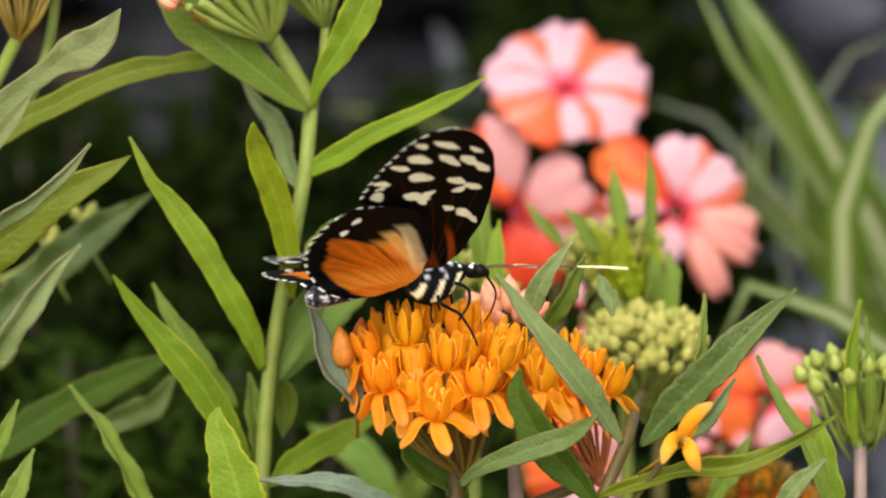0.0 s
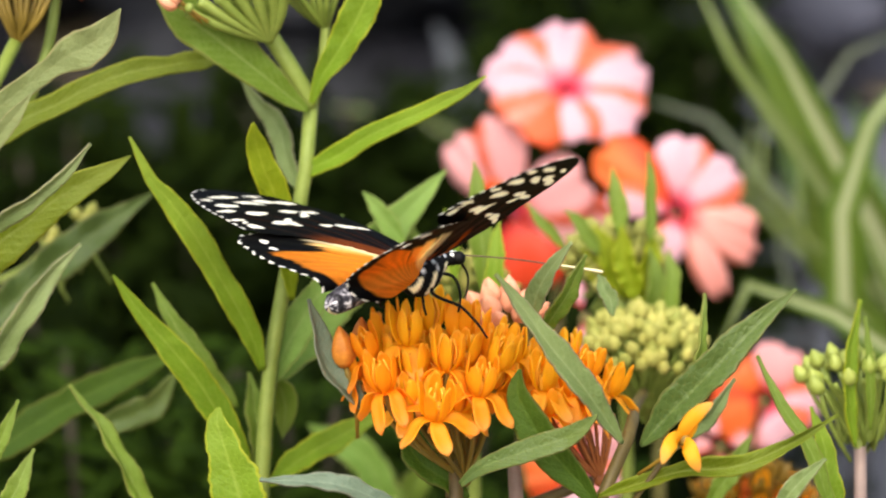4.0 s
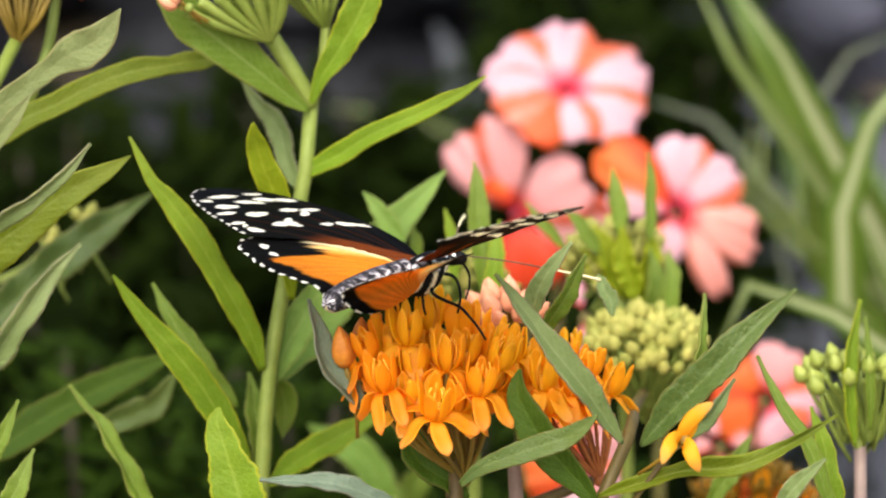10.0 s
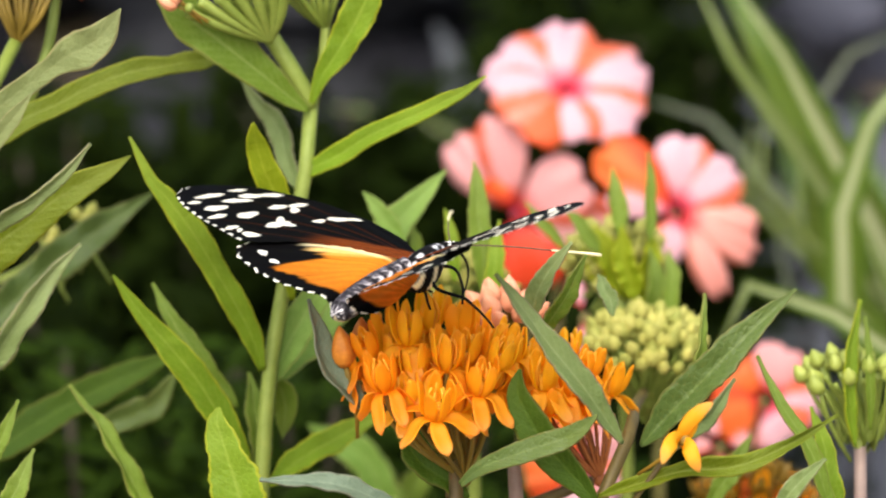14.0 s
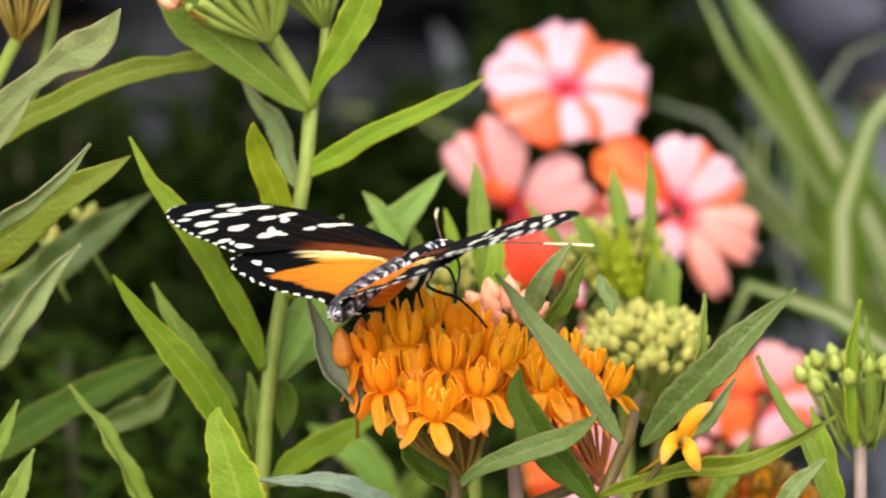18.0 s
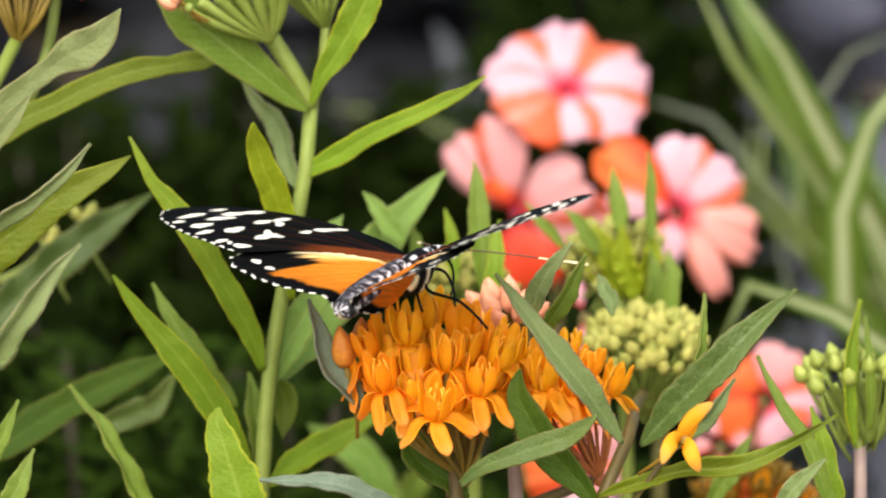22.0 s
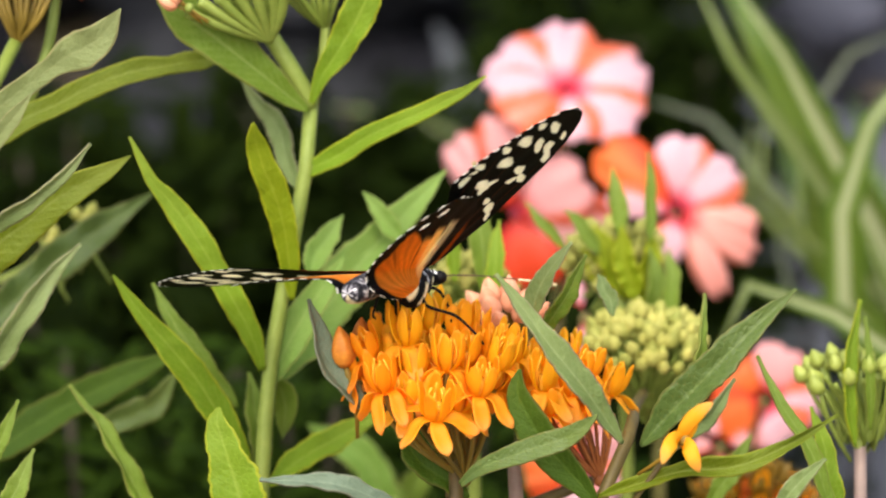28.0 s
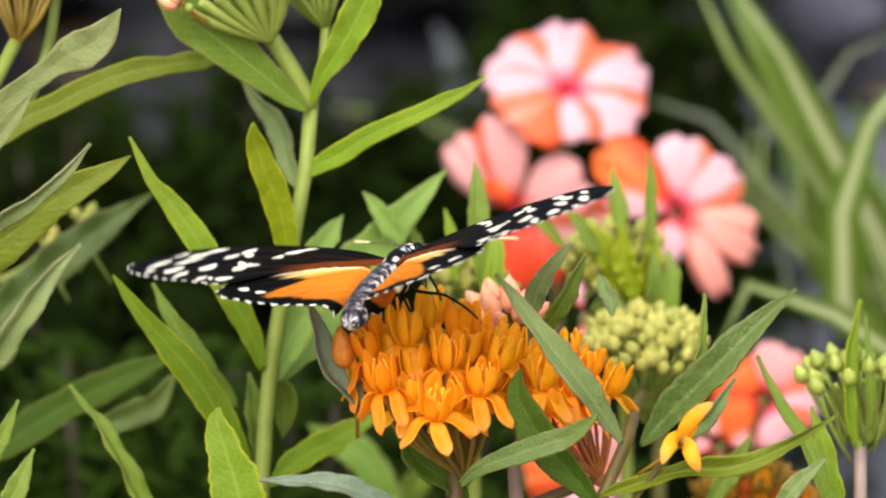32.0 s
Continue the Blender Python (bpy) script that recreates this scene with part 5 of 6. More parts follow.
def greenery(base, label, spread, height, count, size, mat, seed, low=0.35, slim=0.3):
    """A low shrub: twigs from the base, and many small pointed leaves joined into one crown."""
    r = random.Random(seed)
    ob = thing("shrub", base, label, "shrub", "dark shrubs behind the bed")
    bm = bmesh.new()
    tips = []
    for k in range(14):
        a = r.uniform(0, 6.28)
        q = Vector((math.cos(a) * spread[0] * r.uniform(.2, .9), math.sin(a) * spread[1] * r.uniform(.2, .9), height * r.uniform(max(.5, low), 1)))
        tube(bm, [(0, 0, 0), q * 0.5 + Vector((0, 0, height * .12)), q], 0.004, 0.0012, 5, 6)
        tips.append(q)
    part("branch", bm, TWIG, ob)
    bm = bmesh.new()
    for k in range(count):
        q = tips[k % len(tips)] * r.uniform(low, 1.0) + Vector((r.gauss(0, spread[0] * .22), r.gauss(0, spread[1] * .22), r.gauss(0, height * .1 * (1 - low) / 0.65)))
        q.z = min(max(q.z, 0.01), height - r.uniform(0, 0.03))
        d = Vector((r.gauss(0, 1), r.gauss(0, 1), r.gauss(0.2, .6))).normalized()
        ln = size * r.uniform(.6, 1.3)
        blade(bm, [q, q + d * ln * .5 + Vector((0, 0, ln * .06)), q + d * ln * .85, q + d * ln], lance(ln * slim, .4), Vector((r.gauss(0, .5), -.5, 1)).normalized(), .2, across=2)
    tagged(part("foliage", bm, mat, ob), kind="stuff")
    return ob


# Shrubs whose near-black leaves carry the shade of the background in their colour.
greenery((-0.119, 0.9781, 0), "dark green ferny shrub in the shade", (.16, .1), .50, 2600, .024, LEAF_FERN_SHADE, 1, .6)
greenery((-0.0688, 0.9292, 0), "low ferny green plant behind the milkweed stems", (.14, .08), .46, 2600, .022, LEAF_FERN_SHADE, 2, .6)
greenery((-0.024, 0.9781, 0), "low ferny green plant behind the flower head", (.14, .08), .44, 2400, .022, LEAF_FERN_SHADE, 3, .6)
greenery((0.027, 1.0075, 0), "leafy green plant under the impatiens flowers", (.07, .05), .46, 420, .06, LEAF_FERN_SHADE, 4)
greenery((0.1482, 1.2716, 0), "leafy green plant among the strap leaves", (.10, .06), .40, 220, .06, LEAF_FERN_SHADE, 5)
greenery((-0.1011, 1.2716, 0), "tall dark shrub before the rock bank", (.16, .1), .48, 2600, .03, LEAF_FERN_SHADE, 6, .6)
greenery((0.0766, 1.389, 0), "tall dark shrub before the rock bank", (.045, .05), .60, 900, .06, LEAF_FERN_SHADE, 7)
# Narrow shrubs added as a dark backdrop where the gaps lie in deep shade.
greenery((-0.0967, 1.10, 0), "tall narrow near-black shrub added to darken the gap before the rocks", (0.030, .04), 0.492, 1900, .022, LEAF_FERN_SHADE, 13, .72)
greenery((-0.0823, 1.14, 0), "tall narrow near-black shrub added to darken the gap before the rocks", (0.024, .04), 0.511, 1900, .022, LEAF_FERN_SHADE, 11, .72)
greenery((-0.0704, 1.18, 0), "tall narrow near-black shrub added to darken the gap before the rocks", (0.030, .04), 0.493, 1900, .022, LEAF_FERN_SHADE, 16, .72)
greenery((-0.0293, 1.12, 0), "tall narrow near-black shrub added to darken the gap before the rocks", (0.035, .04), 0.497, 1900, .022, LEAF_FERN_SHADE, 12, .72)
greenery((-0.0088, 1.10, 0), "tall narrow near-black shrub added to darken the gap before the rocks", (0.030, .04), 0.489, 1900, .022, LEAF_FERN_SHADE, 14, .72)
greenery((0.0208, 1.20, 0), "tall narrow near-black shrub added to darken the gap before the rocks", (0.030, .04), 0.518, 1900, .022, LEAF_FERN_SHADE, 15, .72)
greenery((0.0857, 1.20, 0), "tall narrow near-black shrub added to darken the gap before the rocks", (0.045, .04), 0.516, 1900, .022, LEAF_FERN_SHADE, 17, .72)
greenery((-0.1347, 1.10, 0), "tall narrow near-black shrub added to darken the gap before the rocks", (0.030, .04), 0.492, 1900, .022, LEAF_FERN_SHADE, 18, .72)
greenery((-0.1563, 1.16, 0), "tall narrow near-black shrub added to darken the gap before the rocks", (0.030, .04), 0.502, 1900, .022, LEAF_FERN_SHADE, 19, .72)
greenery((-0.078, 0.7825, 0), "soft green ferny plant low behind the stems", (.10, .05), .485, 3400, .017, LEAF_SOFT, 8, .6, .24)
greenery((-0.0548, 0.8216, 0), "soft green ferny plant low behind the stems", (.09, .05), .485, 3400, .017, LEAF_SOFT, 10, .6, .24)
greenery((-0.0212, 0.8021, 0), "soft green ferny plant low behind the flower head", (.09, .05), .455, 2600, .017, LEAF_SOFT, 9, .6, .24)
IMP_DARK = plain_material("dark_red_petal", lin(70, 14, 8), lin(120, 26, 14), 120, 0.6, 0.2)
impatiens((-0.1258, 0.9692, 0.4302), (0.2, -1, 0.2), 0, 0.0043, [(10, .9, .8, IMP_DARK, 6), (130, .9, .8, IMP_DARK, 6), (-110, .85, .8, IMP_DARK, 6)], "small dark red impatiens flower deep in the shade")


# ---- the butterfly ----


def curve_through(points, at):
    """Heights of a smooth curve through (x, y) points at the places given."""
    x, y = np.array(points, float).T
    fine = np.linspace(x[0], x[-1], 600)
    low = np.interp(fine, x, y)
    k = np.hanning(41)
    k /= k.sum()
    pad = np.r_[2 * low[0] - low[20:0:-1], low, 2 * low[-1] - low[-2:-22:-1]]
    return np.interp(at, fine, np.convolve(pad, k, "valid"))


def step(x, a, b):
    t = np.clip((x - a) / (b - a), 0, 1)
    return t * t * (3 - 2 * t)


BLACK_C, WHITE_C, CREAM_C = lin(8, 7, 8)[:3], lin(255, 254, 246)[:3], lin(255, 240, 192)[:3]
ORANGE_C, BROWN_C, RUST_C, PALE_C = lin(238, 152, 44)[:3], lin(128, 62, 22)[:3], lin(178, 82, 10)[:3], lin(255, 250, 222)[:3]

# white spots of the forewing: place along and across the wing, half length, half width, slant (mm, degrees)
FORE_SPOTS = [(40.5, -6.8, 2.8, .85, 118), (40.4, -11.2, 1.3, .75, 118), (38.6, -1.1, 1.7, .55, 128), (35.6, -5.2, 2.8, .85, 130), (35.4, -1.6, 2.2, 1.0, 132), (32.6, 1.6, 2.2, .85, 134),
              (36.0, -10.6, 2.3, 1.25, 113), (33.2, -13.0, 1.9, .75, 112), (30.0, -8.8, 2.2, 1.35, 103), (28.3, -15.1, 1.5, .8, 100), (26.6, -14.9, .9, .5, 60), (24.1, -14.9, 1.6, 1.05, 150),
              (23.7, -8.0, 2.5, 1.15, 107), (24.6, -5.9, 1.2, .8, 60), (22.3, -6.4, 1.3, .8, 140), (28.6, -1.9, 1.8, .95, 114), (26.4, 1.7, 1.9, .8, 116), (25.6, -.6, 1.2, .9, 60), (19.6, -.9, 1.25, .7, 120), (17.9, 2.2, 2.0, .95, 130), (15.8, 4.5, 1.5, .55, 140)]
HIND_SPOTS = [(18.9, -17.6, 1.2, .85, 20), (15.2, -19.0, 1.1, .8, 10)]


def blend(col, m, colour):
    return col * (1 - m[..., None]) + np.array(colour) * m[..., None]


def paint_spots(col, a, b, spots, colour):
    for ca, cb, la, lb, slant in spots:
        s = math.radians(slant)
        u = (a - ca) * math.cos(s) + (b - cb) * math.sin(s)
        v = -(a - ca) * math.sin(s) + (b - cb) * math.cos(s)
        wob = 0.10 * np.sin(3 * np.arctan2(v, u) + ca)
        m = 1 - step((np.abs(u / (la * 1.08)) ** 1.6 + np.abs(v / (lb * 0.98)) ** 1.6) ** 0.625 + wob, 0.88, 1.06)
        col[:] = blend(col, m, colour)


def fore_pattern(a, b, lead, trail, under):
    col = np.zeros(a.shape + (3,)) + np.array(BLACK_C)
    # rusty brown wedge along the inner margin
    line = b - (-0.50 * a - 0.2)
    m = step(line, -2.6, -1.6) * (1 - step(line, 2.2, 3.6)) * (1 - step(a, 11, 18)) * (0.55 + 0.45 * np.sin(line * 3.2) ** 2)
    col = col * (1 - m[..., None]) + np.array(BROWN_C) * m[..., None] * 1.25
    for k in range(5):
        slope = 0.16 - 0.17 * k
        d = np.abs(b - (1.0 + slope * a - 0.0035 * a * a))
        m = (1 - step(d, 0.05, 0.22)) * (1 - step(a, 24, 36)) * 0.25
        col = col * (1 - m[..., None]) + np.array(BROWN_C) * m[..., None]
    if under:
        bow = b - (4.3 - 0.12 * a - 0.013 * a * a)
        m = step(bow, -0.9, -0.2) * (1 - step(bow, 0.3, 1.1)) * (1 - step(a, 9, 15))
        col = blend(col, m * 0.85, lin(200, 96, 24)[:3])
    paint_spots(col, a, b, [(ca, cb, la * 1.06, lb * 1.2, sl) for ca, cb, la, lb, sl in FORE_SPOTS] if under else FORE_SPOTS, PALE_C if under else WHITE_C)
    # pairs of white fringe dots along the outer margin
    edge = b - trail
    dots = (np.sin(a * 2.9) > -0.05) & (a > 23)
    m = (1 - step(edge, 0.25, 0.7)) * dots * 0.95
    m = np.maximum(m, (1 - step(46.3 - a, 0.2, 0.7)) * (np.sin(b * 2.6) > 0.1) * 0.9)
    return col * (1 - m[..., None]) + np.array(WHITE_C) * m[..., None]


def hind_pattern(a, b, lead, trail, under):
    """Black; an orange field split by dark veins, a cream band on its front edge, white dots along the margin."""
    col = np.zeros(a.shape + (3,)) + np.array(BLACK_C)
    fan = np.arctan2(-(b + 1.5), a + 4.0)
    streak = 0.5 + 0.5 * np.sin(fan * 58 + 0.8 * np.sin(a * 0.7))
    tooth = np.abs(np.sin(fan * 9.0 + 0.5))
    # the field ends in fingers between the veins
    rim = step(b - trail, 2.6 + 1.2 * (1 - tooth), 3.8 + 1.2 * (1 - tooth))
    far = 1 - step(a + 0.28 * (b + 19.0), 11.0 + 1.5 * tooth, 12.4 + 1.5 * tooth)
    field = rim * far * np.maximum(step(lead - b, 2.3, 3.4), 1 - step(a, 1.5, 4))
    dusk = (0.12 if under else 0.0) + step(-b, 10, 20)[..., None] * 0.3
    orange = np.array(ORANGE_C) * (1 - dusk) + np.array(RUST_C) * dusk
    orange = orange * ((0.84 if under else 0.86) + (0.24 if under else 0.16) * streak[..., None])
    col = blend(col, field, (0, 0, 0)) + orange * field[..., None]
    thick = 1.7 if under else 1.0
    vein = (1 - step(tooth, 0.03 * thick, 0.15 * thick)) * step(a, 0 if under else 4, 5 if under else 11) * (0.6 if under else 0.75)
    col = blend(col, vein * (1 - 0.3 * streak), BLACK_C)
    # cream band: three pale fingers, yellowing towards the field
    line = b - (-0.73 * a - 0.6)
    wide = 1.7 if under else 1.0
    for off, half, a0, a1, colour in ((-1.9, 0.95, 4.0, 12.5, lin(250, 182, 84)[:3]), (0.0, 1.0, 1.0, 15.2, lin(255, 214, 138)[:3]), (1.9, 0.95, 3.0, 17.0, CREAM_C)):
        m = (1 - step(np.abs(line - off * wide * np.clip(a / 12, 0.25, 1.1)), half * wide * 0.55, half * wide * 1.2)) * (1 - step(a, a1 - 2.6, a1)) * step(a, a0 - 2, a0 + 2)
        col = blend(col, m * 0.95, colour)
    paint_spots(col, a, b, HIND_SPOTS, WHITE_C)
    edge = b - trail
    dots = step(np.sin((a - 0.4 * b) * 2.6), -0.2, 0.2)
    m = (1 - step(edge, 0.35, 0.8)) * dots
    m = np.maximum(m, (1 - step(24.0 - a, 0.25, 0.7)) * step(np.sin(b * 3.0), -0.2, 0.2) * 0.9)
    return blend(col, m, WHITE_C)


def wing_mesh(name, side, lead_pts, trail_pts, pattern, z0, gutter):
    """A wing, an upper and an under skin of scales, in its own plane (mm), x outwards, y forwards; gutter: the inner part bends down beside the body."""
    a0, a1 = lead_pts[0][0], lead_pts[-1][0]
    na, nb = 240, 120
    s = np.linspace(0, 1, na)
    s = np.where(s > 0.8, 0.8 + 0.2 * np.sin((s - 0.8) / 0.2 * math.pi / 2) , s)
    A = a0 + (a1 - a0) * s
    lead = curve_through(lead_pts, A)
    trail = curve_through(trail_pts, A)
    trail = trail + 0.22 * np.sin(A * 2.9) * step(A, 3, 8)
    mid = (lead[-1] + trail[-1]) / 2
    lead, trail = np.maximum(lead, trail + 0.02), trail
    w = np.linspace(0, 1, nb)
    a = np.repeat(A[:, None], nb, 1)
    b = trail[:, None] + (lead - trail)[:, None] * w[None, :]
    col = np.stack([pattern(a, b, lead[:, None], trail[:, None], under) for under in (False, True)])
    z = z0 + 0.5 * np.sin(np.clip(a / a1, 0, 1) * 3.14) - 0.0006 * np.clip(a - 20, 0, 99) ** 2 + 0.05 * np.sin(np.arctan2(b, a + 7) * 40)
    x = a.copy()
    if gutter:
        r, bend = 2.5, 3.2
        th = np.clip((bend - a) / r, 0, math.pi / 2)
        rest = np.clip(bend - a - r * math.pi / 2, 0, 99)
        x = np.where(a < bend, bend - r * np.sin(th), a)
        z = z - np.where(a < bend, r * (1 - np.cos(th)) + rest, 0) - 0.035 * np.clip(-6 - b, 0, 99)
    v = np.concatenate([np.stack([x * side, b - 0.4, z + gap], -1).reshape(-1, 3) for gap in (0.03, -0.03)]) * 0.001
    n = 2 * na * nb
    idx = np.arange(na * nb).reshape(na, nb)
    top = np.stack([idx[:-1, :-1], idx[1:, :-1], idx[1:, 1:], idx[:-1, 1:]], -1).reshape(-1, 4)
    ring = np.r_[idx[:, 0], idx[-1, 1:], idx[-2::-1, -1], idx[0, -2:0:-1]]
    nxt, low = np.roll(ring, -1), na * nb
    faces = np.concatenate([top, top[:, ::-1] + low, np.stack([nxt, ring, ring + low, nxt + low], -1)])
    if side < 0:
        faces = faces[:, ::-1]
    data = bpy.data.meshes.new(name)
    data.from_pydata(v.tolist(), [], faces.tolist())
    att = data.color_attributes.new("pattern", "FLOAT_COLOR", "POINT")
    rgba = np.ones((n, 4), np.float32)
    rgba[:, :3] = col.reshape(-1, 3)
    att.data.foreach_set("color", rgba.ravel())
    data.polygons.foreach_set("use_smooth", [True] * len(data.polygons))
    return data


FORE_LEAD = [(0, 2.7), (5, 5.2), (14, 6.5), (23, 5.9), (30, 4.6), (37, 2.4), (41.5, -.4), (44.6, -3.2), (46.0, -5.6), (46.4, -7.8)]
FORE_TRAIL = [(0, -1.5), (5, -3.6), (10, -5.5), (16, -10.0), (20, -14.8), (23.5, -18.2), (28, -17.6), (34, -16.4), (40, -14.4), (43.5, -12.3), (45.8, -10.2), (46.4, -7.9)]
HIND_LEAD = [(-2.8, -11), (-2, -7), (-.8, -3.4), (1, -1.2), (4, -.3), (8, -.8), (13, -1.9), (17, -3.9), (20, -6.5), (23.1, -11.6), (24.2, -18.4)]
HIND_TRAIL = [(-2.8, -15.5), (-2, -18.4), (0, -21.0), (4, -23.6), (9, -24.7), (14, -24.5), (18.5, -23.1), (21.8, -21.4), (24.2, -18.5)]


def body_mesh(name, stations, colour, sides=28, per=10):
    """A round body along y: stations (y, z, half width, half height) in mm, with a pattern over it."""
    st = np.array(stations, float)
    n = (len(st) - 1) * per + 1
    f = np.linspace(0, len(st) - 1, n)
    k = np.hanning(per + 3)
    k /= k.sum()

    def smooth(c):
        raw = np.interp(f, np.arange(len(st)), c)
        p = len(k) // 2
        return np.convolve(np.r_[[raw[0]] * p, raw, [raw[-1]] * p], k, "valid")[:n]

    y, z, rw, rh = st[0, 0] + (np.interp(f, np.arange(len(st)), st[:, 0]) - st[0, 0]), smooth(st[:, 1]), smooth(st[:, 2]), smooth(st[:, 3])
    rw[0] = rh[0] = rw[-1] = rh[-1] = 0.02
    th = np.linspace(0, 2 * math.pi, sides, endpoint=False)
    x = rw[:, None] * np.sin(th)
    zz = z[:, None] + rh[:, None] * np.cos(th)
    yy = np.repeat(y[:, None], sides, 1)
    v = np.stack([x, yy, zz], -1).reshape(-1, 3) * 0.001
    idx = np.arange(n * sides).reshape(n, sides)
    nx = np.roll(idx, -1, 1)
    faces = np.stack([idx[:-1], idx[1:], nx[1:], nx[:-1]], -1).reshape(-1, 4)
    data = bpy.data.meshes.new(name)
    data.from_pydata(v.tolist(), [], faces.tolist())
    att = data.color_attributes.new("pattern", "FLOAT_COLOR", "POINT")
    rgba = np.ones((n * sides, 4), np.float32)
    rgba[:, :3] = colour(yy, np.repeat(th[None], n, 0)).reshape(-1, 3)
    att.data.foreach_set("color", rgba.ravel())
    data.polygons.foreach_set("use_smooth", [True] * len(data.polygons))
    return data


def abdomen_colour(y, th):
    """Dark slate segments, mottled, with broken rows of white dashes down the sides and a pale belly."""
    t = np.where(th > math.pi, 2 * math.pi - th, th)
    col = np.zeros(y.shape + (3,)) + np.array(lin(44, 42, 48)[:3])
    cloud = np.array([[noise.noise(Vector((math.sin(q) * 1.6, p * 0.7, math.cos(q) * 1.6))) for p, q in zip(ys, ths)] for ys, ths in zip(y, th)])
    speck = np.array([[noise.noise(Vector((math.sin(q) * 5.5, p * 2.6, math.cos(q) * 5.5))) for p, q in zip(ys, ths)] for ys, ths in zip(y, th)])
    col = blend(col, step(cloud, 0.0, 0.5) * 0.5, lin(116, 112, 122)[:3])
    col = blend(col, step(speck, 0.15, 0.5) * 0.5, lin(150, 146, 152)[:3])
    ring = 0.5 + 0.5 * np.sin(y * 2 * math.pi / 2.7 + 0.3 * np.sin(t * 5))
    col = blend(col, (1 - step(ring, 0.05, 0.35)) * 0.75, BLACK_C)
    for at, wide, dim in ((0.55, 0.12, 0.45), (1.0, 0.16, 0.8), (1.5, 0.19, 0.9), (2.1, 0.15, 0.7)):
        m = (1 - step(np.abs(t - at - 0.14 * np.sin(y * 2.1 + at * 5)), wide * 0.4, wide * 1.2)) * step(ring, 0.25, 0.6)
        col = blend(col, m * dim * step(cloud + 0.5 * speck, -0.35, 0.15), lin(232, 228, 230)[:3])
    return blend(col, step(t, 2.5, 2.8) * 0.8, lin(206, 190, 150)[:3])


def thorax_colour(y, th):
    """Black with white spots above and cream stripes down the flanks."""
    t = np.where(th > math.pi, 2 * math.pi - th, th)
    col = np.zeros(y.shape + (3,)) + np.array(BLACK_C)
    for cy, ct, ry, rt in ((3.6, .5, .7, .2), (-0.8, .55, .95, .2), (5.0, .3, .45, .16), (5.3, .85, .4, .2), (1.6, .95, .5, .13), (-2.9, .7, .9, .2), (2.2, 1.25, .6, .14), (-1.4, 1.2, .7, .14)):
        col = blend(col, (1 - step(np.sqrt(((y - cy) / ry) ** 2 + ((t - ct) / rt) ** 2), .6, 1.15)) * 0.9, lin(224, 226, 230)[:3])
    stripe = np.sin((y + 1.6 * (t - 2.0)) * 1.75 + 0.4)
    return blend(col, step(stripe, 0.25, 0.6) * step(t, 1.35, 1.5) * (1 - step(t, 2.55, 2.7)), lin(236, 226, 184)[:3])


def head_colour(y, th):
    t = np.where(th > math.pi, 2 * math.pi - th, th)
    col = np.zeros(y.shape + (3,)) + np.array(BLACK_C)
    for cy, ct, ry, rt in ((8.2, .3, .35, .22), (9.3, .42, .4, .22), (7.6, .9, .4, .25), (9.9, .2, .3, .3)):
        col = blend(col, 1 - step(np.sqrt(((y - cy) / ry) ** 2 + ((t - ct) / rt) ** 2), .75, 1.1), WHITE_C)
    return col


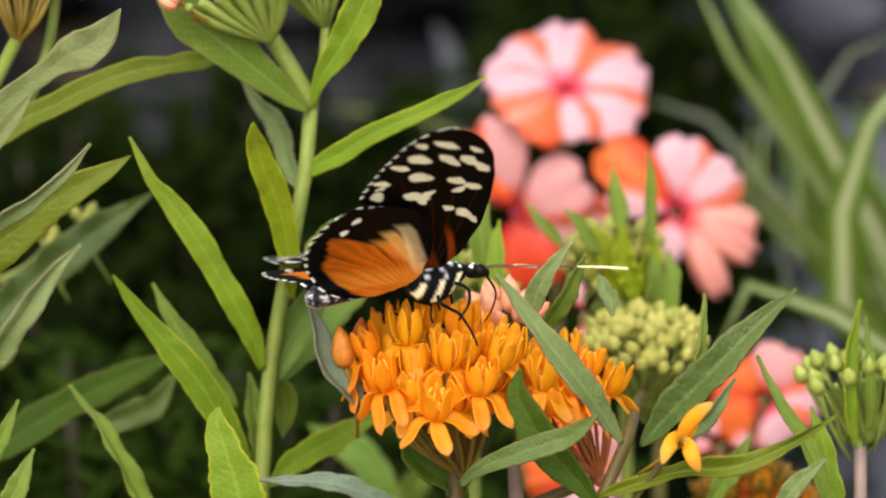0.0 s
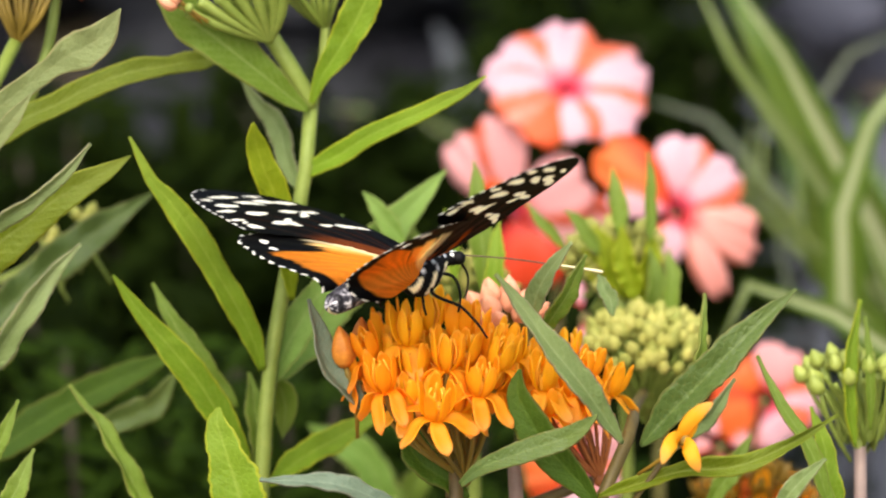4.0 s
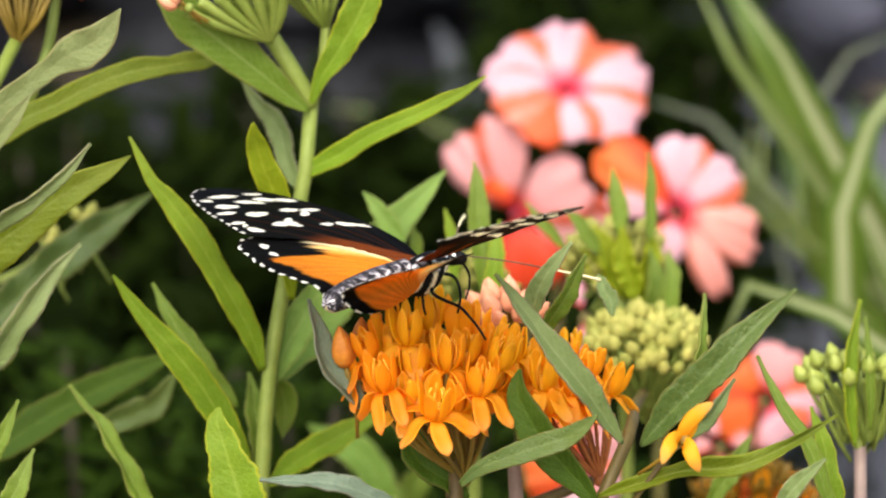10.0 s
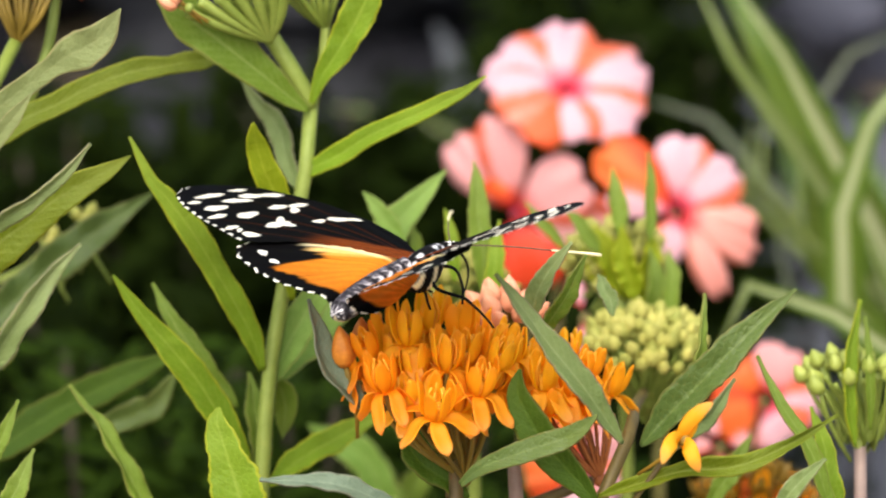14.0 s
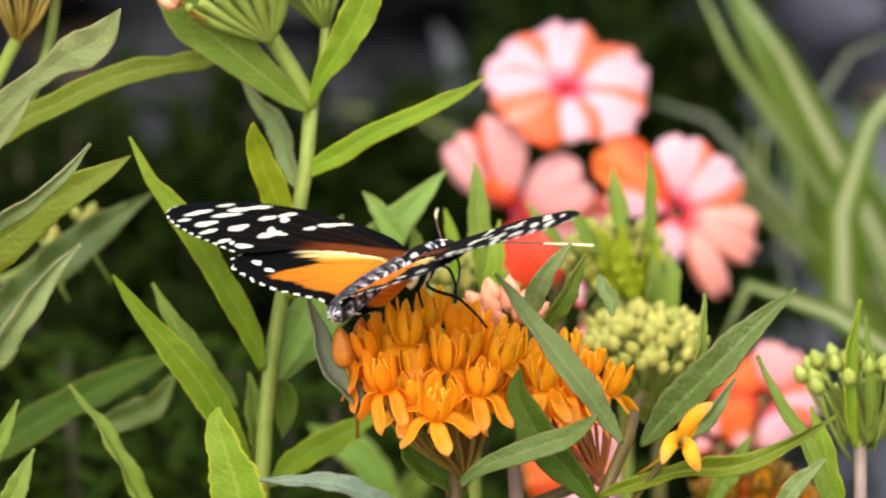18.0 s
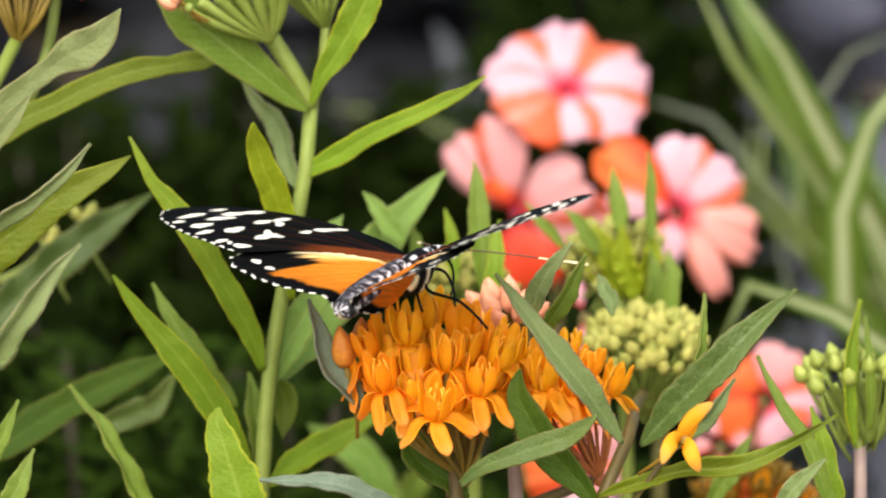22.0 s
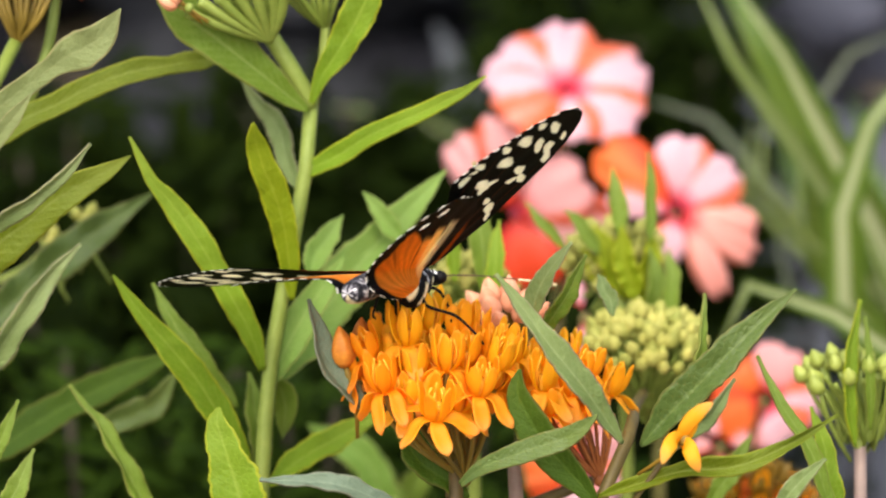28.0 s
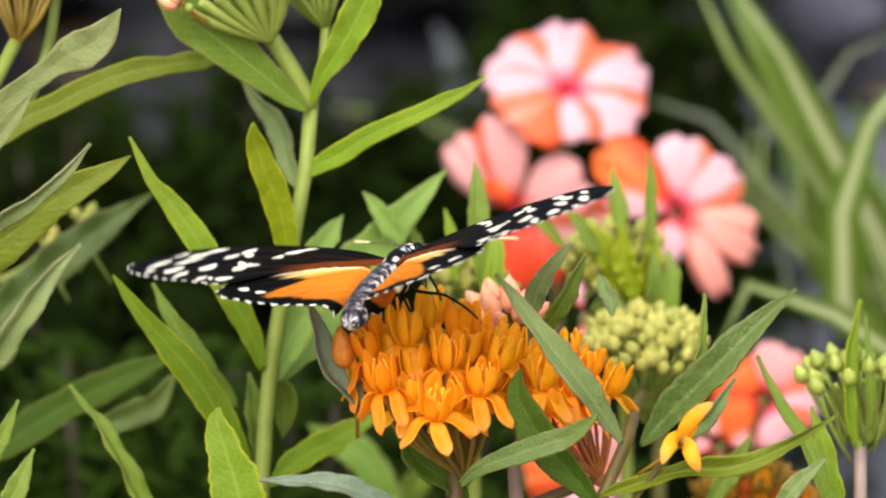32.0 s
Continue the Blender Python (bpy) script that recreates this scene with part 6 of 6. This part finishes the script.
def build_butterfly():
    b = new("butterfly")
    b.empty_display_size = 0.01
    tagged(b, "black, white-spotted and orange longwing butterfly feeding on a flower head", "butterfly")
    made = {"body": b}
    slung = Matrix.Translation((0.0, 0.0008, -0.0016))
    part("thorax", body_mesh("thorax", [(-4.5, -.8, 1.4, 1.6), (-3, -1.2, 2.2, 3.0), (0, -1.2, 2.6, 3.9), (3, -.5, 2.5, 3.4), (5.6, .6, 1.8, 1.9), (6.8, .7, 1.1, 1.1)], thorax_colour), FUR, b, "black thorax with white spots and cream stripes", slung)
    part("abdomen", body_mesh("abdomen", [(-23.6, -2.4, .8, .8), (-22.2, -2.2, 1.9, 1.8), (-18, -1.5, 2.25, 2.15), (-12, -.6, 2.1, 2.0), (-7, -.1, 1.7, 1.7), (-3.5, .1, 1.4, 1.6)], abdomen_colour, 44, 16), FUR, b, "slate-grey abdomen with rows of white dashes", Matrix.Translation((0.0, 0.0008, -0.0009)) @ Matrix.Diagonal((1.14, 1.0, 1.14, 1.0)))
    head_ob = part("head", body_mesh("head", [(6.4, .7, .8, .8), (7.6, .7, 1.5, 1.4), (9, .6, 1.6, 1.45), (10.6, .3, 1.1, 1.0), (11.4, 0, .4, .5)], head_colour), FUR, b, "black head with white dots", slung)
    for side in (-1, 1):
        bm = bmesh.new()
        bmesh.ops.create_icosphere(bm, subdivisions=3, radius=0.00125)
        part("eye", bm, BLACK, head_ob, "dark round compound eye", at=Matrix.Translation((side * .00128, .0091, .0006)))
        key = "left" if side < 0 else "right"
        made["fore_" + key] = part("forewing", wing_mesh("forewing", side, FORE_LEAD, FORE_TRAIL, fore_pattern, 0.12, False), WING, b, "black forewing with white spots and a rusty wedge")
        made["hind_" + key] = part("hindwing", wing_mesh("hindwing", side, HIND_LEAD[0 if side > 0 else 2:], HIND_TRAIL[0 if side > 0 else 2:], hind_pattern, -0.16, True), WING, b, "orange hindwing with a cream band and black dotted margin")
        bm = bmesh.new()
        tube(bm, [(0, 0, 0), (0.0002 * side, 0.009, 0.0004), (0, 0.0175, 0.0002)], 0.00015, 0.00014, 6, 10, 0)
        tube(bm, [(0, 0.0172, 0.0002), (-0.0003 * side, 0.0225, 0), (-0.0008 * side, 0.0262, -0.0003)], 0.00016, 0.0003, 8, 8, 1)
        made["antenna_" + key] = part("antenna", bm, (ANTENNA_SHAFT, ANTENNA_TIP), b, "thin brown antenna with a cream club")
    bm = bmesh.new()
    tube(bm, [(0, 0.0108, -0.0003), (0.0002, 0.0124, -0.0035), (0.0004, 0.0112, -0.0068), (0, 0.0098, -0.0088)], 0.00028, 0.00014, 6, 10)
    part("proboscis", bm, BLACK, b, "thin dark proboscis", slung)
    for side in (-1, 1):
        for k, (y0, y1, y2, out1, out2, drop) in enumerate(((3.4, 5.4, 7.0, 3.4, 4.4, 8.4), (0.8, 2.6, 4.6, 4.2, 5.4, 7.8), (-2.0, -3.4, -4.6, 4.2, 5.2, 7.4))):
            bm = bmesh.new()
            knee = Vector((side * out1, y1, -3.0))
            foot = Vector((side * out2, y2, -drop))
            root = Vector((side * 1.3, y0, -2.2))
            pts = [root, root.lerp(knee, .55) + Vector((0, 0, .3)), knee.lerp(root, .08), knee.lerp(foot, .08), knee.lerp(foot, .5), foot, foot + Vector((0, .9, -.5))]
            if side > 0:
                pts = (((1.3, 3.2, -2.6), (2.4, 5.8, -3.2), (3.0, 6.8, -4.2), (4.6, 6.0, -6.6), (6.0, 4.0, -8.4), (6.4, 3.2, -9.2)),
                       ((1.2, 0.6, -2.2), (1.9, 1.2, -4.6), (2.4, 1.5, -6.0), (7.2, 3.1, -8.1), (8.2, 3.3, -8.9), (10.6, 3.8, -11.4), (12.2, 4.0, -13.6)),
                       ((1.2, -1.4, -2.2), (0.9, -0.4, -5.4), (0.6, 0.4, -6.6), (1.2, 0.0, -8.4), (1.4, 0.2, -9.6)))[k]
            tube(bm, [Vector(p) * 0.001 for p in pts], 0.00036, 0.0002, 6, 22)
            part("leg", bm, BLACK, b, "thin black leg")
    return made


flyer = build_butterfly()


def motions():
    """Body, wings and antennae through the clip; wings open from the first seconds and beat again near the end."""
    body = [
        (0, pose(-0.00317, 0.54684, 0.56010, -0.3, -11.0, -67.4)), (0.5, pose(-0.00356, 0.54645, 0.56027, 1.5, -10.4, -66.5)),
        (1, pose(-0.00314, 0.54582, 0.55958, 0.4, -9.4, -60.6)), (1.5, pose(-0.00228, 0.54605, 0.55923, 0.6, -8.0, -55.8)),
        (2, pose(-0.00340, 0.54656, 0.55992, 5.0, -7.8, -50.9)), (2.5, pose(-0.00411, 0.54679, 0.56070, -2.8, -6.6, -41.7)),
        (3, pose(-0.00490, 0.54745, 0.56058, -1.7, -5.9, -38.9)), (3.5, pose(-0.00486, 0.54717, 0.56104, -0.7, -5.2, -40.7)),
        (5.5, pose(-0.00478, 0.54807, 0.56155, 9.4, -0.3, -43.4)), (6, pose(-0.00475, 0.54828, 0.56171, 9.4, 0.7, -44.7)),
        (7, pose(-0.00419, 0.54764, 0.56209, 4.8, 0.8, -45.7)), (8, pose(-0.00433, 0.54687, 0.56192, 2.8, -0.7, -45.3)),
        (9, pose(-0.00436, 0.54668, 0.56200, 1.2, -2.4, -43.0)), (10, pose(-0.00467, 0.54691, 0.56150, 1.1, -2.7, -43.7)),
        (11, pose(-0.00476, 0.54685, 0.56178, 3.7, -3.2, -42.7)), (12, pose(-0.00492, 0.54681, 0.56191, 3.6, -3.5, -42.6)),
        (13, pose(-0.00533, 0.54687, 0.56191, 6.4, -5.7, -43.6)), (14, pose(-0.00485, 0.54660, 0.56220, 7.0, -5.5, -40.2)),
        (17, pose(-0.00474, 0.54753, 0.56226, 6.9, -3.6, -41.4)), (18, pose(-0.00594, 0.54773, 0.56209, 8.0, -3.4, -38.1)),
        (19, pose(-0.00610, 0.54777, 0.56201, 7.8, -4.4, -37.9)), (20, pose(-0.00619, 0.54767, 0.56196, 7.5, -4.3, -36.5)),
        (21, pose(-0.00611, 0.54696, 0.56210, 5.6, -5.8, -34.8)), (22, pose(-0.00611, 0.54709, 0.56173, 3.9, -6.2, -33.0)),
        (23, pose(-0.00591, 0.54706, 0.56153, 2.2, -6.7, -33.3)), (24, pose(-0.00589, 0.54695, 0.56136, 1.1, -6.8, -32.7)),
        (25, pose(-0.00593, 0.54635, 0.56145, -1.0, -8.4, -30.6)), (25.5, pose(-0.00553, 0.54679, 0.56108, -4.1, -9.6, -29.5)),
        (27.5, pose(-0.00700, 0.54990, 0.55955, -7.6, -9.0, -26.4)), (28, pose(-0.00621, 0.55042, 0.55871, -10.8, -9.2, -26.1)),
        (29, pose(-0.00775, 0.54927, 0.55938, -11.0, -6.9, -21.3)), (30, pose(-0.00798, 0.54948, 0.55982, -5.7, -5.0, -20.6)),
        (30.4, pose(-0.00886, 0.54832, 0.56049, 3.5, -6.6, -20.4)), (30.6, pose(-0.00953, 0.54787, 0.56020, 5.8, -8.8, -16.3)),
        (30.8, pose(-0.00960, 0.54756, 0.56108, 0.6, -10.7, -17.6)), (30.9, pose(-0.00955, 0.54730, 0.56129, 1.0, -11.1, -16.8)),
        (31, pose(-0.00978, 0.54685, 0.56139, 5.6, -8.7, -16.8)), (31.1, pose(-0.00980, 0.54688, 0.56102, 7.6, -7.7, -13.2)),
        (31.2, pose(-0.01037, 0.54667, 0.56118, 10.8, -10.1, -13.4)), (31.5, pose(-0.00985, 0.54660, 0.56140, 6.4, -10.4, -18.2)),
        (31.8, pose(-0.00937, 0.54670, 0.56173, 3.5, -11.8, -23.5)), (32, pose(-0.00932, 0.54628, 0.56150, 7.0, -11.4, -21.0)),
    ]
    left = [
        (0, pose(-0.0015, 0, 0, 0.3, 4.2, 2.0)), (0.5, pose(-0.0015, 0, 0, -0.2, 5.6, 1.7)),
        (1, pose(-0.0015, 0, 0, -0.7, 1.8, 1.2)), (1.2, pose(-0.0015, 0, 0, -1.7, -1.4, 0.1)),
        (1.5, pose(-0.0015, 0, 0, -3.1, 6.3, 0.9)), (1.6, pose(-0.0015, 0, 0, -2.9, 5.8, -0.1)),
        (1.8, pose(-0.0015, 0, 0, -2.4, 8.9, -0.0)), (2, pose(-0.0015, 0, 0, -2.0, 14.7, 1.5)),
        (2.2, pose(-0.0015, 0, 0, -2.6, 9.3, 0.1)), (2.4, pose(-0.0015, 0, 0, -3.3, 7.4, -0.4)),
        (2.5, pose(-0.0015, 0, 0, -3.6, 9.4, 0.3)), (2.6, pose(-0.0015, 0, 0, -3.4, 9.3, -0.6)),
        (2.8, pose(-0.0015, 0, 0, -2.9, 11.5, -0.3)), (3, pose(-0.0015, 0, 0, -2.5, 14.3, 0.2)),
        (3.5, pose(-0.0015, 0, 0, -3.8, 14.9, -0.0)), (5.5, pose(-0.0015, 0, 0, -3.6, 9.1, -0.1)),
        (6, pose(-0.0015, 0, 0, -3.2, 8.3, -0.2)), (7, pose(-0.0015, 0, 0, -0.7, 10.6, 0.8)),
        (8, pose(-0.0015, 0, 0, -0.7, 13.0, 1.5)), (9, pose(-0.0015, 0, 0, 0.1, 13.4, 1.3)),
        (10, pose(-0.0015, 0, 0, 0.6, 13.5, 2.0)), (11, pose(-0.0015, 0, 0, -0.7, 13.2, 1.9)),
        (12, pose(-0.0015, 0, 0, 0.7, 15.8, 3.1)), (13, pose(-0.0015, 0, 0, -0.5, 16.0, 4.4)),
        (14, pose(-0.0015, 0, 0, 0.1, 18.2, 2.7)), (17, pose(-0.0015, 0, 0, 1.0, 16.2, 3.5)),
        (18, pose(-0.0015, 0, 0, 0.6, 12.0, 3.0)), (19, pose(-0.0015, 0, 0, 1.0, 14.8, 3.1)),
        (20, pose(-0.0015, 0, 0, 0.9, 13.4, 2.2)), (21, pose(-0.0015, 0, 0, 0.8, 12.9, 2.0)),
        (22, pose(-0.0015, 0, 0, 0.9, 14.3, 1.3)), (23, pose(-0.0015, 0, 0, 0.9, 15.6, 1.9)),
        (24, pose(-0.0015, 0, 0, 0.4, 16.2, 2.3)), (25, pose(-0.0015, 0, 0, 0.3, 15.3, 2.2)),
        (25.5, pose(-0.0015, 0, 0, 0.6, 15.9, 1.9)), (27.5, pose(-0.0015, 0, 0, -1.3, 11.3, -0.1)),
        (28, pose(-0.0015, 0, 0, -5.9, -0.0, -1.8)), (28.5, pose(-0.0015, 0, 0, -4.7, 3.0, -0.9)),
        (29, pose(-0.0015, 0, 0, -3.4, 3.8, -0.2)), (30, pose(-0.0015, 0, 0, 0.0, 0.3, 2.3)),
        (30.2, pose(-0.0015, 0, 0, -0.4, 1.2, 0.4)), (30.4, pose(-0.0015, 0, 0, -0.8, 3.2, -1.4)),
        (30.6, pose(-0.0015, 0, 0, -0.6, 2.8, -1.6)), (30.8, pose(-0.0015, 0, 0, 0.4, 0.3, -2.3)),
        (30.9, pose(-0.0015, 0, 0, 0.1, 1.3, -2.4)), (31, pose(-0.0015, 0, 0, -0.7, 3.4, -2.8)),
        (31.1, pose(-0.0015, 0, 0, 0.6, 6.6, -3.4)), (31.2, pose(-0.0015, 0, 0, 0.1, 5.9, -3.1)),
        (31.5, pose(-0.0015, 0, 0, 3.8, -0.2, -1.9)), (31.8, pose(-0.0015, 0, 0, 3.3, 0.8, 2.8)),
        (32, pose(-0.0015, 0, 0, -1.7, 9.4, -1.5)),
    ]
    left_hind = [(t, m @ pose(0, 0, 0, float(np.interp(t, (0, 27.5, 28, 29, 30), (0, 0, 6, 1.7, 0))))) for t, m in left]
    right = [
        (0, pose(0.0015, 0, 0, -1.8, -31.8, -2.4)), (0.5, pose(0.0015, 0, 0, -1.6, -35.9, -2.5)),
        (1, pose(0.0015, 0, 0, -3.4, -28.1, -0.1)), (1.2, pose(0.0015, 0, 0, -3.6, -27.0, 0.8)),
        (1.5, pose(0.0015, 0, 0, -4.0, -24.2, 0.9)), (1.6, pose(0.0015, 0, 0, -3.8, -28.4, 0.4)),
        (1.8, pose(0.0015, 0, 0, -3.5, -29.8, 0.9)), (2, pose(0.0015, 0, 0, -3.1, -32.8, 0.7)),
        (2.2, pose(0.0015, 0, 0, -3.9, -32.2, 1.2)), (2.4, pose(0.0015, 0, 0, -4.6, -27.1, 1.2)),
        (2.5, pose(0.0015, 0, 0, -5.0, -21.1, 2.9)), (2.6, pose(0.0015, 0, 0, -4.9, -22.1, 2.4)),
        (2.8, pose(0.0015, 0, 0, -4.6, -23.2, 3.5)), (3, pose(0.0015, 0, 0, -4.3, -26.4, 4.2)),
        (3.5, pose(0.0015, 0, 0, -4.9, -29.5, 3.6)), (5.5, pose(0.0015, 0, 0, -2.0, -19.1, 1.5)),
        (6, pose(0.0015, 0, 0, -1.3, -19.6, 0.7)), (7, pose(0.0015, 0, 0, -4.9, -23.2, 0.6)),
        (8, pose(0.0015, 0, 0, -2.3, -22.4, 0.3)), (9, pose(0.0015, 0, 0, -2.6, -20.4, 2.1)),
        (10, pose(0.0015, 0, 0, -2.9, -18.9, -0.3)), (11, pose(0.0015, 0, 0, -6.2, -17.7, -0.8)),
        (12, pose(0.0015, 0, 0, -1.7, -21.6, -1.4)), (13, pose(0.0015, 0, 0, 1.9, -15.5, -5.8)),
        (14, pose(0.0015, 0, 0, 0.5, -17.0, -1.7)), (17, pose(0.0015, 0, 0, -1.3, -12.9, -3.3)),
        (18, pose(0.0015, 0, 0, -0.1, -17.1, -3.7)), (19, pose(0.0015, 0, 0, 1.5, -19.2, -4.2)),
        (20, pose(0.0015, 0, 0, 0.1, -17.8, -4.2)), (21, pose(0.0015, 0, 0, 2.0, -19.6, -2.2)),
        (22, pose(0.0015, 0, 0, 2.0, -17.8, -3.6)), (23, pose(0.0015, 0, 0, -2.1, -20.4, -3.5)),
        (24, pose(0.0015, 0, 0, -0.6, -21.2, -3.4)), (25, pose(0.0015, 0, 0, 0.3, -19.8, -2.5)),
        (25.5, pose(0.0015, 0, 0, -0.4, -21.2, -2.9)), (27.5, pose(0.0015, 0, 0, 2.3, -38.8, -5.0)),
        (28, pose(0.0015, 0, 0, -1.8, -33.9, -2.2)), (28.5, pose(0.0015, 0, 0, -0.1, -35.7, -3.5)),
        (29, pose(0.0015, 0, 0, 1.6, -39.3, -4.5)), (30, pose(0.0015, 0, 0, 2.2, -37.5, -5.2)),
        (30.2, pose(0.0015, 0, 0, 1.9, -39.1, -4.2)), (30.4, pose(0.0015, 0, 0, 1.6, -34.2, -3.4)),
        (30.6, pose(0.0015, 0, 0, 1.7, -31.3, -5.3)), (30.8, pose(0.0015, 0, 0, 1.9, -27.8, -3.0)),
        (30.9, pose(0.0015, 0, 0, 1.2, -27.3, -2.4)), (31, pose(0.0015, 0, 0, -1.0, -25.5, 1.8)),
        (31.1, pose(0.0015, 0, 0, 6.1, -23.7, -2.3)), (31.2, pose(0.0015, 0, 0, 3.6, -25.7, -4.7)),
        (31.5, pose(0.0015, 0, 0, -1.1, -25.9, -2.9)), (31.8, pose(0.0015, 0, 0, 1.0, -16.9, -4.3)),
        (32, pose(0.0015, 0, 0, -1.3, -12.1, 0.1)),
    ]
    marks = (0, 3.5, 5.5, 7, 12, 13, 14, 22, 23.5, 25, 27.5, 30, 31)
    drop = (0, 0, -0.4, -1.6, -2.4, -1.0, -0.4, -0.4, -1.6, -2.4, -0.8, -0.4, 0)
    sag = (2, 3, 1, 1, 1, 0, 0, 0, 1, 1, 4, 4, 0)
    right_hind = [(t, m @ pose(0, 0, 0.001 * float(np.interp(t, marks, drop)), float(np.interp(t, marks, sag)))) for t, m in right]
    walk(flyer["body"], body)
    walk(flyer["fore_left"], left)
    walk(flyer["hind_left"], left_hind)
    walk(flyer["fore_right"], right)
    walk(flyer["hind_right"], right_hind)
    walk(flyer["antenna_left"], [
        (0, pose(-0.0006, 0.0105, -0.0006, -2.5, 0, 45)), (0.5, pose(-0.0006, 0.0105, -0.0006, -2.5, 0, 45)), (1, pose(-0.0006, 0.0105, -0.0006, 1.5, 0, 46)),
        (5.5, pose(-0.0006, 0.0105, -0.0006, -4.5, 0, 41)), (6, pose(-0.0006, 0.0105, -0.0006, -5.5, 0, 41)), (7, pose(-0.0006, 0.0105, -0.0006, -0.5, 0, 42)),
        (8, pose(-0.0006, 0.0105, -0.0006, -0.5, 0, 41)), (9, pose(-0.0006, 0.0105, -0.0006, 1.5, 0, 40)), (10, pose(-0.0006, 0.0105, -0.0006, 5.5, 0, 41)),
        (11, pose(-0.0006, 0.0105, -0.0006, -0.5, 0, 41)), (12, pose(-0.0006, 0.0105, -0.0006, 1.5, 0, 41)), (13, pose(-0.0006, 0.0105, -0.0006, 2.5, 0, 44)),
        (14, pose(-0.0006, 0.0105, -0.0006, 0.5, 0, 41)), (17, pose(-0.0006, 0.0105, -0.0006, -0.5, 0, 42)), (18, pose(-0.0006, 0.0105, -0.0006, -1.5, 0, 42)),
        (19, pose(-0.0006, 0.0105, -0.0006, -4.5, 0, 44)), (20, pose(-0.0006, 0.0105, -0.0006, -4.5, 0, 43)), (21, pose(-0.0006, 0.0105, -0.0006, -5.5, 0, 46)),
        (22, pose(-0.0006, 0.0105, -0.0006, -7.5, 0, 44)), (23, pose(-0.0006, 0.0105, -0.0006, -3.5, 0, 44)), (24, pose(-0.0006, 0.0105, -0.0006, -4.5, 0, 44)),
        (25, pose(-0.0006, 0.0105, -0.0006, -3.5, 0, 45)), (30.4, pose(-0.0006, 0.0105, -0.0006, -5.5, 0, 46)), (31, pose(-0.0006, 0.0105, -0.0006, -6.5, 0, 46)), (32, pose(-0.0006, 0.0105, -0.0006, -5.0, 0, 47)),
    ])
    walk(flyer["antenna_right"], [
        (0, pose(0.0006, 0.0105, -0.0006, -3.5, 0, -27)), (0.5, pose(0.0006, 0.0105, -0.0006, -3.5, 0, -27)), (2, pose(0.0006, 0.0105, -0.0006, -6.5, 0, -43)),
        (3, pose(0.0006, 0.0105, -0.0006, -15.5, 0, -56)), (3.5, pose(0.0006, 0.0105, -0.0006, -9.5, 0, -53)), (5.5, pose(0.0006, 0.0105, -0.0006, -10.5, 0, -53)),
        (6, pose(0.0006, 0.0105, -0.0006, -9.5, 0, -51)), (7, pose(0.0006, 0.0105, -0.0006, -6.5, 0, -50)), (8, pose(0.0006, 0.0105, -0.0006, -10.5, 0, -51)),
        (9, pose(0.0006, 0.0105, -0.0006, -15.5, 0, -43)), (10, pose(0.0006, 0.0105, -0.0006, -13.5, 0, -41)), (11, pose(0.0006, 0.0105, -0.0006, -11.5, 0, -53)),
        (12, pose(0.0006, 0.0105, -0.0006, -6.5, 0, -52)), (13, pose(0.0006, 0.0105, -0.0006, -11.5, 0, -51)), (14, pose(0.0006, 0.0105, -0.0006, -11.5, 0, -55)),
        (17, pose(0.0006, 0.0105, -0.0006, -10.5, 0, -54)), (18, pose(0.0006, 0.0105, -0.0006, -7.5, 0, -56)), (19, pose(0.0006, 0.0105, -0.0006, -8.5, 0, -57)),
        (20, pose(0.0006, 0.0105, -0.0006, -8.5, 0, -58)), (21, pose(0.0006, 0.0105, -0.0006, -8.5, 0, -59)), (22, pose(0.0006, 0.0105, -0.0006, -12.5, 0, -62)),
        (23, pose(0.0006, 0.0105, -0.0006, -9.5, 0, -61)), (24, pose(0.0006, 0.0105, -0.0006, -9.5, 0, -61)), (25, pose(0.0006, 0.0105, -0.0006, -13.5, 0, -49)),
        (25.5, pose(0.0006, 0.0105, -0.0006, -12.5, 0, -45)), (27.5, pose(0.0006, 0.0105, -0.0006, -5.5, 0, -39)), (28, pose(0.0006, 0.0105, -0.0006, -5.5, 0, -31)),
        (29, pose(0.0006, 0.0105, -0.0006, -1.5, 0, -38)), (30, pose(0.0006, 0.0105, -0.0006, 0.5, 0, -36)), (30.4, pose(0.0006, 0.0105, -0.0006, -7.5, 0, -39)),
        (31, pose(0.0006, 0.0105, -0.0006, -10.5, 0, -42)), (32, pose(0.0006, 0.0105, -0.0006, -15.5, 0, -27)),
    ])


motions()
